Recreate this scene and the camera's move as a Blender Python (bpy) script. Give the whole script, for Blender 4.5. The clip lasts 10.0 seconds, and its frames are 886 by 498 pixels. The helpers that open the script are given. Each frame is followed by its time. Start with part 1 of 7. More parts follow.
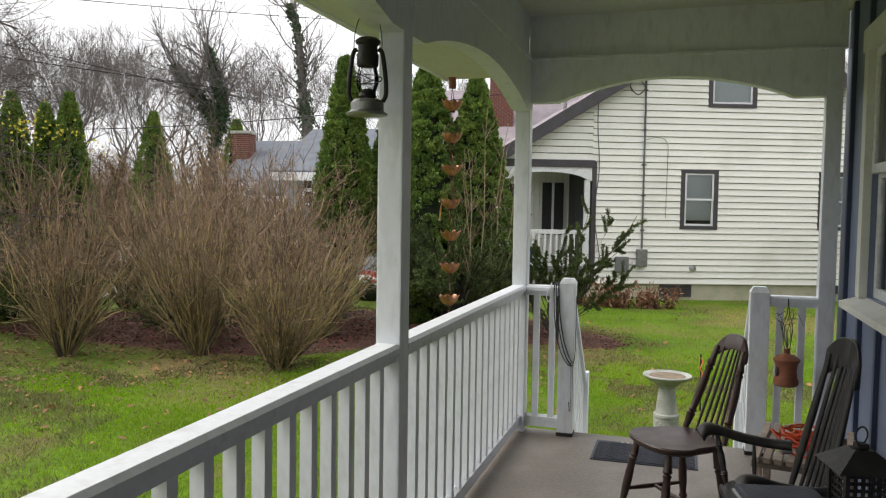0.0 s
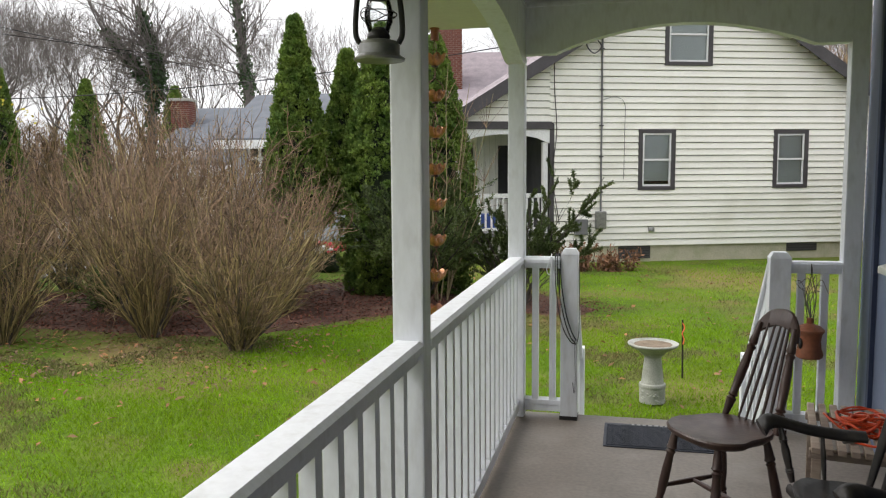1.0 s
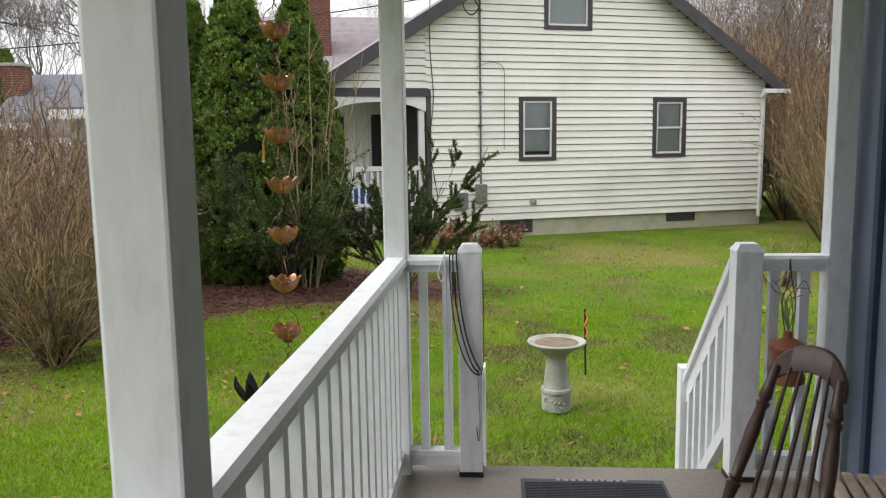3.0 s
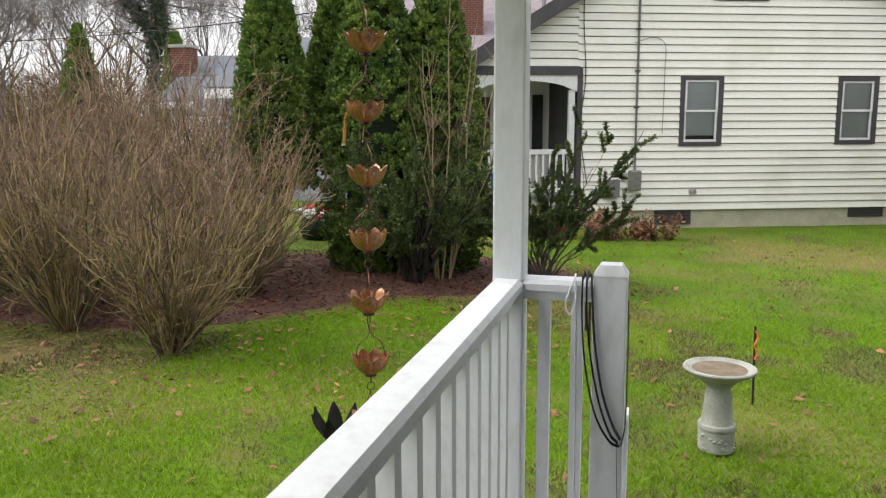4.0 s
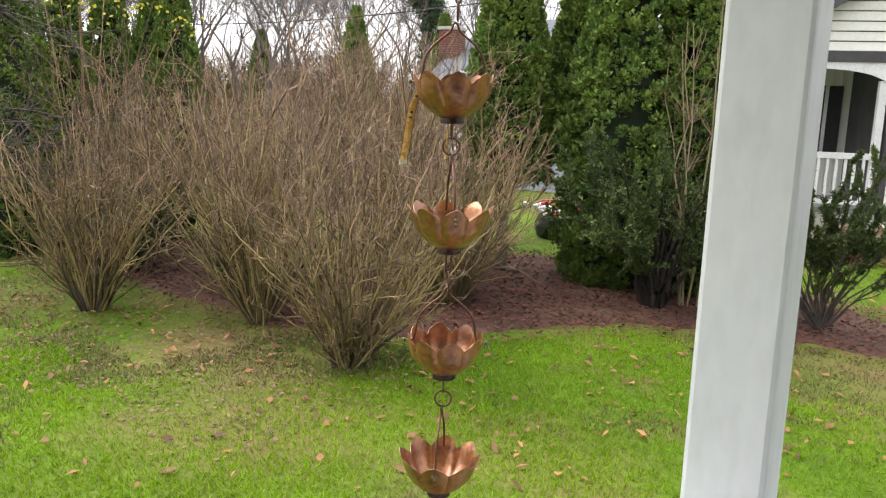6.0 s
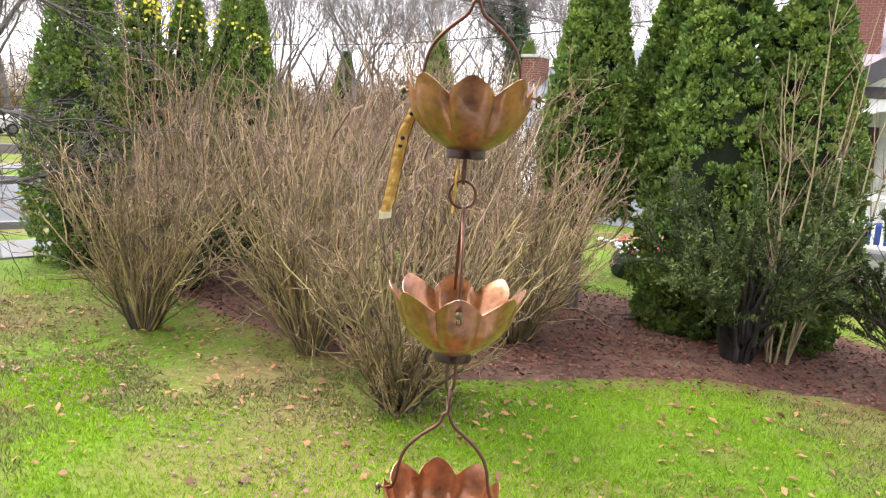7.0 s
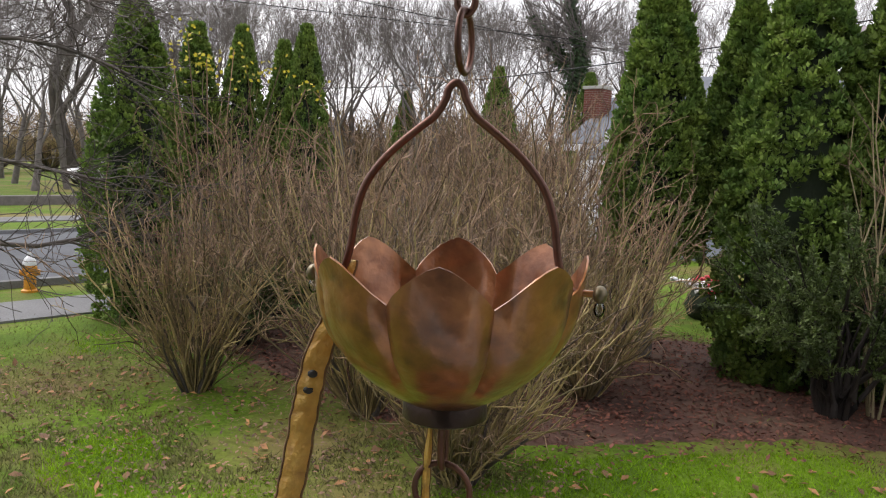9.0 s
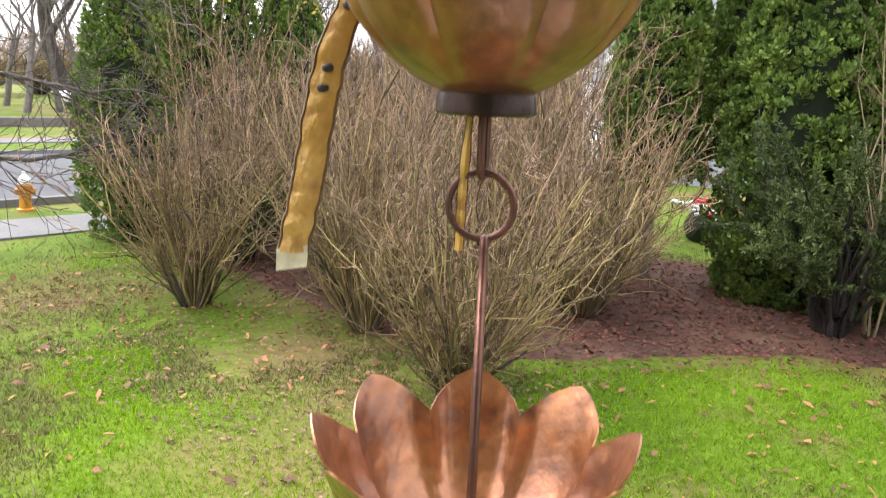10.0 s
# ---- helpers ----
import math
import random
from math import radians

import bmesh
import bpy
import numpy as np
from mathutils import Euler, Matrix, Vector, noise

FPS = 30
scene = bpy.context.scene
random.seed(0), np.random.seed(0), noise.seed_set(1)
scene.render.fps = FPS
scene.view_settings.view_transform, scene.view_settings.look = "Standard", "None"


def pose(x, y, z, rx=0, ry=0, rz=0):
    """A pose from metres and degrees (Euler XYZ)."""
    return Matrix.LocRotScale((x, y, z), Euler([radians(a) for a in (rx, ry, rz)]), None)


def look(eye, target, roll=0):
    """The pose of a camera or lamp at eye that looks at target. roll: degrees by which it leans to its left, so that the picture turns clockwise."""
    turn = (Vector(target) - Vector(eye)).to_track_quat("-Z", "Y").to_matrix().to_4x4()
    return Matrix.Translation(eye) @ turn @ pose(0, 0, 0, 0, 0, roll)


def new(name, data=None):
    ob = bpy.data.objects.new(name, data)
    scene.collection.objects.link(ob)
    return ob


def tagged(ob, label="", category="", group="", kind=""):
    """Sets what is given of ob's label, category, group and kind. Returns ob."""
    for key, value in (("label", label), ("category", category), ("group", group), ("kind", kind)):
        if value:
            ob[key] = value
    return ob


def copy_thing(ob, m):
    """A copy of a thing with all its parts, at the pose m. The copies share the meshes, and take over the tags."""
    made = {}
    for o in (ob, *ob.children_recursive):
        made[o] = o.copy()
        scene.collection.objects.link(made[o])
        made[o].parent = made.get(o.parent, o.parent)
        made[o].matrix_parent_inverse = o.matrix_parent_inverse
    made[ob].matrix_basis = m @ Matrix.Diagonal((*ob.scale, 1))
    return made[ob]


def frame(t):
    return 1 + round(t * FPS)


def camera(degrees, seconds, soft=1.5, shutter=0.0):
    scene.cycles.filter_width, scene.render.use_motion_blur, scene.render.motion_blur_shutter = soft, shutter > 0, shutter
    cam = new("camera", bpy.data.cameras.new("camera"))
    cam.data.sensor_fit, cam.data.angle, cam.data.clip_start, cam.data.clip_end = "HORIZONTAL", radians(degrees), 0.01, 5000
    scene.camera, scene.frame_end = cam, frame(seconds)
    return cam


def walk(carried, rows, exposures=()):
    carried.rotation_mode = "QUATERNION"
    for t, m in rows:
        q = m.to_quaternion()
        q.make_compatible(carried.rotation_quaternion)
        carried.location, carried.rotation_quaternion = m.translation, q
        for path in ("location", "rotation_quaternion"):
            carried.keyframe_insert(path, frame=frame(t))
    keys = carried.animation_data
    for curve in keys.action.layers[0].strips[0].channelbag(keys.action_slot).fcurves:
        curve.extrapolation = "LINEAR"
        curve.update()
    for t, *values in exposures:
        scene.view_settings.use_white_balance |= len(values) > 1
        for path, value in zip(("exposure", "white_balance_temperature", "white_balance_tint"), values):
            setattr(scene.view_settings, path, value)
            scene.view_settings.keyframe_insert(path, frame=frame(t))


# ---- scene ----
cam = camera(58.4, 10.0, 1.15, 0.15)
PATH = [
    (0, (0.928, 0.09, 1.398), (0.344, 2.0, 1.29), 0.9),
    (0.5, (0.707, 0.198, 1.409), (0.211, 2.13, 1.254), 0.3),
    (1, (0.558, 0.492, 1.4), (0.107, 2.431, 1.206), -0.4),
    (1.5, (0.458, 0.78, 1.396), (0.087, 2.735, 1.188), -0.9),
    (2, (0.397, 1.106, 1.401), (0.271, 3.089, 1.178), -1.4),
    (2.2, (0.381, 1.221, 1.374), (0.267, 3.204, 1.142), -1.0),
    (3.5, (0.375, 2.185, 1.377), (0.136, 4.15, 1.089), -0.2),
    (4, (0.364, 2.627, 1.367), (-0.146, 4.536, 1.06), -0.2),
    (4.5, (0.283, 3.013, 1.376), (-0.284, 4.905, 1.061), -0.3),
    (5, (0.282, 3.401, 1.373), (-0.472, 5.226, 1.058), 0.6),
    (5.2, (0.264, 3.528, 1.384), (-0.59, 5.307, 1.057), 0.7),
    (6.5, (0.06, 4.28, 1.396), (-1.125, 5.856, 1.062), 3.3),
    (7, (-0.056, 4.458, 1.398), (-1.308, 5.988, 1.102), 4.2),
    (7.5, (-0.173, 4.602, 1.415), (-1.414, 6.141, 1.12), 3.6),
    (8, (-0.222, 4.741, 1.428), (-1.477, 6.281, 1.197), 4.2),
    (8.5, (-0.29, 4.806, 1.471), (-1.665, 6.243, 1.263), 2.5),
    (9, (-0.304, 4.83, 1.491), (-1.691, 6.254, 1.271), 2.0),
    (9.5, (-0.32, 4.844, 1.458), (-1.705, 6.267, 1.219), 2.2),
    (10, (-0.344, 4.852, 1.381), (-1.702, 6.265, 0.983), 2.4),
]
EXPOSURES = [(0.0, 0.6, 6700, 10), (2.0, 0.72, 6700, 10), (3.5, 0.67, 6700, 10), (4.5, 0.78, 6700, 10), (5.2, 0.88, 6700, 10), (6.5, 1.5, 6650, 12), (7.0, 1.8, 6600, 13), (7.5, 1.42, 6600, 13), (8.0, 1.0, 6600, 13), (8.5, 0.58, 6650, 13), (9.0, 0.58, 6650, 13), (9.5, 0.86, 6650, 14), (10.0, 1.62, 6650, 14)]
walk(cam, [(t, look(eye, target, roll)) for t, eye, target, roll in PATH], EXPOSURES)

# ---- light ----
world = bpy.data.worlds.new("overcast_sky")
scene.world = world
world.use_nodes = True
wn, wl = world.node_tree.nodes, world.node_tree.links
sky = wn.new("ShaderNodeTexSky")
sky.sky_type, sky.sun_disc = "NISHITA", False
sky.sun_elevation, sky.sun_rotation, sky.air_density, sky.dust_density = radians(38), radians(-70), 1.0, 4.0
hs = wn.new("ShaderNodeHueSaturation")
hs.inputs["Saturation"].default_value = 0.10
wc = wn.new("ShaderNodeTexCoord")
cloud = wn.new("ShaderNodeTexNoise")
cloud.inputs["Scale"].default_value, cloud.inputs["Detail"].default_value = 3.0, 5.0
veil = wn.new("ShaderNodeMapRange")
veil.inputs["From Min"].default_value, veil.inputs["From Max"].default_value = 0.35, 0.7
veil.inputs["To Min"].default_value, veil.inputs["To Max"].default_value = 0.80, 1.1
mixw = wn.new("ShaderNodeMixRGB")
mixw.blend_type = "MIX"
mixw.inputs["Fac"].default_value = 0.75
mixw.inputs["Color2"].default_value = (8.2, 8.45, 8.95, 1)
mulw = wn.new("ShaderNodeMixRGB")
mulw.blend_type = "MULTIPLY"
mulw.inputs["Fac"].default_value = 1.0
wl.new(sky.outputs[0], hs.inputs["Color"])
wl.new(hs.outputs[0], mixw.inputs["Color1"])
wl.new(wc.outputs["Generated"], cloud.inputs["Vector"])
wl.new(cloud.outputs[0], veil.inputs["Value"])
wl.new(mixw.outputs[0], mulw.inputs["Color1"])
axis = wn.new("ShaderNodeSeparateXYZ")
zen = wn.new("ShaderNodeMapRange")   # an overcast sky is brightest overhead
zen.inputs["To Min"].default_value, zen.inputs["To Max"].default_value = 0.66, 1.55
both = wn.new("ShaderNodeMath")
both.operation = "MULTIPLY"
wl.new(wc.outputs["Generated"], axis.inputs[0])
wl.new(axis.outputs["Z"], zen.inputs["Value"])
wl.new(zen.outputs[0], both.inputs[0])
wl.new(veil.outputs[0], both.inputs[1])
wl.new(both.outputs[0], mulw.inputs["Color2"])
wl.new(mulw.outputs[0], wn["Background"].inputs["Color"])
wn["Background"].inputs["Strength"].default_value = 0.125
sun = new("sun", bpy.data.lights.new("sun", "SUN"))
sun.data.energy, sun.data.angle, sun.data.color = 1.5, radians(40), (1.0, 0.97, 0.92)
sun.matrix_world = look((-14, 2, 16), (0, 6, 0))


# ---- materials ----
def mat(name, c1, c2, rough=0.6, scale=6.0, fine=60.0, bump=0.15, metal=0.0, spread=0.0, stain=None, island=False, stretch=(1, 1, 1), spec=0.5, grain_range=(0.82, 1.16)):
    """Two colours mixed by coarse and fine noise, fine relief, and a shift of value from piece to piece."""
    m = bpy.data.materials.new(name)
    m.use_nodes = True
    n, l = m.node_tree.nodes, m.node_tree.links
    b = n["Principled BSDF"]
    tc = n.new("ShaderNodeTexCoord")
    mp = n.new("ShaderNodeMapping")
    mp.inputs["Scale"].default_value = stretch
    l.new(tc.outputs["Object"], mp.inputs["Vector"])
    big, small = n.new("ShaderNodeTexNoise"), n.new("ShaderNodeTexNoise")
    big.inputs["Scale"].default_value, big.inputs["Detail"].default_value = scale, 6.0
    small.inputs["Scale"].default_value, small.inputs["Detail"].default_value = fine, 3.0
    l.new(mp.outputs[0], big.inputs["Vector"])
    l.new(mp.outputs[0], small.inputs["Vector"])
    ramp = n.new("ShaderNodeMapRange")
    ramp.inputs["From Min"].default_value, ramp.inputs["From Max"].default_value = 0.3, 0.7
    l.new(big.outputs[0], ramp.inputs["Value"])
    mix = n.new("ShaderNodeMixRGB")
    mix.inputs["Color1"].default_value, mix.inputs["Color2"].default_value = (*c1, 1), (*c2, 1)
    l.new(ramp.outputs[0], mix.inputs["Fac"])
    grain = n.new("ShaderNodeMapRange")
    grain.inputs["From Min"].default_value, grain.inputs["From Max"].default_value = 0.25, 0.75
    grain.inputs["To Min"].default_value, grain.inputs["To Max"].default_value = grain_range
    l.new(small.outputs[0], grain.inputs["Value"])
    mul = n.new("ShaderNodeMixRGB")
    mul.blend_type = "MULTIPLY"
    mul.inputs["Fac"].default_value = 1.0
    l.new(mix.outputs[0], mul.inputs["Color1"])
    l.new(grain.outputs[0], mul.inputs["Color2"])
    out = mul.outputs[0]
    if stain:
        colour, amount, sc = stain
        sn = n.new("ShaderNodeTexNoise")
        sn.inputs["Scale"].default_value, sn.inputs["Detail"].default_value = sc, 8.0
        l.new(mp.outputs[0], sn.inputs["Vector"])
        sr = n.new("ShaderNodeMapRange")
        sr.inputs["From Min"].default_value, sr.inputs["From Max"].default_value = 0.52, 0.72
        sr.inputs["To Max"].default_value = amount
        l.new(sn.outputs[0], sr.inputs["Value"])
        sm = n.new("ShaderNodeMixRGB")
        sm.inputs["Color2"].default_value = (*colour, 1)
        l.new(sr.outputs[0], sm.inputs["Fac"])
        l.new(out, sm.inputs["Color1"])
        out = sm.outputs[0]
    if spread:
        if island:
            rnd = n.new("ShaderNodeNewGeometry").outputs["Random Per Island"]
        else:
            rnd = n.new("ShaderNodeObjectInfo").outputs["Random"]
        rr = n.new("ShaderNodeMapRange")
        rr.inputs["To Min"].default_value, rr.inputs["To Max"].default_value = 1 - spread, 1 + spread
        l.new(rnd, rr.inputs["Value"])
        sp = n.new("ShaderNodeMixRGB")
        sp.blend_type = "MULTIPLY"
        sp.inputs["Fac"].default_value = 1.0
        l.new(out, sp.inputs["Color1"])
        l.new(rr.outputs[0], sp.inputs["Color2"])
        out = sp.outputs[0]
    l.new(out, b.inputs["Base Color"])
    rm = n.new("ShaderNodeMapRange")
    rm.inputs["To Min"].default_value, rm.inputs["To Max"].default_value = max(rough - 0.12, 0.02), min(rough + 0.12, 1)
    l.new(big.outputs[0], rm.inputs["Value"])
    l.new(rm.outputs[0], b.inputs["Roughness"])
    b.inputs["Metallic"].default_value = metal
    b.inputs["Specular IOR Level"].default_value = spec
    if bump:
        bp = n.new("ShaderNodeBump")
        bp.inputs["Strength"].default_value, bp.inputs["Distance"].default_value = bump, 0.01
        l.new(small.outputs[0], bp.inputs["Height"])
        l.new(bp.outputs[0], b.inputs["Normal"])
    return m


def leafy(m, colour, amount=0.35):
    """Let some light through thin leaves."""
    n, l = m.node_tree.nodes, m.node_tree.links
    b, o = n["Principled BSDF"], n["Material Output"]
    t = n.new("ShaderNodeBsdfTranslucent")
    t.inputs["Color"].default_value = (*colour, 1)
    x = n.new("ShaderNodeMixShader")
    x.inputs["Fac"].default_value = amount
    l.new(b.outputs[0], x.inputs[1])
    l.new(t.outputs[0], x.inputs[2])
    l.new(x.outputs[0], o.inputs["Surface"])
    return m


def wet(m):
    """A thin film of rain over the metal, and shallow hammer dents."""
    n, l = m.node_tree.nodes, m.node_tree.links
    b = n["Principled BSDF"]
    b.inputs["Coat Weight"].default_value, b.inputs["Coat Roughness"].default_value = 0.6, 0.12
    tc = n.new("ShaderNodeTexCoord")
    dents = n.new("ShaderNodeTexVoronoi")
    dents.feature = "SMOOTH_F1"
    dents.inputs["Scale"].default_value = 95.0
    l.new(tc.outputs["Object"], dents.inputs["Vector"])
    bp = n.new("ShaderNodeBump")
    bp.inputs["Strength"].default_value, bp.inputs["Distance"].default_value = 0.7, 0.0015
    l.new(dents.outputs["Distance"], bp.inputs["Height"])
    old = b.inputs["Normal"].links
    if old:
        l.new(old[0].from_socket, bp.inputs["Normal"])
    l.new(bp.outputs[0], b.inputs["Normal"])
    return m


WHITE = mat("white_porch_paint", (0.76, 0.78, 0.82), (0.71, 0.735, 0.775), 0.45, 2, 60, 0.10, stain=((0.42, 0.41, 0.39), 0.32, 22), stretch=(1, 1, 0.35), grain_range=(0.95, 1.04))
CEIL = mat("cream_ceiling_paint", (0.66, 0.66, 0.58), (0.60, 0.60, 0.53), 0.5, 2, 40, 0.08, grain_range=(0.94, 1.05), stain=((0.45, 0.43, 0.36), 0.2, 5))
FLOOR = mat("worn_floor_paint", (0.20, 0.168, 0.140), (0.145, 0.122, 0.105), 0.5, 1.6, 50, 0.12, stain=((0.30, 0.27, 0.24), 0.4, 3))
CONC = mat("concrete", (0.42, 0.41, 0.37), (0.33, 0.33, 0.29), 0.85, 4, 60, 0.3, stain=((0.2, 0.22, 0.15), 0.4, 5))
NAVY = mat("navy_board_paint", (0.165, 0.20, 0.29), (0.14, 0.17, 0.25), 0.42, 2, 60, 0.06, grain_range=(0.93, 1.05))
# Much darker navy than the boards, for the battens.
NAVYD = mat("dark_navy_batten", (0.035, 0.05, 0.10), (0.026, 0.038, 0.08), 0.42, 2, 60, 0.06, grain_range=(0.93, 1.05))
SILL = mat("cream_trim_paint", (0.70, 0.70, 0.64), (0.63, 0.63, 0.57), 0.5, 4, 50, 0.06, grain_range=(0.95, 1.04), stain=((0.35, 0.33, 0.28), 0.3, 7))
SIDING = mat("cream_siding", (0.83, 0.815, 0.755), (0.77, 0.755, 0.70), 0.5, 0.6, 30, 0.05, spread=0.04, stain=((0.56, 0.54, 0.45), 0.45, 0.9), grain_range=(0.93, 1.06))
FOUND = mat("tan_foundation", (0.50, 0.46, 0.36), (0.40, 0.38, 0.29), 0.85, 3, 40, 0.3, stain=((0.26, 0.30, 0.12), 0.5, 1.5))
TRIMD = mat("charcoal_trim", (0.062, 0.056, 0.062), (0.045, 0.04, 0.045), 0.5, 4, 40, 0.1)
ROOF = mat("mauve_shingles", (0.30, 0.25, 0.27), (0.22, 0.19, 0.21), 0.9, 3, 70, 0.3, spread=0.12)
ROOFG = mat("slate_shingles", (0.13, 0.14, 0.16), (0.10, 0.11, 0.13), 0.9, 3, 70, 0.3, spread=0.12)
BRICK = mat("red_brick", (0.23, 0.075, 0.05), (0.16, 0.06, 0.045), 0.85, 8, 60, 0.3, spread=0.25)
MORTAR = mat("mortar", (0.35, 0.31, 0.27), (0.28, 0.25, 0.22), 0.9, 8, 60, 0.2)
GREYWALL = mat("grey_blue_siding", (0.34, 0.37, 0.42), (0.29, 0.32, 0.37), 0.6, 1, 30, 0.1)
WOOD = mat("dark_stained_wood", (0.066, 0.033, 0.025), (0.034, 0.019, 0.016), 0.42, 9, 70, 0.1, stretch=(1, 1, 0.25), stain=((0.13, 0.085, 0.06), 0.35, 12))
BLACKW = mat("black_painted_wood", (0.018, 0.015, 0.014), (0.009, 0.008, 0.008), 0.5, 9, 60, 0.1, stain=((0.07, 0.05, 0.04), 0.4, 14))
GREYW = mat("weathered_slat", (0.36, 0.29, 0.23), (0.24, 0.18, 0.145), 0.75, 14, 80, 0.3, spread=0.2, stretch=(0.3, 1, 1))
ORANGE = mat("orange_cord", (0.75, 0.10, 0.03), (0.62, 0.07, 0.025), 0.4, 20, 90, 0.1)
TERRA = mat("terracotta", (0.30, 0.10, 0.045), (0.20, 0.065, 0.03), 0.6, 12, 70, 0.2, stain=((0.10, 0.05, 0.03), 0.5, 18))
RUBBER = mat("blue_grey_rubber", (0.036, 0.042, 0.062), (0.024, 0.028, 0.042), 0.6, 10, 80, 0.2)
BLACK = mat("black_webbing", (0.016, 0.016, 0.018), (0.010, 0.010, 0.012), 0.6, 30, 120, 0.2)
IRON = mat("dark_iron", (0.035, 0.033, 0.032), (0.022, 0.02, 0.02), 0.5, 18, 70, 0.2, metal=0.4)
STEEL = mat("dull_steel", (0.32, 0.32, 0.31), (0.22, 0.22, 0.22), 0.42, 14, 60, 0.1, metal=0.8)
COPPER = wet(mat("aged_copper", (0.43, 0.178, 0.066), (0.225, 0.090, 0.047), 0.36, 24, 130, 0.10, metal=0.6, stain=((0.065, 0.030, 0.026), 0.65, 60), grain_range=(0.75, 1.2)))
PATINA = mat("dark_copper_foot", (0.060, 0.030, 0.022), (0.03, 0.018, 0.015), 0.36, 40, 120, 0.1, metal=0.6)
COPPERD = mat("dark_copper_wire", (0.17, 0.075, 0.052), (0.09, 0.045, 0.036), 0.4, 30, 120, 0.1, metal=0.7)
BRASS = mat("dull_brass", (0.22, 0.18, 0.11), (0.13, 0.105, 0.07), 0.4, 30, 120, 0.1, metal=0.8)
POD = leafy(mat("dry_seed_pod", (0.70, 0.48, 0.14), (0.50, 0.29, 0.06), 0.5, 70, 260, 0.4, stain=((0.20, 0.08, 0.03), 0.6, 110)), (0.7, 0.42, 0.08), 0.3)
PODRIM = mat("dark_pod_edge", (0.17, 0.085, 0.03), (0.10, 0.05, 0.02), 0.55, 80, 200, 0.2)
PODW = mat("pale_pod_tip", (0.75, 0.70, 0.50), (0.66, 0.58, 0.38), 0.5, 60, 200, 0.2)
STONE = mat("weathered_cast_stone", (0.37, 0.37, 0.33), (0.27, 0.28, 0.25), 0.85, 9, 90, 0.35, stain=((0.14, 0.15, 0.10), 0.5, 8))
DEBRIS = mat("leaf_silt", (0.20, 0.15, 0.10), (0.12, 0.09, 0.06), 0.9, 15, 90, 0.4)
# Grey bark lightened so that haze over the far trees is in its colour.
BARK = mat("haze_grey_bark", (0.19, 0.165, 0.158), (0.12, 0.105, 0.10), 0.9, 5, 40, 0.4)
BARKD = mat("dark_wet_bark", (0.085, 0.068, 0.058), (0.048, 0.040, 0.036), 0.8, 5, 40, 0.4)
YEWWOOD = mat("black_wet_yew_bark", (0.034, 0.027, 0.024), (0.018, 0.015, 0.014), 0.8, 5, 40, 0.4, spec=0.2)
TWIG = mat("brown_twig", (0.275, 0.178, 0.110), (0.132, 0.083, 0.054), 0.75, 2.5, 40, 0.1, spread=0.72, island=True)
STEM = mat("olive_stem", (0.325, 0.248, 0.108), (0.165, 0.127, 0.06), 0.75, 2.5, 40, 0.2, spread=0.7, island=True)
PALE = mat("pale_stem", (0.30, 0.245, 0.14), (0.22, 0.18, 0.10), 0.7, 4, 40, 0.2)
ARBOR = leafy(mat("arborvitae_leaf", (0.23, 0.305, 0.060), (0.080, 0.145, 0.036), 0.6, 3.6, 30, 0.0, spread=0.5, island=True, spec=0.25), (0.08, 0.16, 0.03), 0.25)
YEW = leafy(mat("yew_needle", (0.115, 0.145, 0.048), (0.045, 0.066, 0.027), 0.55, 2.5, 30, 0.0, spread=0.55, island=True, spec=0.2), (0.06, 0.11, 0.02), 0.2)
IVY = leafy(mat("ivy_leaf", (0.055, 0.10, 0.04), (0.035, 0.065, 0.03), 0.55, 1, 30, 0.0, spread=0.4, island=True), (0.06, 0.12, 0.03), 0.2)
YELLOW = leafy(mat("yellow_leaf", (0.55, 0.42, 0.03), (0.36, 0.36, 0.05), 0.6, 4, 30, 0.0, spread=0.4, island=True), (0.5, 0.45, 0.05), 0.35)
# Dark green; the shade deep inside crowns is put into this colour.
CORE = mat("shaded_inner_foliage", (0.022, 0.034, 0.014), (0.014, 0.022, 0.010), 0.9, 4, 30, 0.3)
GRASS = leafy(mat("grass_blade", (0.215, 0.385, 0.006), (0.10, 0.205, 0.009), 0.6, 0.42, 5, 0.0, spread=0.45, island=True, spec=0.15, stain=((0.15, 0.14, 0.035), 0.4, 0.6)), (0.24, 0.38, 0.010), 0.35)
GRASSD = leafy(mat("dull_grass_blade", (0.19, 0.180, 0.070), (0.13, 0.135, 0.052), 0.65, 0.8, 8, 0.0, spread=0.55, island=True, spec=0.15, stain=((0.20, 0.135, 0.075), 0.8, 1.4)), (0.12, 0.14, 0.045), 0.3)
MULCH = mat("red_mulch_chip", (0.165, 0.056, 0.034), (0.08, 0.031, 0.021), 0.85, 2, 40, 0.2, spread=0.65, island=True)
LEAF = leafy(mat("fallen_leaf", (0.34, 0.16, 0.06), (0.17, 0.085, 0.045), 0.7, 3, 40, 0.1, spread=0.65, island=True), (0.25, 0.13, 0.05), 0.15)
ASPHALT = mat("asphalt", (0.105, 0.11, 0.12), (0.085, 0.088, 0.098), 0.9, 1, 60, 0.2, spec=0.15)
PAVE = mat("pavement_concrete", (0.19, 0.19, 0.195), (0.145, 0.145, 0.15), 0.9, 1, 40, 0.2, spec=0.15)
YELLOWP = mat("yellow_hydrant_paint", (0.62, 0.27, 0.02), (0.52, 0.21, 0.02), 0.5, 8, 40, 0.1)
WPAINT = mat("white_gloss", (0.75, 0.75, 0.76), (0.68, 0.68, 0.70), 0.35, 4, 40, 0.05)
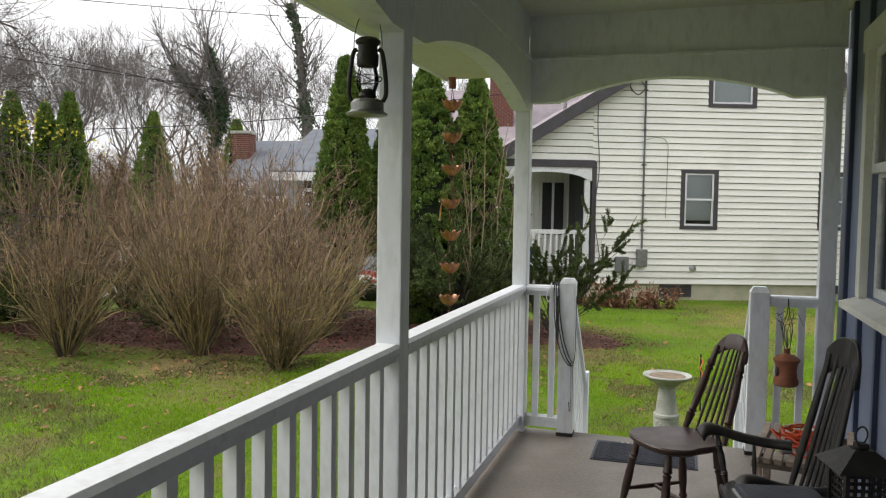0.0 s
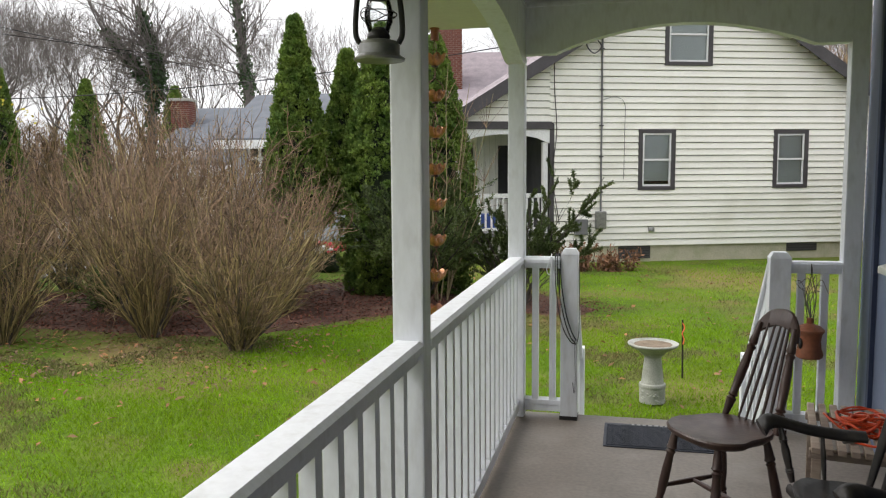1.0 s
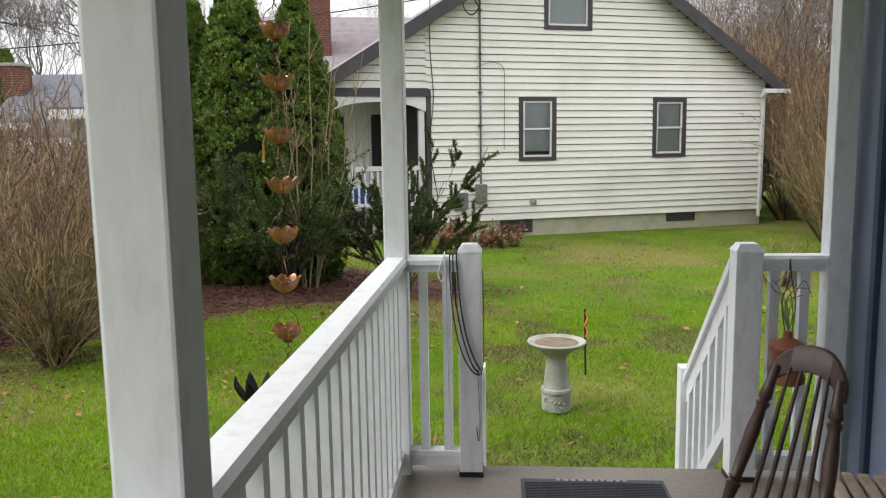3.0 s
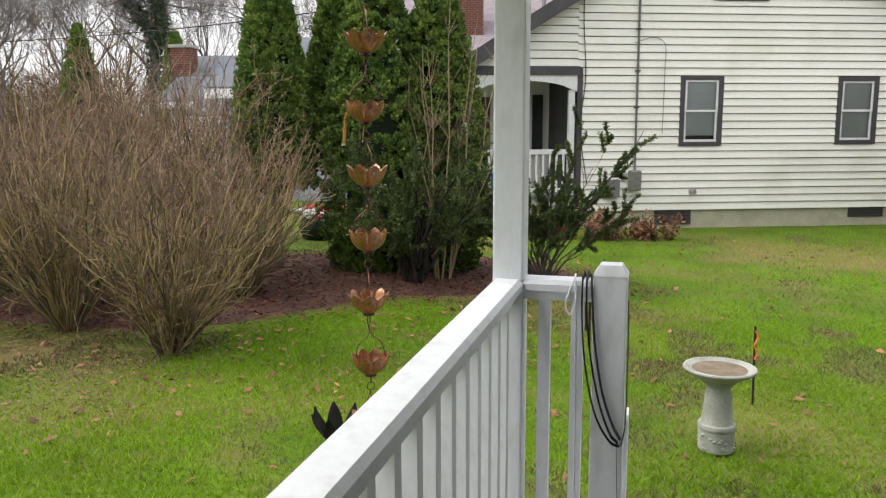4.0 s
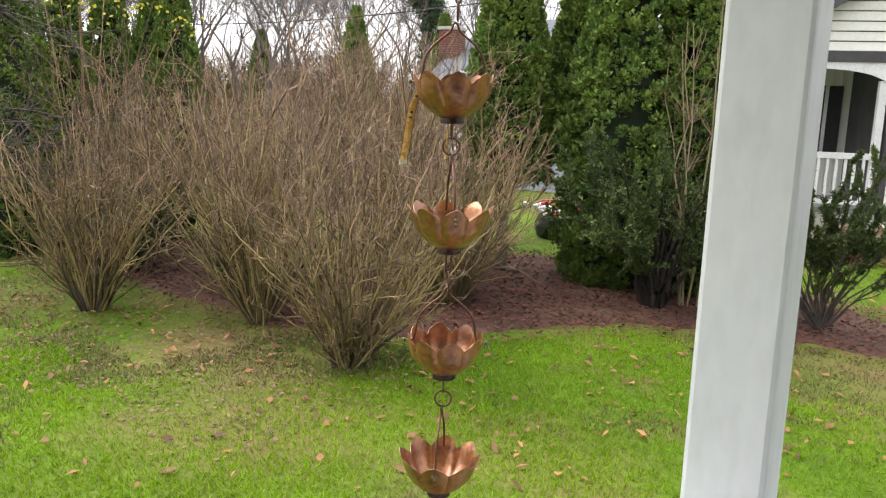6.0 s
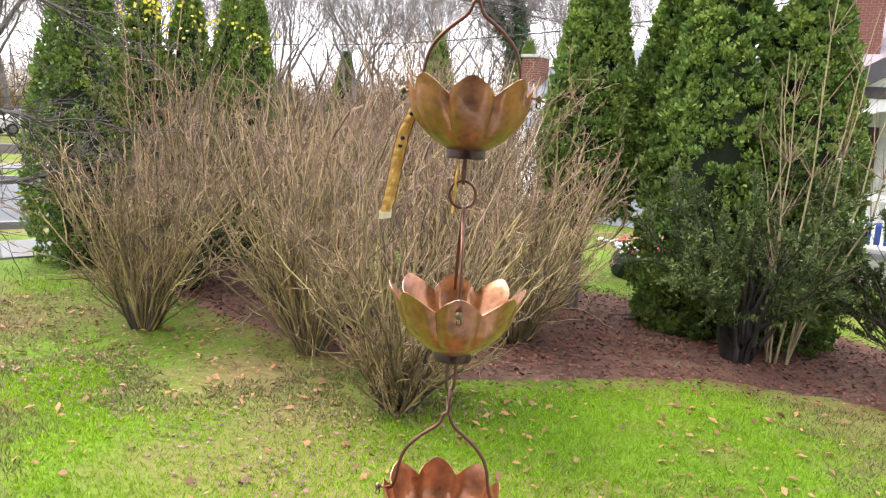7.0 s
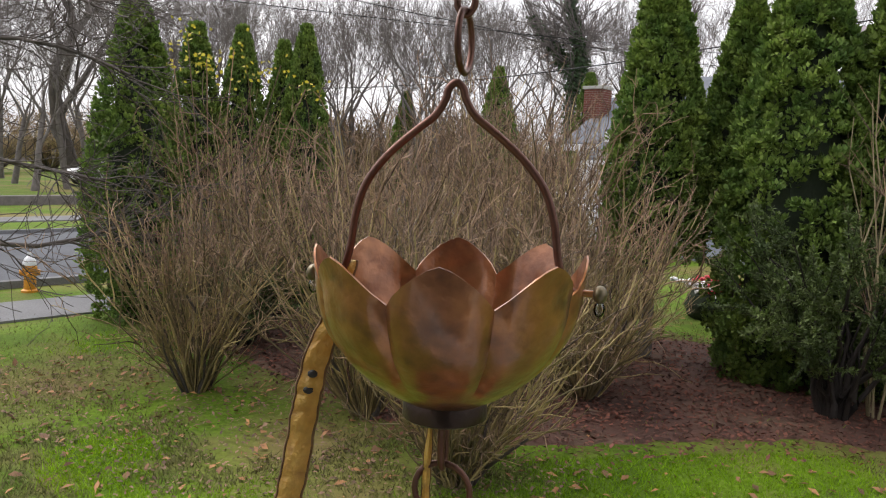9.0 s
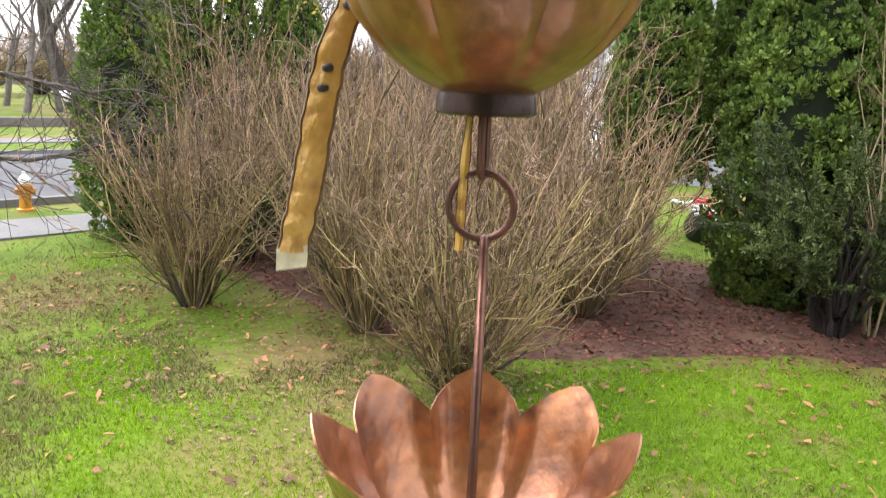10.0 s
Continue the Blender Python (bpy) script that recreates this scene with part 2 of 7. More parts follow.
RED = mat("red_fabric", (0.62, 0.04, 0.07), (0.5, 0.03, 0.05), 0.6, 20, 60, 0.1)
BLUE = mat("blue_plastic", (0.04, 0.09, 0.35), (0.03, 0.07, 0.25), 0.4, 8, 40, 0.05)
BLIND = mat("window_blind", (0.80, 0.83, 0.83), (0.72, 0.75, 0.76), 0.6, 3, 40, 0.05)
# Near-black stands in for the darkness of unlit rooms and car cabins.
DARK = mat("unlit_black", (0.035, 0.036, 0.038), (0.025, 0.025, 0.027), 0.8, 3, 40, 0.0)
TAPE = mat("orange_tape", (0.85, 0.16, 0.06), (0.7, 0.12, 0.05), 0.5, 20, 60, 0.0)


def glass(name, tint=(0.9, 0.95, 0.95)):
    m = bpy.data.materials.new(name)
    m.use_nodes = True
    n, l = m.node_tree.nodes, m.node_tree.links
    o = n["Material Output"]
    tr, gl, fr, mx = n.new("ShaderNodeBsdfTransparent"), n.new("ShaderNodeBsdfGlossy"), n.new("ShaderNodeFresnel"), n.new("ShaderNodeMixShader")
    tr.inputs["Color"].default_value = (*tint, 1)
    gl.inputs["Roughness"].default_value = 0.03
    fr.inputs["IOR"].default_value = 1.6
    l.new(fr.outputs[0], mx.inputs["Fac"])
    l.new(tr.outputs[0], mx.inputs[1])
    l.new(gl.outputs[0], mx.inputs[2])
    l.new(mx.outputs[0], o.inputs["Surface"])
    return m


GLASS = glass("window_glass", (0.88, 0.91, 0.91))
CLEAR = glass("lantern_glass", (0.93, 0.95, 0.95))


def ground_material():
    """Lawn with worn, leaf-strewn patches and a red-brown mulch bed along the shrubs."""
    m = mat("lawn", (0.105, 0.175, 0.010), (0.065, 0.115, 0.010), 0.9, 1.2, 30, 0.9, spec=0.15, stain=((0.15, 0.11, 0.05), 0.75, 1.6), grain_range=(0.6, 1.35))
    n, l = m.node_tree.nodes, m.node_tree.links
    b = n["Principled BSDF"]
    link = b.inputs["Base Color"].links[0]
    base = link.from_socket
    tc = n.new("ShaderNodeTexCoord")
    wear = n.new("ShaderNodeTexNoise")
    wear.inputs["Scale"].default_value, wear.inputs["Detail"].default_value = 0.33, 9.0
    l.new(tc.outputs["Object"], wear.inputs["Vector"])
    wr = n.new("ShaderNodeMapRange")
    wr.inputs["From Min"].default_value, wr.inputs["From Max"].default_value = 0.46, 0.62
    wr.inputs["To Max"].default_value = 0.8
    l.new(wear.outputs[0], wr.inputs["Value"])
    mx = n.new("ShaderNodeMixRGB")
    mx.inputs["Color2"].default_value = (0.19, 0.14, 0.06, 1)
    l.new(wr.outputs[0], mx.inputs["Fac"])
    l.new(base, mx.inputs["Color1"])
    l.new(mx.outputs[0], b.inputs["Base Color"])
    return m


LAWN = ground_material()
SOIL = mat("mulch_soil", (0.10, 0.043, 0.028), (0.058, 0.028, 0.020), 0.9, 2.2, 35, 0.6, stain=((0.16, 0.11, 0.07), 0.6, 1.2))


# ---- mesh tools ----
def part(name, bm, material, parent=None, label=""):
    """Link a bmesh as one mesh object, under a thing or a part."""
    me = bpy.data.meshes.new(name)
    bmesh.ops.recalc_face_normals(bm, faces=bm.faces)
    bm.to_mesh(me)
    bm.free()
    me.materials.append(material)
    ob = new(name, me)
    ob.parent = parent
    return tagged(ob, label)


def smooth(ob, angle=40):
    me = ob.data
    me.shade_smooth()
    me.set_sharp_from_angle(angle=radians(angle))
    return ob


def empty(name, at=(0, 0, 0), rz=0, label="", category="", group="", kind=""):
    ob = new(name)
    ob.matrix_basis = pose(*at, 0, 0, rz)
    return tagged(ob, label, category, group, kind)


def box(x0, x1, y0, y1, z0, z1, bevel=0.0, bm=None):
    bm = bm or bmesh.new()
    m = Matrix.Translation(((x0 + x1) / 2, (y0 + y1) / 2, (z0 + z1) / 2)) @ Matrix.Diagonal((abs(x1 - x0), abs(y1 - y0), abs(z1 - z0), 1))
    made = bmesh.ops.create_cube(bm, size=1, matrix=m)
    if bevel:
        edges = {e for v in made["verts"] for e in v.link_edges}
        bmesh.ops.bevel(bm, geom=list(edges), offset=bevel, segments=2, profile=0.6, affect="EDGES")
    return bm


def prism(profile, axis, a, b, bm=None):
    """A flat outline swept from a to b along an axis: 'x' takes (y, z), 'y' takes (x, z), 'z' takes (x, y)."""
    bm = bm or bmesh.new()
    put = {"x": lambda p, s: (s, p[0], p[1]), "y": lambda p, s: (p[0], s, p[1]), "z": lambda p, s: (p[0], p[1], s)}[axis]
    lo, hi = [bm.verts.new(put(p, a)) for p in profile], [bm.verts.new(put(p, b)) for p in profile]
    bm.faces.new(lo)
    bm.faces.new(hi[::-1])
    for i in range(len(profile)):
        k = (i + 1) % len(profile)
        bm.faces.new((lo[i], lo[k], hi[k], hi[i]))
    return bm


def lathe(profile, seg=24, at=(0, 0, 0), bm=None, closed=True):
    """Turn (radius, z) pairs round the upright axis."""
    bm = bm or bmesh.new()
    rings = []
    for r, z in profile:
        rings.append([bm.verts.new((at[0] + r * math.cos(2 * math.pi * i / seg), at[1] + r * math.sin(2 * math.pi * i / seg), at[2] + z)) for i in range(seg)])
    for p, q in zip(rings, rings[1:]):
        for i in range(seg):
            k = (i + 1) % seg
            bm.faces.new((p[i], p[k], q[k], q[i]))
    if closed:
        bm.faces.new(rings[0][::-1])
        bm.faces.new(rings[-1])
    return bm


def spline(points, steps=6):
    """Points of a smooth curve through the given ones."""
    p = [Vector(q) for q in points]
    p = [2 * p[0] - p[1]] + p + [2 * p[-1] - p[-2]]
    out = []
    for i in range(1, len(p) - 2):
        a, b, c, d = p[i - 1:i + 3]
        for k in range(steps):
            t = k / steps
            out.append(0.5 * (2 * b + (c - a) * t + (2 * a - 5 * b + 4 * c - d) * t * t + (3 * b - a - 3 * c + d) * t ** 3))
    return out + [p[-2]]


def tube(points, radius, seg=8, bm=None, flat=1.0, ring=False):
    """A round or flattened bar along points; radius may be one number or one for each point."""
    bm = bm or bmesh.new()
    pts = [Vector(q) for q in points]
    rad = radius if isinstance(radius, (list, tuple)) else [radius] * len(pts)
    rings, up = [], Vector((0.3, 0.2, 1)).normalized()
    for i, p in enumerate(pts):
        if ring:
            d = pts[(i + 1) % len(pts)] - pts[i - 1]
        else:
            d = pts[min(i + 1, len(pts) - 1)] - pts[max(i - 1, 0)]
        d.normalize()
        side = d.cross(up)
        if side.length < 0.05:
            side = d.cross(Vector((1, 0, 0)))
        side.normalize()
        up = side.cross(d).normalized()
        rings.append([bm.verts.new(p + rad[i] * (math.cos(2 * math.pi * k / seg) * side + flat * math.sin(2 * math.pi * k / seg) * up)) for k in range(seg)])
    pairs = list(zip(rings, rings[1:])) + ([(rings[-1], rings[0])] if ring else [])
    for p, q in pairs:
        for k in range(seg):
            j = (k + 1) % seg
            bm.faces.new((p[k], p[j], q[j], q[k]))
    if not ring:
        bm.faces.new(rings[0][::-1])
        bm.faces.new(rings[-1])
    return bm


def ball(at, r, bm=None, sub=2, scale=(1, 1, 1)):
    bm = bm or bmesh.new()
    bmesh.ops.create_icosphere(bm, subdivisions=sub, radius=r, matrix=Matrix.Translation(at) @ Matrix.Diagonal((*scale, 1)))
    return bm


def from_arrays(name, verts, faces, material, parent=None, label=""):
    """One mesh from arrays of corners and of equal-sided faces."""
    me = bpy.data.meshes.new(name)
    nf, k = faces.shape
    me.vertices.add(len(verts))
    me.vertices.foreach_set("co", np.ascontiguousarray(verts, dtype=np.float32).ravel())
    me.loops.add(nf * k)
    me.loops.foreach_set("vertex_index", np.ascontiguousarray(faces, dtype=np.int32).ravel())
    me.polygons.add(nf)
    me.polygons.foreach_set("loop_start", np.arange(0, nf * k, k, dtype=np.int32))
    me.update(calc_edges=True)
    me.validate()
    me.materials.append(material)
    ob = new(name, me)
    ob.parent = parent
    return tagged(ob, label)


def rods(lines, radii, sides=3):
    """Corners and faces of many thin tapered rods. lines: (n, k, 3), radii: (n, k)."""
    lines, radii = np.asarray(lines, float), np.asarray(radii, float)
    n, k, _ = lines.shape
    d = np.gradient(lines, axis=1)
    d /= np.linalg.norm(d, axis=2, keepdims=True) + 1e-9
    ref = np.where(np.abs(d[..., 2:3]) > 0.9, np.array([1.0, 0, 0]), np.array([0, 0, 1.0]))
    s = np.cross(d, ref)
    s /= np.linalg.norm(s, axis=2, keepdims=True) + 1e-9
    u = np.cross(s, d)
    a = np.arange(sides) * 2 * np.pi / sides
    v = lines[:, :, None, :] + radii[:, :, None, None] * (np.cos(a)[None, None, :, None] * s[:, :, None, :] + np.sin(a)[None, None, :, None] * u[:, :, None, :])
    idx = np.arange(n * k * sides).reshape(n, k, sides)
    nxt = np.roll(idx, -1, axis=2)
    f = np.stack((idx[:, :-1], nxt[:, :-1], nxt[:, 1:], idx[:, 1:]), axis=-1).reshape(-1, 4)
    return v.reshape(-1, 3), f


# ---- setting: ground, road, porch ----
GZ = -0.55


def ground_height(x, y):
    """The lawn lies lower beyond the porch steps, and lies lower at the road."""
    s = min(max((x + 3.2) / 3.2, 0), 1)
    return GZ - 0.155 * s * s * (3 - 2 * s) - 0.04 * min(max((-x - 8) / 3, 0), 1)


def make_ground():
    xs = np.unique(np.concatenate((np.linspace(-400, -40, 10), np.linspace(-40, -12, 15), np.linspace(-12, 8, 61), np.linspace(8, 40, 12), np.linspace(40, 400, 10))))
    ys = np.unique(np.concatenate((np.linspace(-400, -10, 10), np.linspace(-10, 2, 8), np.linspace(2, 24, 61), np.linspace(24, 60, 14), np.linspace(60, 500, 12))))
    v = [(x, y, ground_height(x, y) + 0.012 * noise.noise((x * 0.9, y * 0.9, 0))) for y in ys for x in xs]
    w = len(xs)
    f = [(j * w + i, j * w + i + 1, (j + 1) * w + i + 1, (j + 1) * w + i) for j in range(len(ys) - 1) for i in range(w - 1)]
    ob = from_arrays("ground", np.array(v), np.array(f), LAWN)
    return tagged(ob, "wet green lawn with worn leaf-strewn patches", "lawn", kind="structure")


ground = make_ground()

BED = [(-9.2, 9.3), (-8.2, 8.9), (-7.0, 8.85), (-5.8, 8.8), (-4.8, 8.7), (-4.1, 8.8), (-3.45, 9.2), (-2.9, 10.0), (-2.1, 11.1), (-1.0, 11.7), (0.1, 11.9), (0.35, 12.5), (0.0, 13.4),
       (-1.2, 14.2), (-3.2, 14.3), (-5.2, 13.6), (-7.4, 12.4), (-9.4, 11.4)]


def in_bed(x, y):
    inside = False
    for (x0, y0), (x1, y1) in zip(BED, BED[1:] + BED[:1]):
        if (y0 > y) != (y1 > y) and x < (x1 - x0) * (y - y0) / (y1 - y0) + x0:
            inside = not inside
    return inside


def make_bed():
    step = 0.12
    v, f, seen = [], [], {}
    def corner(i, k):
        if (i, k) not in seen:
            x, y = -9.6 + i * step, 7.5 + k * step
            seen[(i, k)] = len(v)
            rim = sum(in_bed(x + dx, y + dy) for dx in (-0.2, 0.2) for dy in (-0.2, 0.2)) < 4
            v.append((x + 0.05 * noise.noise((x * 4, y * 4, 1)), y + 0.05 * noise.noise((x * 4, y * 4, 7)), ground_height(x, y) + (-0.012 if rim else 0.022) + 0.018 * noise.noise((x * 3, y * 3, 4))))
        return seen[(i, k)]
    for k in range(59):
        for i in range(88):
            x, y = -9.6 + (i + 0.5) * step, 7.5 + (k + 0.5) * step
            if in_bed(x + 0.25 * noise.noise((x * 1.3, y * 1.3, 2)), y + 0.3 * noise.noise((x * 1.3, y * 1.3, 9))):
                f.append((corner(i, k), corner(i + 1, k), corner(i + 1, k + 1), corner(i, k + 1)))
    ob = from_arrays("mulch_bed", np.array(v), np.array(f), SOIL)
    return tagged(ob, "red-brown mulch bed under the shrubs", "mulch", kind="structure")


make_bed()


def strip(name, x0, x1, z0, z1, material, label, category):
    ob = part(name, box(x0, x1, -200, 200, z0, z1), material)
    return tagged(ob, label, category, kind="structure")


RZ = GZ - 0.04
strip("sidewalk", -11.6, -10.35, RZ - 0.1, RZ + 0.035, PAVE, "grey concrete sidewalk along the road", "sidewalk")
strip("road", -20.6, -13.0, RZ - 0.1, RZ + 0.022, ASPHALT, "wet grey asphalt road", "road")
strip("kerb", -13.0, -12.85, RZ - 0.1, RZ + 0.11, PAVE, "grey concrete kerb", "kerb")
strip("far_kerb", -20.75, -20.6, RZ - 0.1, RZ + 0.11, PAVE, "grey concrete kerb", "kerb")
strip("far_sidewalk", -25.4, -23.9, RZ - 0.1, RZ + 0.035, PAVE, "pale concrete sidewalk beyond the road", "sidewalk")
low_wall = part("low_stone_wall", box(-31.2, -30.8, -30, 40, RZ - 0.1, RZ + 0.34, 0.03), BARK)
tagged(low_wall, "low dark stone wall at a lawn's edge", "wall", kind="structure")

Y0, Y1 = -3.2, 5.02
floor = part("floor", box(-0.14, 1.76, Y0, Y1, -0.10, 0.0, 0.006), FLOOR)
tagged(floor, "worn grey-brown painted porch floor", "floor", kind="structure")
base = part("porch_foundation", box(-0.10, 1.76, Y0, Y1 - 0.04, GZ - 0.3, -0.10), CONC)
tagged(base, "grey concrete porch foundation", "foundation", kind="structure")
steps = empty("porch_steps", label="grey concrete steps down from the porch", category="steps", kind="structure")
for k in range(3):
    part("step", box(0.30, 1.30, Y1 + 0.28 * k, Y1 + 0.28 * (k + 1), GZ - 0.3, -0.175 * (k + 1), 0.01), CONC, steps)

ceiling = part("ceiling", box(-0.02, 1.76, Y0, 4.94, 2.56, 2.60), CEIL)
tagged(ceiling, "cream painted porch ceiling", "ceiling", kind="structure")
roof_bm = prism([(-0.66, 2.42), (1.95, 3.2), (1.95, 3.3), (-0.70, 2.50)], "y", Y0, 5.22)
tagged(part("porch_roof", roof_bm, ROOFG), "dark shingled porch roof", "roof", kind="structure")
tagged(part("soffit", box(-0.60, -0.095, Y0, 5.16, 2.235, 2.26), CEIL), "cream painted eave soffit", "soffit", kind="structure")
tagged(part("fascia", box(-0.63, -0.60, Y0, 5.18, 2.225, 2.42, 0.004), WHITE), "white fascia board", "fascia", kind="structure")
tagged(part("gable_end", prism([(-0.60, 2.26), (-0.60, 2.43), (1.9, 3.18), (1.9, 2.60), (-0.1, 2.60), (-0.1, 2.26)], "y", 5.0, 5.04), WHITE), "white porch gable end board", "trim", kind="structure")


def arch(a0, a1, low, crown, top, flat=0.12, n=14):
    """Outline of a frieze board whose lower edge is a shallow arch."""
    pts = [(a0, top), (a0, low), (a0 + flat, low)]
    for i in range(1, n):
        s = i / n
        pts.append((a0 + flat + (a1 - a0 - 2 * flat) * s, low + (crown - low) * math.sin(math.pi * s) ** 0.85))
    return pts + [(a1 - flat, low), (a1, low), (a1, top)]


beams = empty("porch_beam", label="white painted porch beam with arched frieze boards", category="beam", kind="structure")
for a, b in ((-3.1, -0.02), (0.07, 2.64), (2.73, 4.90)):
    part("arch_board", prism(arch(a, b, 1.985, 2.12, 2.30), "x", -0.095, 0.004), WHITE, beams)
part("upper_beam", box(-0.075, -0.018, Y0, 4.93, 2.30, 2.56), WHITE, beams)
part("ledge", box(-0.095, 0.012, Y0, 4.905, 2.285, 2.305, 0.004), WHITE, beams)
part("arch_board", prism(arch(0.004, 1.645, 2.035, 2.168, 2.30, 0.16), "y", 4.90, 4.985), WHITE, beams)
part("upper_beam", box(-0.018, 1.75, 4.935, 4.985, 2.30, 2.60), WHITE, beams)
part("ledge", box(0.012, 1.645, 4.89, 4.99, 2.285, 2.305, 0.004), WHITE, beams)


def post(x0, x1, y0, y1, top, label):
    ob = part("porch_post", box(x0, x1, y0, y1, 0.0, top, 0.006), WHITE)
    return tagged(ob, label, "post", "porch posts", kind="structure")


post(-0.092, 0.0, 2.64, 2.73, 2.30, "square white painted porch post with hairline cracks")
post(-0.092, 0.0, 4.90, 4.99, 2.30, "square white painted corner post of the porch")
post(-0.092, 0.0, -0.02, 0.07, 2.30, "square white painted porch post")
post(1.645, 1.73, 4.90, 4.985, 2.30, "white painted half post at the house wall")

# ---- own house wall with window ----
WY0, WY1, WZ0, WZ1 = 3.25, 4.26, 1.0, 2.16
wall = empty("wall_house", label="blue board-and-batten house wall", category="wall", kind="structure")
part("board_wall", box(1.76, 1.90, Y0, WY0, 0, 2.6), NAVY, wall)
part("board_wall", box(1.76, 1.90, WY1, 5.0, 0, 2.6), NAVY, wall)
part("board_wall", box(1.76, 1.90, WY0, WY1, 0, WZ0), NAVY, wall)
part("board_wall", box(1.76, 1.90, WY0, WY1, WZ1, 2.6), NAVY, wall)
for k in range(23):
    y = 4.745 - 0.39 * k
    if y < Y0:
        break
    hi = 0.93 if WY0 - 0.09 < y < WY1 + 0.09 else 2.56
    part("batten", box(1.738, 1.76, y - 0.02, y + 0.02, 0.0, hi, 0.003), NAVYD, wall)
tagged(part("wall_trim", box(1.735, 1.76, Y0, 4.93, 2.50, 2.56, 0.003), SILL), "cream frieze trim over the wall", "trim", kind="structure")
win = empty("window_1", label="white double-hung window with a cream casing", category="window", kind="structure")
part("casing", box(1.722, 1.76, WY1, WY1 + 0.085, 0.99, 2.25, 0.004), SILL, win)
part("casing", box(1.722, 1.76, WY0 - 0.085, WY0, 0.99, 2.25, 0.004), SILL, win)
part("casing", box(1.716, 1.76, WY0 - 0.10, WY1 + 0.10, 2.16, 2.27, 0.004), SILL, win)
part("window_sill", prism([(1.66, 0.935), (1.66, 0.965), (1.76, 0.995), (1.76, 0.935)], "y", WY0 - 0.12, WY1 + 0.12), SILL, win)
for z0, z1, x in ((1.0, 1.60, 1.785), (1.58, 2.16, 1.755)):
    part("sash_rail", box(x, x + 0.03, WY0, WY1, z0, z0 + 0.045, 0.003), WPAINT, win)
    part("sash_rail", box(x, x + 0.03, WY0, WY1, z1 - 0.04, z1, 0.003), WPAINT, win)
    part("sash_stile", box(x, x + 0.03, WY0, WY0 + 0.045, z0 + 0.045, z1 - 0.04, 0.003), WPAINT, win)
    part("sash_stile", box(x, x + 0.03, WY1 - 0.045, WY1, z0 + 0.045, z1 - 0.04, 0.003), WPAINT, win)
    pane = part("pane", box(x + 0.012, x + 0.016, WY0 + 0.045, WY1 - 0.045, z0 + 0.045, z1 - 0.04), GLASS, win)
    pane.visible_shadow = False
# Unseen room: near-black surfaces paint the unlit dark behind the panes.
room = empty("room_shell", label="unseen room shell, its unlit darkness put into near-black walls", category="room", kind="structure")
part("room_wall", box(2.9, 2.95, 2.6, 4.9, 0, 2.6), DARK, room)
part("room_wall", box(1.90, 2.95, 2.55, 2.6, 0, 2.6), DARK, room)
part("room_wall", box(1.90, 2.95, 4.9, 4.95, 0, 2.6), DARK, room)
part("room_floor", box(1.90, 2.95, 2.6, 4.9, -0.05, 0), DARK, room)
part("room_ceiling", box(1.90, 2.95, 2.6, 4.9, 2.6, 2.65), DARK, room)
tagged(part("wall_far_side", box(1.90, 9.0, 4.95, 5.0, GZ - 0.1, 3.3), NAVY), "blue house wall round the corner", "wall", kind="structure")
tagged(part("wall_base", box(1.76, 1.90, Y0, 5.0, GZ - 0.1, 0.0), CONC), "concrete foundation of the house", "foundation", kind="structure")


# ---- railings ----
def chamfer_rail(length, width=0.092, h=0.032):
    """A cap rail with eased upper edges, along +y from 0."""
    w = width / 2
    return prism([(-w, 0), (-w, h * 0.62), (-w + 0.012, h), (w - 0.012, h), (w, h * 0.62), (w, 0)], "y", 0, length)


BAL = box(-0.018, 0.018, -0.018, 0.018, 0, 1, 0.0)
BAL_ME = bpy.data.meshes.new("baluster")
BAL.to_mesh(BAL_ME)
BAL.free()
BAL_ME.materials.append(WHITE)


def baluster(parent, x, y, z0, z1, rz=0):
    ob = new("baluster", BAL_ME)
    ob.parent = parent
    ob.matrix_basis = pose(x, y, z0, 0, 0, rz) @ Matrix.Diagonal((1, 1, z1 - z0, 1))
    return ob


def railing(at, rz, length, first, gap, label, count):
    """A straight railing along local +y with its top at 0.92 m."""
    r = empty("porch_railing", at, rz, label, "railing", "porch railings")
    cap = part("top_rail", chamfer_rail(length), WHITE, r)
    cap.location.z = 0.888
    part("under_rail", box(-0.030, 0.030, 0, length, 0.858, 0.888, 0.003), WHITE, r)
    part("bottom_rail", prism([(-0.022, 0.075), (-0.022, 0.10), (0, 0.115), (0.022, 0.10), (0.022, 0.075)], "y", 0, length), WHITE, r)
    part("bottom_rail", box(-0.019, 0.019, 0.002, length - 0.002, 0.035, 0.075, 0.003), WHITE, r)
    for k in range(count):
        baluster(r, 0, first + gap * k, 0.10, 0.860)
    return r


railing((-0.046, 2.73, 0), 0, 2.17, 0.06, 0.1265, "white painted porch railing with square balusters", 17)
railing((-0.046, 0.07, 0), 0, 2.57, 0.08, 0.126, "white painted porch railing with scuffed cap", 20)
railing((-0.046, -3.1, 0), 0, 3.08, 0.08, 0.126, "white painted porch railing", 24)
railing((0.0, 4.945, 0), -90, 0.205, 0.06, 0.098, "short white railing between corner post and newel", 2)
railing((1.40, 4.945, 0), -90, 0.245, 0.055, 0.115, "short white railing at the house wall", 2)


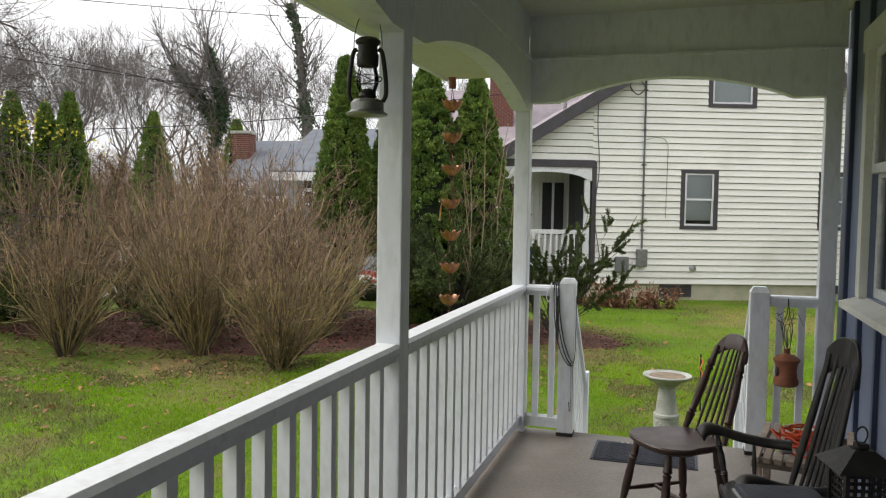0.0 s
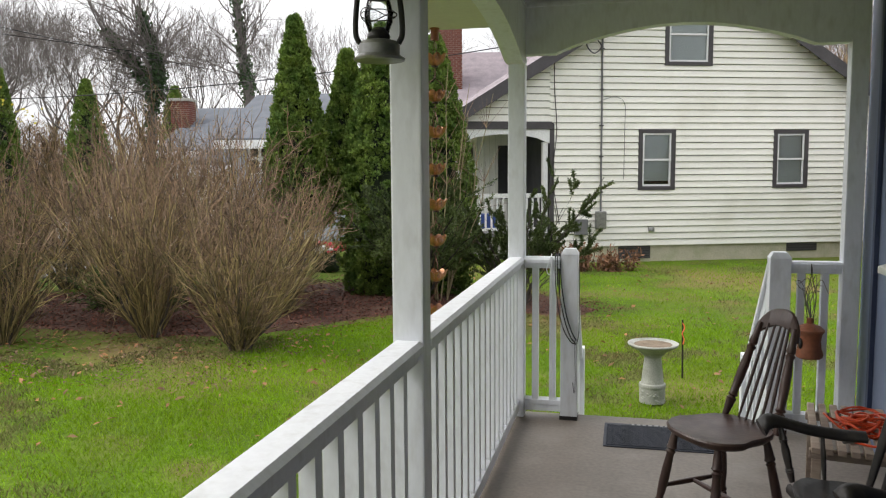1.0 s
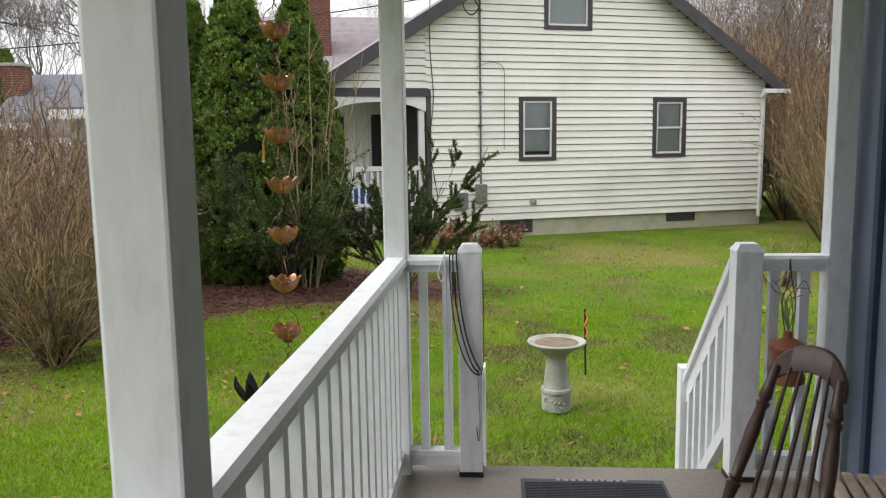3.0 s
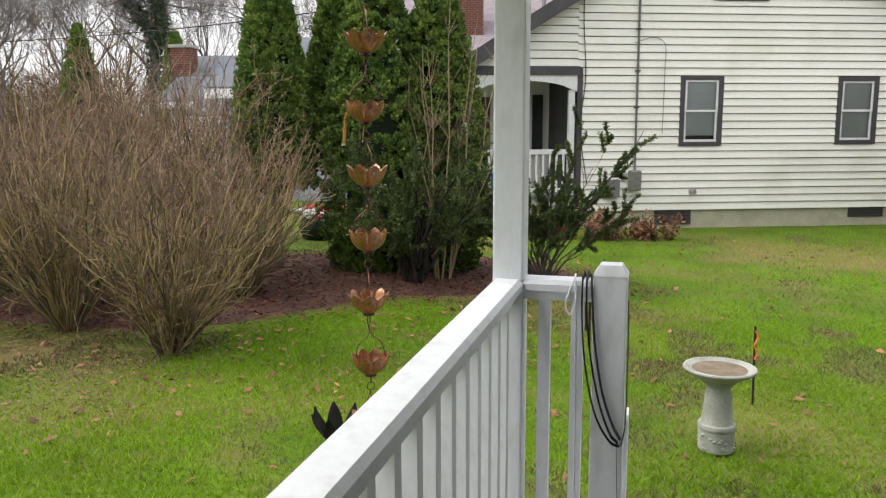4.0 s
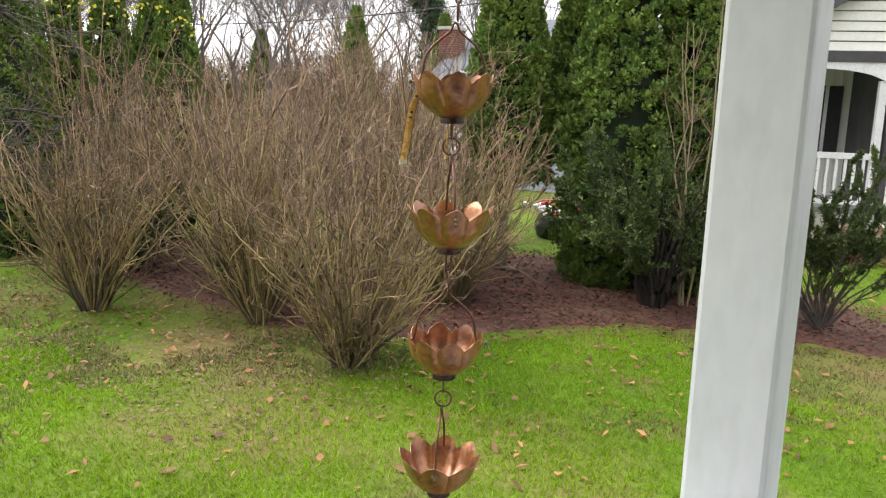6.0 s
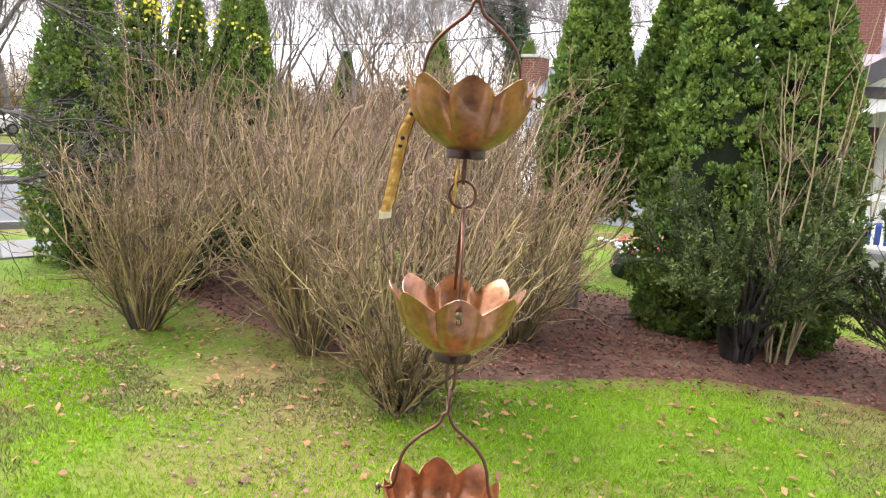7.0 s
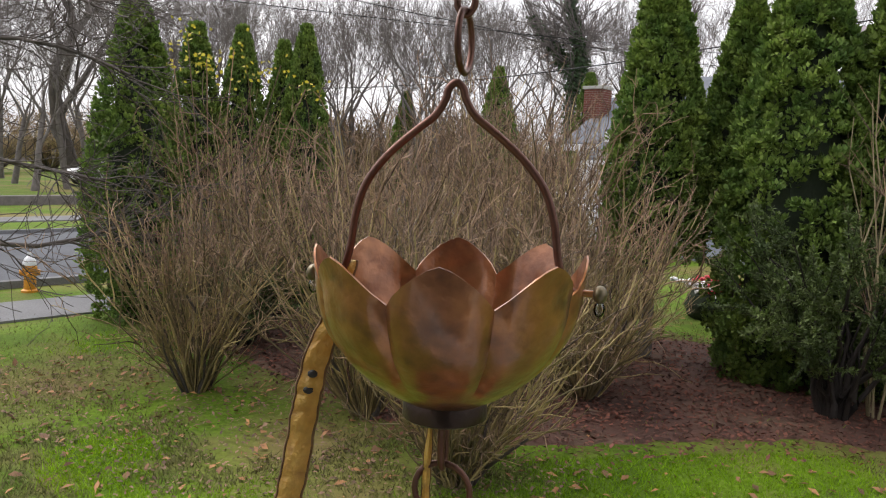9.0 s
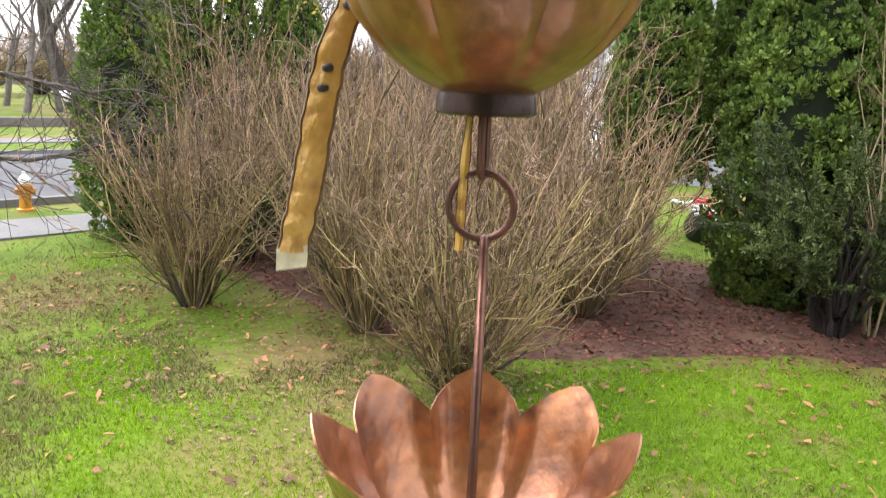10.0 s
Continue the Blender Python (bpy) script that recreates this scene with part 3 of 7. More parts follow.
def newel(x0, x1, y0, y1, z0, top, label):
    bm = box(x0, x1, y0, y1, z0, top - 0.03, 0.004)
    cx, cy, w, d = (x0 + x1) / 2, (y0 + y1) / 2, (x1 - x0) / 2 + 0.002, (y1 - y0) / 2 + 0.002
    lo = [bm.verts.new((cx + sx * w, cy + sy * d, top - 0.03)) for sx, sy in ((-1, -1), (1, -1), (1, 1), (-1, 1))]
    hi = [bm.verts.new((cx + sx * w * 0.62, cy + sy * d * 0.62, top)) for sx, sy in ((-1, -1), (1, -1), (1, 1), (-1, 1))]
    for i in range(4):
        bm.faces.new((lo[i], lo[(i + 1) % 4], hi[(i + 1) % 4], hi[i]))
    bm.faces.new(hi)
    ob = tagged(part("newel_post", bm, WHITE), label, "newel post", "newel posts")
    part("foot_band", box(x0 - 0.003, x1 + 0.003, y0 - 0.003, y1 + 0.003, z0, z0 + 0.022, 0.002), BLACKW, ob, "black band round the post's foot")
    return ob


newel(0.205, 0.30, 4.895, 4.99, 0.0, 0.97, "white newel post with chamfered top at the steps")
newel(1.292, 1.397, 4.89, 4.985, 0.0, 0.968, "white newel post with chamfered top beside the house")


def stair_rail(x, label):
    r = empty("stair_railing", (x, 0, 0), 0, label, "railing", "stair railings")
    y0, y1, z0, z1 = 4.99, 5.72, 0.90, 0.20
    slope = (z1 - z0) / (y1 - y0)
    def sloped(dz0, dz1, w, name):
        part(name, prism([(y0, z0 + dz0), (y1, z1 + dz0), (y1, z1 + dz1), (y0, z0 + dz1)], "x", -w, w), WHITE, r)
    sloped(-0.045, 0.0, 0.035, "top_rail")
    sloped(-0.15, -0.045, 0.016, "under_rail")
    sloped(-0.72, -0.64, 0.019, "bottom_rail")
    n = 6
    for k in range(n):
        y = y0 + 0.09 + (y1 - y0 - 0.14) * k / (n - 1)
        z = z0 + slope * (y - y0)
        baluster(r, 0, y, z - 0.66, z - 0.12)
    bm = box(-0.045, 0.045, y1, y1 + 0.09, GZ - 0.3, 0.232, 0.006)
    part("lower_post", bm, WHITE, r)


stair_rail(0.252, "sloping white stair railing with square balusters")
stair_rail(1.327, "sloping white stair railing with square balusters")


# ---- rain chain ----
CX, CY = -0.5535, 5.093


def petal_cup(offset, flare):
    """A hammered cup whose rim opens into eight pointed petals, turned by offset degrees from the bolts."""
    bm = bmesh.new()
    petals, per, rows = 8, 10, 12
    seg = petals * per
    grid = []
    for j in range(rows + 1):
        s = j / rows
        row = []
        for i in range(seg):
            a = 2 * math.pi * (i - per / 2) / seg + math.radians(offset)
            f = abs(((i % per) / per) * 2 - 1)          # 1 in the seam, 0 at the petal's tip line
            tip = 1.0 - 0.25 * f ** 1.45
            h = 0.0715 * s * tip if s > 0.55 else 0.0715 * s * (1 - (1 - tip) * (s / 0.55) ** 3)
            q = h / 0.0715
            r = 0.0175 + 0.0435 * (1 - (1 - q) ** 3.3) + flare * q ** 4
            r *= 1 - 0.075 * f ** 6 * min(1, s * 3)
            r += 0.0007 * noise.noise((3 * math.cos(a) * s, 3 * math.sin(a) * s, s * 5 + offset))
            if q > 0.8:
                r += 0.010 * (q - 0.8) * (1 if (i // per) % 2 else -0.4)
            row.append(bm.verts.new((r * math.cos(a), r * math.sin(a), 0.008 + h)))
        grid.append(row)
    for p, q in zip(grid, grid[1:]):
        for i in range(seg):
            k = (i + 1) % seg
            bm.faces.new((p[i], p[k], q[k], q[i]))
    bm.faces.new(grid[0][::-1])
    bmesh.ops.recalc_face_normals(bm, faces=bm.faces)
    bmesh.ops.solidify(bm, geom=list(bm.faces), thickness=0.0009)
    return bm


def ring_points(c, r, axis, n=18, squash=1.0):
    out = []
    for i in range(n):
        a = 2 * math.pi * i / n
        u, w = r * math.cos(a), r * squash * math.sin(a)
        out.append((c[0] + u * math.cos(axis), c[1] + u * math.sin(axis), c[2] + w))
    return out


def link_set(z, turn, offset, flare, apex, drop):
    """One cup of the chain with its wire bail, bolts, foot and hanging ring. z: the foot's height."""
    cup = empty("rain_chain_cup", (CX, CY, z), turn, "petal-shaped aged copper rain chain cup", "rain chain", "cups of the rain chain")
    smooth(part("bowl", petal_cup(offset, flare), COPPER, cup), 32)
    smooth(part("foot", lathe([(0.0, 0.010), (0.0185, 0.010), (0.0198, 0.007), (0.0200, 0.001), (0.0185, 0.0), (0.017, 0.003)], 24), PATINA, cup), 30)
    half = [(0.058, 0.064), (0.053, 0.067), (0.0495, 0.080), (0.0475, 0.094), (0.0425, 0.110), (0.032, 0.1245), (0.019, 0.1365), (0.0095, 0.1445), (0.0048, 0.1525), (0.0035, 0.1575)]
    half = [(x, h if h < 0.09 else 0.09 + (h - 0.09) * (apex - 0.09) / 0.0705) for x, h in half]
    loop = [(-x, 0, h) for x, h in half] + [(0, 0, apex)] + [(x, 0, h) for x, h in half[::-1]]
    smooth(part("bail", tube(spline(loop, 4), 0.0019, 8), COPPERD, cup, "dark copper wire handle"), 60)
    for s in (-1, 1):
        bm = tube([(s * 0.055, 0, 0.064), (s * 0.067, 0, 0.064)], 0.0016, 8)
        smooth(part("pin", bm, COPPER, cup), 50)
        smooth(part("drop", ball((s * 0.069, 0, 0.0575), 0.0026, None, 2, (1, 1, 1.5)), CLEAR, cup, "clear hanging rain drop"), 60)
        smooth(part("bead", ball((s * 0.069, 0, 0.064), 0.0042, None, 2, (0.8, 1, 1)), BRASS, cup, "dull brass bead"), 60)
    smooth(part("wire", tube(spline([(0, -0.0042, 0.010), (0, -0.0042, 0.0205 - drop), (0, -0.0030, 0.0140 - drop), (0, 0, 0.0115 - drop), (0, 0.0030, 0.0140 - drop), (0, 0.0042, 0.0205 - drop), (0, 0.0042, 0.010)], 4), 0.0017, 8), COPPERD, cup), 60)
    smooth(part("ring", tube(ring_points((0, 0, -drop), 0.0138, 0.0, 22), 0.0016, 8, None, 1.0, True), COPPERD, cup), 60)
    return cup


TURNS = {2.01: 115, 1.80: 30, 1.59: 120, 1.371: 28, 1.161: 131, 0.947: 32, 0.735: 116, 0.522: 36, 0.31: 125}
first = {}
for i, (z, turn) in enumerate(TURNS.items()):
    if i < 2:
        first[i] = link_set(z, turn, 0 if i % 2 == 0 else 12, 0.011 if i % 2 == 0 else 0.003, 0.1605 if i % 2 == 0 else 0.1555, 0.0455 if i % 2 == 0 else 0.0365)
    else:
        copy_thing(first[i % 2], pose(CX + 0.002 * math.sin(z * 40), CY + 0.002 * math.cos(z * 31), z, 0, 0, turn))
outlet = part("gutter_outlet", lathe([(0.022, 0.0), (0.024, 0.0), (0.024, 0.06), (0.03, 0.07), (0.022, 0.07)], 20, (CX, CY, 2.165)), TERRA)
tagged(outlet, "rusty brown gutter outlet over the rain chain", "gutter outlet")
hook = part("chain_hook", tube(ring_points((CX, CY, 2.192), 0.014, 0.4, 18), 0.0018, 8, None, 1, True), COPPERD)
tagged(hook, "dark copper wire hook holding the rain chain", "hook")


def seed_pod(points, width, label):
    """A dry flat pod hanging edge-on, pinched between its seeds, with a raised dark edge on both sides."""
    pts = spline(points, 14)
    n = len(pts)
    bm = bmesh.new()
    side = Vector((math.cos(math.radians(44)), math.sin(math.radians(44)), 0))
    nrm = Vector((-side.y, side.x, 0))
    rows, edges = [], ([], [])
    for i, p in enumerate(pts):
        s = i / (n - 1)
        seed = abs(math.sin(math.pi * (i / 6.2 + 0.25 * math.sin(i * 0.31))))
        w = width * (0.42 + 0.58 * min(1, s * 2.6)) * (0.93 + 0.07 * seed + 0.04 * math.sin(i * 0.9))
        bulge = 0.0006 + 0.0030 * seed ** 0.7
        edges[0].append(p - side * w)
        edges[1].append(p + side * w)
        rows.append([bm.verts.new(p + side * (w * u) + nrm * (bulge * v)) for u, v in ((-1, 0), (-0.85, 0.3), (-0.45, 0.9), (0, 1), (0.45, 0.9), (0.85, 0.3), (1, 0), (0.85, -0.3), (0, -1), (-0.85, -0.3))])
    for a, b in zip(rows, rows[1:]):
        for i in range(10):
            k = (i + 1) % 10
            bm.faces.new((a[i], a[k], b[k], b[i]))
    bm.faces.new(rows[0][::-1])
    bm.faces.new(rows[-1])
    ob = smooth(part("seed_pod", bm, POD), 60)
    tagged(ob, label, "seed pod", "pods on the rain chain")
    for line in edges:
        smooth(part("pod_edge", tube(line, width * 0.085 + 0.0002, 6), PODRIM, ob, "dark raised pod edge"), 60)
    return ob, pts[-1], side


pod, tip, sd = seed_pod([(-0.6010, 5.0720, 1.442), (-0.6050, 5.0670, 1.420), (-0.6095, 5.0590, 1.395), (-0.6105, 5.0530, 1.370), (-0.6105, 5.0470, 1.340), (-0.6115, 5.0405, 1.312)], 0.0064, "long flat dry yellow-brown seed pod hung on the cup")
bm = bmesh.new()
tipv = [bm.verts.new(tip + sd * u + Vector((0, 0, w)) + Vector((-sd.y, sd.x, 0)) * v) for u, w, v in ((-0.0064, 0.001, 0.0012), (0.0064, 0.003, 0.0012), (0.0058, -0.006, 0.0005), (-0.0066, -0.008, 0.0005))]
tipb = [bm.verts.new(v.co - Vector((-sd.y, sd.x, 0)) * 0.0022) for v in tipv]
bm.faces.new(tipv)
bm.faces.new(tipb[::-1])
for i in range(4):
    bm.faces.new((tipv[i], tipv[(i + 1) % 4], tipb[(i + 1) % 4], tipb[i]))
part("tip", bm, PODW, pod, "pale torn pod tip")
for hx, hy, hz in ((-0.6065, 5.0645, 1.412), (-0.6100, 5.0570, 1.387), (-0.6112, 5.0555, 1.379)):
    s = part("seed_hole", ball((0, 0, 0), 0.0027, None, 2, (0.95, 0.45, 0.75)), BLACKW, pod, "dark seed hole")
    s.matrix_basis = pose(hx + 0.0022, hy - 0.0022, hz, 0, 0, 44)
pod2, tip2, sd2 = seed_pod([(-0.556, 5.085, 1.374), (-0.562, 5.089, 1.345), (-0.5675, 5.094, 1.314)], 0.0019, "narrow dry yellow seed pod hung below the cup")


# ---- hurricane lantern on the post ----
def lantern(x, y, z):
    l = empty("hurricane_lantern", (x, y, z), 15, "old black and steel hurricane lantern on a wire hook", "lantern")
    smooth(part("font", lathe([(0.0, 0.0), (0.066, 0.0), (0.068, 0.006), (0.058, 0.012), (0.054, 0.016), (0.054, 0.040), (0.046, 0.050), (0.028, 0.054), (0.0, 0.054)], 28), STEEL, l, "dull steel fuel font"), 35)
    smooth(part("burner", lathe([(0.0, 0.054), (0.026, 0.054), (0.030, 0.062), (0.024, 0.075), (0.012, 0.086), (0.0, 0.086)], 20), IRON, l), 40)
    g = smooth(part("globe", lathe([(0.027, 0.075), (0.036, 0.098), (0.038, 0.122), (0.032, 0.148), (0.027, 0.160)], 24, (0, 0, 0), None, False), CLEAR, l, "clear glass globe"), 60)
    g.visible_shadow = False
    smooth(part("chimney", lathe([(0.033, 0.158), (0.036, 0.166), (0.036, 0.196), (0.032, 0.204), (0.032, 0.226), (0.040, 0.232), (0.042, 0.240), (0.030, 0.250), (0.0, 0.253)], 24), IRON, l), 35)
    for s in (-1, 1):
        pts = [(s * 0.050, 0, 0.045), (s * 0.060, 0, 0.066), (s * 0.060, 0, 0.110), (s * 0.054, 0, 0.165), (s * 0.046, 0, 0.205), (s * 0.034, 0, 0.214)]
        smooth(part("side_tube", tube(spline(pts, 4), 0.0075, 8), IRON, l), 60)
    smooth(part("guard_wire", tube(ring_points((0, 0, 0.118), 0.047, 0, 24, 0.32), 0.0016, 6, None, 1, True), IRON, l), 60)
    w = [(0.047 * math.cos(a), 0.047 * math.sin(a), 0.118 + 0.012 * math.sin(2 * a)) for a in [2 * math.pi * i / 24 for i in range(24)]]
    smooth(part("guard_wire", tube(w, 0.0016, 6, None, 1, True), IRON, l), 60)
    bail = [(-0.046, 0, 0.205), (-0.044, 0.004, 0.26), (-0.030, 0.008, 0.315), (0.0, 0.01, 0.348), (0.030, 0.008, 0.315), (0.044, 0.004, 0.26), (0.046, 0, 0.205)]
    smooth(part("bail", tube(spline(bail, 4), 0.0017, 6), IRON, l), 60)
    smooth(part("hook", tube(spline([(0, 0.01, 0.338), (0.012, 0.01, 0.352), (0, 0.012, 0.372), (0.0, 0.04, 0.378), (0.0, 0.10, 0.372)], 4), 0.003, 6), IRON, l), 60)
    return l


lantern(-0.080, 2.515, 1.69)


# ---- chairs ----
def turned(p, q, r, rings=True):
    """A turned round spindle from p to q, swelling in the middle with a few beads."""
    p, q = Vector(p), Vector(q)
    prof = [(0, 0.8), (0.04, 0.85), (0.1, 1.0), (0.17, 1.15), (0.19, 1.35), (0.21, 0.8), (0.23, 1.3), (0.25, 0.95), (0.4, 1.15), (0.55, 1.2), (0.7, 0.9), (0.74, 1.25), (0.76, 0.8), (0.78, 1.2), (0.85, 0.9), (1, 0.7)] if rings else [(0, 0.7), (0.3, 1), (0.6, 1), (1, 0.65)]
    return tube([p.lerp(q, s) for s, _ in prof], [r * k for _, k in prof], 10)


def curved_board(p0, p1, height, bow, thick, topbow, sag=0.03):
    """A crest board between two posts, bowed back in plan and arched along its top."""
    p0, p1 = Vector(p0), Vector(p1)
    along = (p1 - p0).normalized()
    back = Vector((0, 0, 1)).cross(along).normalized()
    bm = bmesh.new()
    n = 12
    rows = []
    for i in range(n + 1):
        s = i / n
        c = p0.lerp(p1, s) + back * (bow * 4 * s * (1 - s))
        drop = (2 * s - 1) ** 2
        lo = c + Vector((0, 0, 0.020 * (1 - drop) - sag * drop))
        hi = c + Vector((0, 0, height * (1 - 0.10 * drop) - topbow * drop ** 1.5)) + back * 0.012
        rows.append([bm.verts.new(v) for v in (lo - back * thick, hi - back * thick * 0.6, hi + back * thick * 0.6, lo + back * thick)])
    for a, b in zip(rows, rows[1:]):
        for k in range(4):
            bm.faces.new((a[k], a[(k + 1) % 4], b[(k + 1) % 4], b[k]))
    bm.faces.new(rows[0])
    bm.faces.new(rows[-1][::-1])
    bmesh.ops.bevel(bm, geom=list(bm.edges), offset=0.004, segments=1, affect="EDGES")
    return bm


def saddle_seat(w, d, z, t=0.032):
    """A scooped plank seat with a rounded outline; the sitter faces -y."""
    bm = bmesh.new()
    out, n = [], 32
    for i in range(n):
        a = 2 * math.pi * i / n
        c, s = math.cos(a), math.sin(a)
        x = w / 2 * math.copysign(abs(c) ** 0.75, c) * (1 + (0.05 if s < 0 else -0.06))
        y = d / 2 * math.copysign(abs(s) ** 0.75, s)
        out.append((x, y))
    levels = []
    for zz, k in ((z - t, 0.90), (z - t * 0.6, 0.985), (z - t * 0.2, 1.0), (z, 0.97), (z - 0.006, 0.80), (z - 0.012, 0.5)):
        levels.append([bm.verts.new((x * k, y * k, zz)) for x, y in out])
    for a, b in zip(levels, levels[1:]):
        for i in range(n):
            bm.faces.new((a[i], a[(i + 1) % n], b[(i + 1) % n], b[i]))
    bm.faces.new(levels[0][::-1])
    bm.faces.new(levels[-1])
    return bm


def side_chair(x, y, rz):
    c = empty("windsor_chair", (x, y, 0), rz, "dark brown wooden spindle-back side chair", "chair")
    smooth(part("seat", saddle_seat(0.40, 0.38, 0.43), WOOD, c), 50)
    for sx, sy in ((-1, -1), (1, -1), (-1, 1), (1, 1)):
        smooth(part("leg", turned((sx * 0.13, sy * 0.12, 0.405), (sx * 0.19, sy * 0.185, 0.0), 0.017), WOOD, c), 50)
    for sx in (-1, 1):
        smooth(part("stretcher", turned((sx * 0.165, -0.16, 0.17), (sx * 0.165, 0.16, 0.17), 0.011, False), WOOD, c), 60)
    smooth(part("stretcher", turned((-0.165, 0, 0.17), (0.165, 0, 0.17), 0.011, False), WOOD, c), 60)
    for sx in (-1, 1):
        smooth(part("back_post", turned((sx * 0.150, 0.15, 0.42), (sx * 0.096, 0.285, 0.80), 0.0165), WOOD, c), 50)
    for k in range(5):
        s = (k - 2) / 2
        smooth(part("spindle", turned((s * 0.085, 0.165, 0.42), (s * 0.058, 0.292 + 0.012 * (1 - s * s), 0.80), 0.0070, False), WOOD, c), 60)
    smooth(part("crest_rail", curved_board((-0.118, 0.275, 0.775), (0.118, 0.275, 0.775), 0.086, 0.035, 0.012, 0.060), WOOD, c), 40)
    return c


chair = side_chair(0.915, 3.575, -55)
chair.scale = (0.9, 0.93, 1)


def rocking_chair(x, y, rz):
    c = empty("rocking_chair", (x, y, 0), rz, "black-brown wooden rocking chair with curved arms", "rocking chair")
    smooth(part("seat", saddle_seat(0.48, 0.46, 0.40), BLACKW, c), 50)
    for sx in (-1, 1):
        for sy, ty in ((-1, -0.22), (1, 0.22)):
            smooth(part("leg", turned((sx * 0.17, sy * 0.16, 0.375), (sx * 0.205, ty, 0.055), 0.018), BLACKW, c), 50)
        pts = [(sx * 0.21, -0.36, 0.09), (sx * 0.21, -0.2, 0.045), (sx * 0.21, 0.0, 0.022), (sx * 0.21, 0.22, 0.035), (sx * 0.21, 0.45, 0.10)]
        smooth(part("rocker", tube(spline(pts, 5), 0.021, 8, None, 0.8), BLACKW, c), 50)
        arm = [(sx * 0.285, -0.30, 0.555), (sx * 0.285, -0.265, 0.578), (sx * 0.28, -0.20, 0.580), (sx * 0.27, -0.06, 0.558), (sx * 0.255, 0.10, 0.545), (sx * 0.225, 0.225, 0.548)]
        n = len(spline(arm, 5))
        rad = [0.014 + 0.016 * max(0, 1 - i / n * 2.2) + 0.009 for i in range(n)]
        smooth(part("arm", tube(spline(arm, 5), rad, 10, None, 0.7), BLACKW, c), 60)
        smooth(part("arm_post", turned((sx * 0.24, -0.15, 0.385), (sx * 0.275, -0.20, 0.565), 0.017), BLACKW, c), 50)
        smooth(part("arm_spindle", turned((sx * 0.235, 0.02, 0.39), (sx * 0.262, 0.02, 0.545), 0.012, False), BLACKW, c), 60)
        smooth(part("back_post", turned((sx * 0.150, 0.18, 0.39), (sx * 0.110, 0.36, 0.93), 0.0195, False), BLACKW, c), 50)
    for k in range(5):
        s = (k - 2) / 2
        smooth(part("spindle", turned((s * 0.09, 0.195, 0.39), (s * 0.062, 0.375 + 0.015 * (1 - s * s), 0.93), 0.0125, False), BLACKW, c), 60)
    smooth(part("crest_rail", curved_board((-0.135, 0.350, 0.88), (0.135, 0.350, 0.88), 0.125, 0.04, 0.018, 0.05), BLACKW, c), 40)
    smooth(part("seat_apron", tube([(-0.2, -0.19, 0.375), (0.2, -0.19, 0.375)], 0.02, 8), BLACKW, c), 60)
    return c


rocker = rocking_chair(1.235, 2.985, -80)
rocker.scale = (1.05, 0.60, 0.97)


# ---- slatted table with cord ----
def slat_table():
    t = empty("slatted_table", (1.44, 3.70, 0), -10, "weathered low wooden slatted table by the wall", "table")
    me = None
    for k in range(9):
        x = -0.17 + 0.0425 * k
        if me is None:
            ob = part("slat", box(-0.014, 0.014, -0.30, 0.30, 0.398, 0.42, 0.003), GREYW, t)
            me = ob.data
        else:
            ob = new("slat", me)
            ob.parent = t
        ob.location.x = x
    for y in (-0.24, 0.24):
        part("cross_bar", box(-0.19, 0.19, y - 0.016, y + 0.016, 0.365, 0.397, 0.003), GREYW, t)
        for x in (-0.165, 0.165):
            part("leg", box(x - 0.016, x + 0.016, y - 0.014, y + 0.014, 0, 0.365, 0.003), GREYW, t)
    return t


slat_table()


def cord(x, y, z):
    rnd = random.Random(5)
    run = []
    for k in range(8):
        pts = []
        a0, rx, ry = rnd.uniform(0, 6.28), rnd.uniform(0.045, 0.10), rnd.uniform(0.045, 0.085)
        cx, cy, tilt = rnd.uniform(-0.03, 0.03), rnd.uniform(-0.03, 0.03), rnd.uniform(-0.035, 0.035)
        for i in range(13):
            a = a0 + i * 2 * math.pi / 12
            pts.append((x + cx + rx * math.cos(a), y + cy + ry * math.sin(a), max(z + 0.006, z + 0.010 + 0.007 * k + tilt * math.cos(a * 2 + k))))
        run += pts
    run += [(x + 0.1, y, z + 0.03), (x + 0.14, y - 0.06, z + 0.05), (x + 0.12, y - 0.14, z + 0.02), (x + 0.02, y - 0.19, z + 0.006), (x - 0.05, y - 0.15, z + 0.006)]
    bm = tube(spline(run, 4), 0.0045, 6)
    ob = smooth(part("extension_cord", bm, ORANGE), 60)
    tagged(ob, "tangled bright orange extension cord on the slatted table", "extension cord")
    smooth(part("plug", tube([(x - 0.05, y - 0.15, z + 0.012), (x - 0.09, y - 0.16, z + 0.012)], [0.008, 0.012], 8), STEEL, ob, "clear plastic plug"), 60)
    return ob


cord(1.415, 3.66, 0.42)


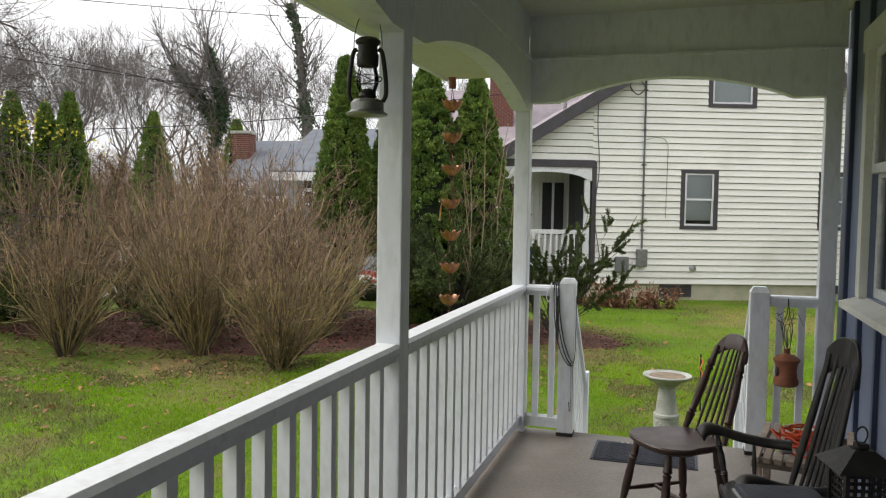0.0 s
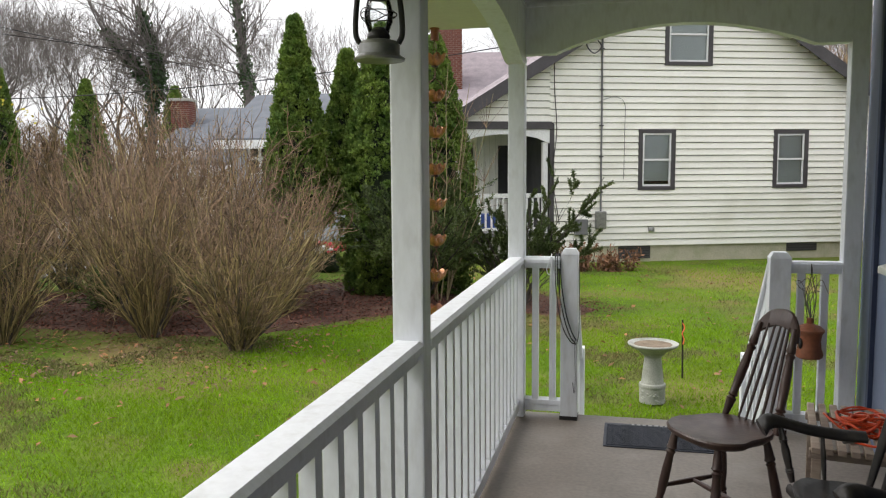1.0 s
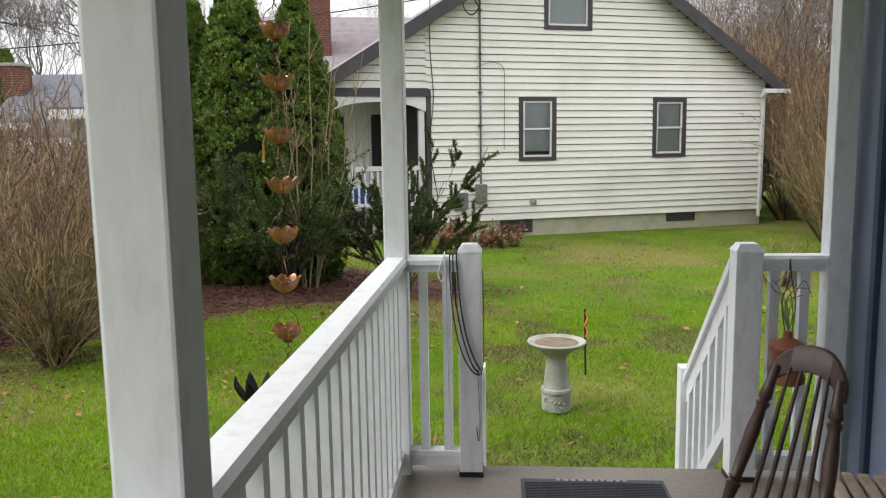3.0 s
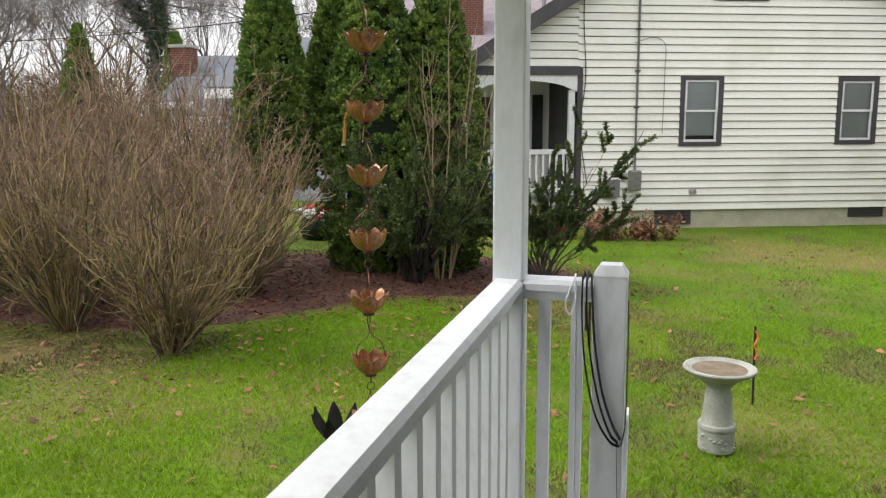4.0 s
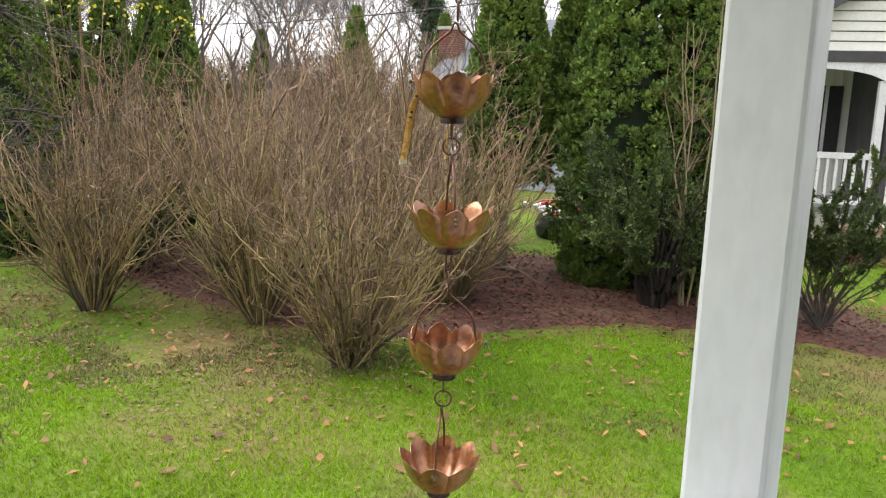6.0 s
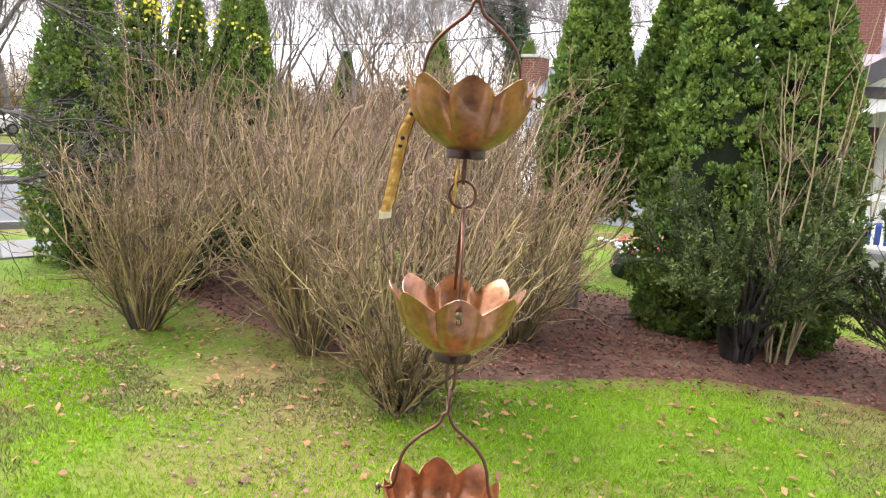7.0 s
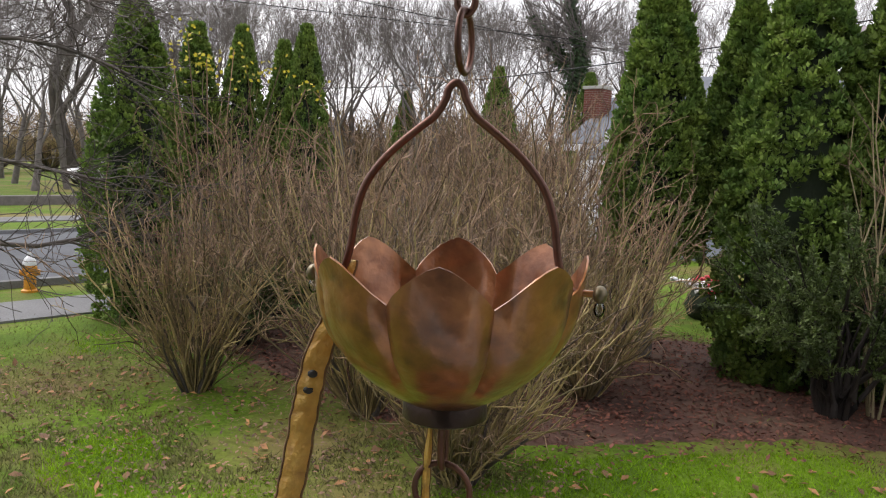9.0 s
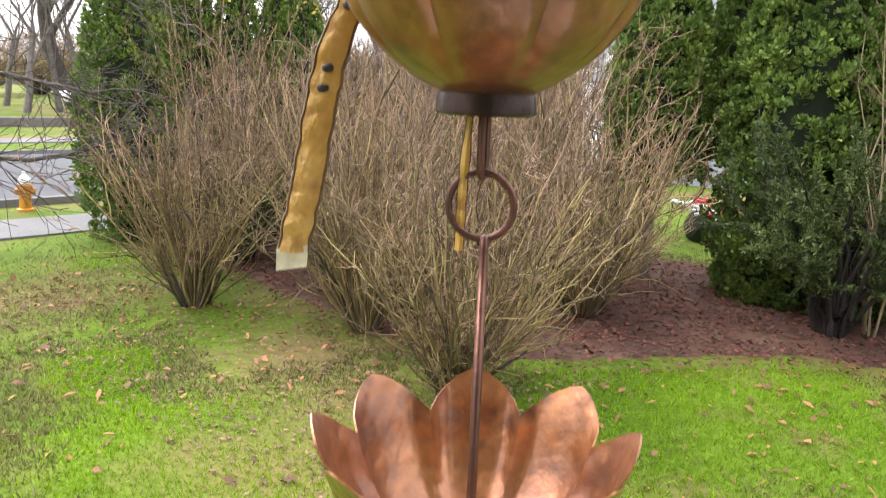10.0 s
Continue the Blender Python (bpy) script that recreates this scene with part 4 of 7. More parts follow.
# ---- hanging clay pot ----
def hanging_pot(x, y, z):
    p = empty("hanging_clay_pot", (x, y, z), 0, "terracotta hanging pot with a side hole and dry stems", "pot")
    smooth(part("body", lathe([(0.0, 0.0), (0.052, 0.0), (0.060, 0.006), (0.062, 0.02), (0.054, 0.04), (0.050, 0.075), (0.056, 0.105), (0.066, 0.115), (0.066, 0.122), (0.05, 0.135), (0.022, 0.146), (0.016, 0.150), (0.016, 0.172), (0.0, 0.172)], 28), TERRA, p), 35)
    # Black ball paints the dark inside of the side hole.
    smooth(part("hole", ball((-0.045, -0.022, 0.065), 0.02, None, 2, (0.5, 0.9, 1.3)), BLACKW, p, "black ball for the dark inside of a side hole"), 60)
    for dx in (-0.012, 0.012):
        pts = [(dx, 0, 0.165), (dx * 2, 0.01, 0.26), (dx * 0.5, 0.0, 0.33), (0, 0.015, 0.40)]
        smooth(part("hanger", tube(spline(pts, 5), 0.002, 6), IRON, p), 60)
    rnd = random.Random(9)
    for k in range(9):
        a = rnd.uniform(0, 6.28)
        pts = [(0, 0, 0.168), (0.02 * math.cos(a), 0.02 * math.sin(a), 0.22 + rnd.uniform(0, 0.05)), (0.05 * math.cos(a + 1), 0.04 * math.sin(a + 1), 0.28 + rnd.uniform(0, 0.08)), (0.075 * math.cos(a + 1.6), 0.05 * math.sin(a + 1.6), 0.27 + rnd.uniform(0, 0.06))]
        smooth(part("stem", tube(spline(pts, 4), 0.0016, 5), BARK, p), 60)
    return p


pot = hanging_pot(1.49, 4.86, 0.425)
pot.scale = (1.08, 1.08, 1.22)


# ---- leashes on the newel ----
def strap(points, w, label, material=BLACK):
    ob = smooth(part("dog_leash", tube(spline(points, 6), w, 6, None, 0.22), material), 60)
    return tagged(ob, label, "leash", "leashes on the newel")


strap([(0.190, 5.0, 0.70), (0.187, 4.995, 0.92), (0.186, 4.945, 0.928), (0.186, 4.893, 0.92), (0.190, 4.885, 0.82), (0.203, 4.882, 0.70), (0.230, 4.880, 0.57), (0.262, 4.880, 0.48), (0.287, 4.882, 0.45)], 0.007, "black nylon dog leash looped over the rail")
strap([(0.178, 5.0, 0.75), (0.175, 4.995, 0.92), (0.174, 4.945, 0.928), (0.174, 4.892, 0.92), (0.176, 4.886, 0.80), (0.190, 4.884, 0.66), (0.220, 4.882, 0.53), (0.262, 4.880, 0.455), (0.292, 4.883, 0.44)], 0.006, "thin black dog leash looped over the rail")
strap([(0.200, 4.90, 0.945), (0.202, 4.888, 0.90), (0.212, 4.884, 0.76), (0.236, 4.882, 0.61), (0.268, 4.881, 0.51), (0.294, 4.884, 0.46)], 0.008, "grey webbing dog leash against the newel", RUBBER)
strap([(0.303, 4.95, 0.86), (0.306, 4.93, 0.78), (0.307, 4.91, 0.62), (0.306, 4.90, 0.50), (0.296, 4.885, 0.44)], 0.007, "black leash hanging down the newel's side")
strap([(0.282, 4.888, 0.46), (0.286, 4.884, 0.36), (0.290, 4.884, 0.24), (0.284, 4.884, 0.16), (0.276, 4.886, 0.22)], 0.003, "thin grey cord end hanging below the leashes", RUBBER)
tie = smooth(part("tie_cord", tube(spline([(0.150, 4.94, 0.936), (0.150, 4.893, 0.925), (0.128, 4.888, 0.86), (0.140, 4.886, 0.825), (0.155, 4.888, 0.86), (0.156, 4.893, 0.925), (0.158, 4.888, 0.80), (0.162, 4.888, 0.4), (0.164, 4.89, 0.12)], 6), 0.003, 6), WHITE), 60)
tagged(tie, "white cord looped over the short rail", "cord")


# ---- door mat ----
def door_mat():
    m = empty("door_mat", (0, 0, 0), 0, "blue-grey ribbed rubber door mat on the porch floor", "door mat")
    part("backing", box(0.455, 1.03, 4.50, 4.88, 0.0, 0.006, 0.002), RUBBER, m)
    me = None
    for k in range(23):
        y = 4.515 + 0.0145 * k
        if me is None:
            ob = part("rib", prism([(-0.004, 0.006), (-0.0025, 0.012), (0.0025, 0.012), (0.004, 0.006)], "x", 0.47, 1.015), RUBBER, m)
            me = ob.data
        else:
            ob = new("rib", me)
            ob.parent = m
        ob.location.y = y
    bm = bmesh.new()
    rnd = random.Random(3)
    x = 0.60
    for k in range(10):
        w = rnd.uniform(0.012, 0.026)
        box(x, x + w, 4.856, 4.872, 0.006, 0.009, 0, bm)
        x += w + 0.012
    part("raised_mark", bm, STEEL, m, "worn illegible raised marks")
    return m


door_mat()


# ---- things beside the rocking chair ----
def side_stand():
    s = empty("side_stand", (1.42, 2.46, 0), 0, "small black metal stand beside the rocking chair", "stand")
    part("top", box(-0.15, 0.15, -0.13, 0.13, 0.55, 0.57, 0.004), IRON, s)
    for sx in (-1, 1):
        for sy in (-1, 1):
            part("leg", box(sx * 0.13 - 0.009, sx * 0.13 + 0.009, sy * 0.11 - 0.009, sy * 0.11 + 0.009, 0, 0.55, 0.002), IRON, s)


side_stand()


def garden_lantern(x, y, z):
    g = empty("metal_lantern", (x, y, z), 12, "black metal candle lantern with a pierced body", "lantern")
    part("base", box(-0.075, 0.075, -0.075, 0.075, 0, 0.018, 0.003), IRON, g)
    for sx in (-1, 1):
        for sy in (-1, 1):
            part("corner_bar", box(sx * 0.062 - 0.006, sx * 0.062 + 0.006, sy * 0.062 - 0.006, sy * 0.062 + 0.006, 0.018, 0.15), IRON, g)
    for k in range(4):
        bm = bmesh.new()
        for i in range(6):
            a = -0.056 + 0.0224 * i
            box(a - 0.003, a + 0.003, -0.060, -0.057, 0.018, 0.15, 0, bm)
        for i in range(6):
            zz = 0.028 + 0.022 * i
            box(-0.056, 0.056, -0.0605, -0.0565, zz - 0.003, zz + 0.003, 0, bm)
        bmesh.ops.rotate(bm, verts=bm.verts, cent=(0, 0, 0), matrix=Matrix.Rotation(k * math.pi / 2, 3, "Z"))
        part("lattice", bm, IRON, g)
    bm = bmesh.new()
    lo = [bm.verts.new(v) for v in ((-0.1, -0.1, 0.15), (0.1, -0.1, 0.15), (0.1, 0.1, 0.15), (-0.1, 0.1, 0.15))]
    hi = [bm.verts.new(v) for v in ((-0.03, -0.03, 0.205), (0.03, -0.03, 0.205), (0.03, 0.03, 0.205), (-0.03, 0.03, 0.205))]
    bm.faces.new(lo[::-1])
    bm.faces.new(hi)
    for i in range(4):
        bm.faces.new((lo[i], lo[(i + 1) % 4], hi[(i + 1) % 4], hi[i]))
    part("lid", bm, IRON, g)
    part("cap", box(-0.018, 0.018, -0.018, 0.018, 0.205, 0.222, 0.004), IRON, g)
    smooth(part("handle", tube(ring_points((0, 0, 0.245), 0.026, 0.5, 18), 0.0028, 6, None, 1, True), IRON, g), 60)
    return g


garden_lantern(1.405, 2.47, 0.57).scale = (0.9, 0.9, 0.9)
bin_unit = empty("storage_bin", (1.215, 2.42, 0), 12, "black plastic bin with a scuffed glossy lid", "bin")
part("body", prism([(-0.085, 0.0), (0.085, 0.0), (0.10, 0.575), (-0.10, 0.575)], "y", -0.10, 0.10), BLACKW, bin_unit)
part("lid", box(-0.11, 0.11, -0.11, 0.11, 0.575, 0.61, 0.01), RUBBER, bin_unit)
part("rim", tube([(-0.111, -0.105, 0.59), (-0.111, 0.105, 0.59)], 0.006, 6), STEEL, bin_unit)


# ---- bird bath, stake, metal flower ----
bath = empty("bird_bath", (0.805, 7.765, -0.65), 0, "weathered grey cast-stone bird bath on the lawn", "bird bath")
smooth(part("pedestal", lathe([(0.0, -0.04), (0.112, -0.04), (0.114, 0.095), (0.118, 0.100), (0.120, 0.118), (0.116, 0.132), (0.102, 0.138), (0.098, 0.15), (0.090, 0.235), (0.080, 0.325), (0.074, 0.365), (0.078, 0.38), (0.088, 0.39), (0.088, 0.40), (0.0, 0.40)], 36), STONE, bath), 35)
smooth(part("basin", lathe([(r, z + 0.045) for r, z in ((0.0, 0.352), (0.095, 0.352), (0.11, 0.366), (0.125, 0.385), (0.165, 0.405), (0.205, 0.428), (0.222, 0.440), (0.226, 0.450), (0.222, 0.458), (0.205, 0.459), (0.196, 0.452), (0.15, 0.436), (0.08, 0.428), (0.0, 0.426))], 40), STONE, bath), 35)
part("silt", lathe([(0.0, 0.474), (0.08, 0.476), (0.145, 0.483), (0.168, 0.4905), (0.0, 0.4855)], 32), DEBRIS, bath, "brown leaf silt and shallow water")
bm = bmesh.new()
rnd = random.Random(12)
for k in range(26):
    a, z = rnd.uniform(3.6, 6.2), rnd.uniform(-0.02, 0.07)
    ball((0.112 * math.cos(a), 0.112 * math.sin(a), z), rnd.uniform(0.006, 0.016), bm, 1, (1, 1, 0.7))
tagged(part("relief", bm, STONE, bath, "worn leaf relief round the base"), kind="stuff")
stake = empty("survey_stake", (1.13, 8.71, -0.60), 0, "thin dark stake with orange tape on the lawn", "stake")
part("rod", tube([(0, 0, -0.1), (-0.01, 0, 0.50)], 0.009, 8), BLACKW, stake)
part("tape", tube(spline([(-0.01, -0.012, 0.47), (0.010, -0.012, 0.42), (-0.012, -0.016, 0.36), (0.008, -0.012, 0.30), (-0.004, -0.012, 0.25)], 5), 0.010, 6, None, 0.4), TAPE, stake, "fluttering orange tape")


def metal_flower(x, y, z):
    f = empty("metal_garden_flower", (x, y, GZ), 0, "dark metal garden flower with pointed petals on a rod", "garden ornament")
    smooth(part("rod", tube([(0, 0, -0.1), (0, 0, z - GZ - 0.05)], 0.006, 8), IRON, f), 60)
    for k in range(7):
        a = 2 * math.pi * k / 7 + 0.3
        bm = bmesh.new()
        rows = []
        for i in range(8):
            s = i / 7
            w = 0.036 * math.sin(math.pi * min(1, s * 0.93 + 0.05)) ** 0.8 * (1 - 0.25 * s)
            r, h = 0.015 + 0.085 * math.sin(s * 1.3), 0.115 * s ** 1.25 + 0.02 * s
            c = Vector((r * math.cos(a), r * math.sin(a), z - GZ - 0.06 + h))
            t = Vector((-math.sin(a), math.cos(a), 0))
            o = Vector((math.cos(a), math.sin(a), 0)) * 0.008
            rows.append([bm.verts.new(v) for v in (c - t * w + o, c - Vector((0, 0, 0.0)), c + t * w + o)])
        for p, q in zip(rows, rows[1:]):
            bm.faces.new((p[0], p[1], q[1], q[0]))
            bm.faces.new((p[1], p[2], q[2], q[1]))
        bmesh.ops.solidify(bm, geom=list(bm.faces), thickness=0.002)
        smooth(part("petal", bm, IRON, f), 50)
    return f


metal_flower(-0.81, 5.40, 0.19)

# ---- neighbouring cream house ----
HX, HY, HA = 1.1, 19.4, 21
UL, UR, APU, APZ = -2.42, 6.0, 0.95, 6.0
house = empty("cream_house", (HX, HY, 0), HA, "cream clapboard house with charcoal trim and gable roof", "house")
HB = GZ - 0.45


def roof_z(u):
    return APZ - 0.62 * (APU - u) if u < APU else APZ - 0.65 * (u - APU)


OPEN = [(-0.34, 0.55, 0.95, 2.335), (2.96, 3.84, 0.97, 2.32), (0.25, 1.40, 3.77, 5.17)]
# Solid near-black core paints the unlit indoors and backs the clapboard slots.
core = prism([(UL + 0.02, HB), (UR - 0.02, HB), (UR - 0.02, roof_z(UR) - 0.1), (APU, APZ - 0.1), (UL + 0.02, roof_z(UL) - 0.1)], "y", 0.12, 8.0)
part("wall_core", core, DARK, house, "near-black core painting the darkness indoors")
part("foundation", box(UL, UR, 0.03, 0.30, HB, -0.30), FOUND, house, "mossy concrete foundation")
for u0 in (-0.77, 3.40):
    v = part("basement_vent", box(u0, u0 + 0.77, 0.012, 0.05, -0.63 + (0.1 if u0 > 0 else 0), -0.30), TRIMD, house, "dark basement window")
    for k in range(4):
        part("vent_slat", box(u0 + 0.03, u0 + 0.74, 0.004, 0.014, -0.58 + 0.06 * k + (0.06 if u0 > 0 else 0), -0.565 + 0.06 * k + (0.06 if u0 > 0 else 0)), DARK, v)


def window_unit(u0, u1, z0, z1, rz, parent):
    """A double-hung window with a broad charcoal surround."""
    w = part("window", box(u0, u0 + 0.10, -0.035, 0.05, z0, z1, 0.004), TRIMD, parent, "white double-hung window in a charcoal surround")
    part("surround", box(u1 - 0.10, u1, -0.035, 0.05, z0, z1, 0.004), TRIMD, w)
    part("surround", box(u0 + 0.10, u1 - 0.10, -0.035, 0.05, z1 - 0.09, z1, 0.004), TRIMD, w)
    part("surround", box(u0 + 0.10, u1 - 0.10, -0.045, 0.05, z0, z0 + 0.085, 0.004), TRIMD, w)
    a0, a1, b0, b1 = u0 + 0.10, u1 - 0.10, z0 + 0.085, z1 - 0.09
    mid = (b0 + b1) / 2
    for c0, c1, n in ((b0, mid + 0.02, -0.005), (mid - 0.02, b1, -0.02)):
        part("sash", box(a0, a0 + 0.045, n, n + 0.03, c0, c1), WPAINT, w)
        part("sash", box(a1 - 0.045, a1, n, n + 0.03, c0, c1), WPAINT, w)
        part("sash", box(a0 + 0.045, a1 - 0.045, n, n + 0.03, c0, c0 + 0.045), WPAINT, w)
        part("sash", box(a0 + 0.045, a1 - 0.045, n, n + 0.03, c1 - 0.04, c1), WPAINT, w)
        p = part("pane", box(a0 + 0.045, a1 - 0.045, n + 0.012, n + 0.016, c0 + 0.045, c1 - 0.04), GLASS, w)
        p.visible_shadow = False
    bm = bmesh.new()
    k = b1 - 0.03
    low = b0 + (0.06 if rz else 0.14)
    while k > low:
        prism([(0.040, k), (0.060, k - 0.022), (0.061, k - 0.020), (0.041, k + 0.002)], "x", a0 + 0.03, a1 - 0.03, bm)
        k -= 0.023
    part("blind", bm, BLIND, w, "half-lowered pale blind")


for k, (u0, u1, z0, z1) in enumerate(OPEN):
    window_unit(u0, u1, z0, z1, k > 0, house)

# clapboards, cut round the windows; slots onto the dark core draw their shadow lines
z = -0.33
while z < APZ - 0.15:
    zt = z + 0.148
    zm = z + 0.06
    lo = UL if zm < roof_z(UL) else APU - (APZ - zm) / 0.62
    hi = UR if zm < roof_z(UR) else APU + (APZ - zm) / 0.65
    if z < 2.45:
        lo = UL + 0.10
    spans = [(lo, hi)]
    for u0, u1, z0, z1 in OPEN:
        if z >= z0 - 0.06 and zt <= z1 + 0.06:
            spans = [s for a, b in spans for s in ((a, min(b, u0 + 0.04)), (max(a, u1 - 0.04), b)) if s[1] - s[0] > 0.03]
    for a, b in spans:
        part("clapboard", prism([(-0.030, z), (-0.033, z + 0.012), (-0.005, zt - 0.010), (0.02, zt - 0.010), (0.02, z)], "x", a, b), SIDING, house)
    z = zt
part("corner_board", box(UL, UL + 0.10, -0.03, 0.04, 0.1, 2.45, 0.004), TRIMD, house)
part("corner_board", box(UR - 0.09, UR + 0.01, -0.03, 0.04, -0.36, 2.5, 0.004), SIDING, house)
# roof slabs with overhang, rake boards, gutter
EL, ER = -4.6, 6.38
for ua, ub in ((EL, APU), (APU, ER)):
    za, zb = roof_z(ua), roof_z(ub)
    part("roof", prism([(ua, za), (ub, zb), (ub, zb + 0.12), (ua, za + 0.12)], "y", -0.28, 8.4), ROOF, house, "mauve-grey shingled roof slope")
    part("rake_board", prism([(ua, za - 0.17), (ub, zb - 0.17), (ub, zb + 0.145), (ua, za + 0.145)], "y", -0.31, -0.28), TRIMD, house)
    n = 22
    for k in range(n):
        s0, s1 = k / n, (k + 1) / n
        u0, u1 = ua + (ub - ua) * s0, ua + (ub - ua) * s1
        up = 0.008
        if ua < ub and ub == APU:
            prof = [(u0, roof_z(u0) + 0.121), (u1, roof_z(u1) + 0.121), (u1, roof_z(u1) + 0.125), (u0, roof_z(u0) + 0.121 + up)]
        else:
            prof = [(u0, roof_z(u0) + 0.121), (u1, roof_z(u1) + 0.121), (u1, roof_z(u1) + 0.121 + up), (u0, roof_z(u0) + 0.125)]
        part("shingle_course", prism(prof, "y", -0.29, 8.4), ROOF, house)
part("vent_pipe", lathe([(0.0, 0), (0.05, 0), (0.05, 0.42), (0.0, 0.42)], 12, (-2.6, 2.2, roof_z(-2.6) + 0.05)), STEEL, house)
part("gutter", box(5.74, 6.46, -0.34, -0.24, 2.42, 2.52, 0.01), WPAINT, house)
part("gutter", box(6.34, 6.46, -0.24, 8.3, 2.42, 2.52, 0.01), WPAINT, house)
part("downspout", tube(spline([(5.86, -0.28, 2.44), (5.86, -0.10, 2.34), (5.90, -0.06, 2.2), (5.90, -0.06, -0.5)], 4), 0.04, 8), WPAINT, house)
# side porch under the roof's left slope
part("porch_fascia", box(-4.55, -2.38, -0.06, 0.0, 2.33, 2.50, 0.004), TRIMD, house)
part("porch_arch", prism([(-4.50, 2.33), (-4.50, 2.02)] + [(-4.38 + 1.86 * i / 10, 2.05 + 0.17 * math.sin(math.pi * i / 10) ** 0.6) for i in range(11)] + [(-2.43, 2.02), (-2.43, 2.33)], "y", -0.03, 0.03), WPAINT, house)
part("gable_panel", prism([(-4.5, 2.50), (-2.3, 2.50), (-2.3, roof_z(-2.3)), (-4.5, roof_z(-4.5))], "y", 0.0, 0.04), TRIMD, house)
z = 2.50
while z < 3.95:
    u = max(-4.5, APU - (APZ - z - 0.155) / 0.62)
    if u < UL:
        # The slot onto the charcoal panel draws each lap's shadow line.
        part("clapboard", prism([(-0.026, z), (-0.029, z + 0.012), (-0.004, z + 0.140), (-0.002, z + 0.140), (-0.002, z)], "x", u, UL), SIDING, house)
    z += 0.155
for u in (-4.44, -2.52):
    part("porch_post", box(u - 0.06, u + 0.06, 0.0, 0.12, 0.0, 2.05, 0.006), WPAINT, house)
part("porch_floor", box(-4.5, -2.42, -0.02, 4.0, -0.08, 0.0), PAVE, house)
part("porch_skirt", box(-4.5, -2.42, 0.0, 0.1, HB, -0.08), CONC, house)
part("porch_wall", box(-4.4, -2.4, 2.4, 2.5, 0, 2.5), SIDING, house, "cream vertical-board porch wall")
bm = bmesh.new()
for k in range(13):
    box(-4.38 + 0.15 * k, -4.365 + 0.15 * k, 2.385, 2.4, 0, 2.5, 0, bm)
part("wall_groove", bm, SILL, house)
part("porch_ceiling", box(-4.5, -2.4, 0.05, 2.5, 2.36, 2.40), WPAINT, house)
door = part("porch_door", box(-3.95, -3.75, 2.36, 2.39, 0.55, 2.0, 0.004), WOOD, house, "narrow dark sidelight")
part("porch_window", box(-3.1, -2.55, 2.35, 2.395, 0.7, 2.05), DARK, house, "dark porch window")
part("porch_window_bar", box(-2.86, -2.80, 2.33, 2.36, 0.7, 2.05), WPAINT, house)
rail = part("porch_rail", box(-4.38, -2.58, 0.03, 0.09, 0.80, 0.90, 0.004), WPAINT, house, "white porch railing")
part("porch_rail_foot", box(-4.38, -2.58, 0.03, 0.09, 0.06, 0.13, 0.004), WPAINT, rail)
for k in range(13):
    part("porch_baluster", box(-4.30 + 0.135 * k, -4.26 + 0.135 * k, 0.04, 0.08, 0.13, 0.80), WPAINT, rail)
part("wreath", tube(ring_points((-4.1, 2.30, 1.42), 0.17, 0.0, 18), 0.05, 6, None, 1, True), CORE, house, "dark green wreath")
part("porch_lamp", lathe([(0.0, 0), (0.05, 0.02), (0.06, 0.16), (0.03, 0.2), (0.0, 0.24)], 10, (-4.05, 2.2, 1.75)), IRON, house)
cooler = part("blue_storage_tub", box(-3.95, -3.35, 1.2, 1.6, 0.0, 0.38, 0.03), BLUE)
cooler.matrix_basis = pose(HX, HY, 0, 0, 0, HA)
tagged(cooler, "blue plastic storage tub on the neighbour's porch", "tub")
# meter, conduit, cables on the gable wall
part("meter_box", box(-1.36, -1.12, -0.16, -0.02, 0.08, 0.48, 0.02), STEEL, house, "grey electric meter box")
smooth(part("meter_dial", lathe([(0.0, 0), (0.085, 0), (0.085, 0.05), (0.07, 0.09), (0.0, 0.095)], 20), STEEL, house, "round glass meter"), 40)
house.children[-1].matrix_basis = pose(-1.24, -0.16, 0.30, 90, 0, 0)
part("junction_box", box(-1.85, -1.55, -0.14, -0.02, -0.05, 0.30, 0.01), PAVE, house)
smooth(part("conduit", tube([(-1.23, -0.05, 0.48), (-1.23, -0.05, 4.9)], 0.022, 8), PAVE, house), 60)
for zz in (0.9, 1.7, 2.4, 3.2, 4.1):
    part("conduit_clip", box(-1.275, -1.185, -0.075, -0.015, zz, zz + 0.03), TRIMD, house)
smooth(part("wall_cable", tube(spline([(-2.30, -0.04, 4.6), (-2.33, -0.04, 3.4), (-2.27, -0.04, 2.3), (-2.36, -0.05, 1.3), (-2.2, -0.05, 0.2)], 6), 0.010, 6), TRIMD, house), 60)
smooth(part("wall_cable", tube(spline([(-1.3, -0.04, 2.95), (-0.95, -0.05, 3.05), (-0.70, -0.05, 2.92), (-0.68, -0.04, 2.4), (-0.69, -0.04, 1.2)], 6), 0.006, 6), PAVE, house), 60)
smooth(part("cable_loop", tube(spline([(-1.45, -0.1, 4.55), (-1.62, -0.12, 4.2), (-1.45, -0.14, 4.0), (-1.28, -0.12, 4.15), (-1.36, -0.1, 4.3)], 6), 0.014, 6), TRIMD, house), 60)


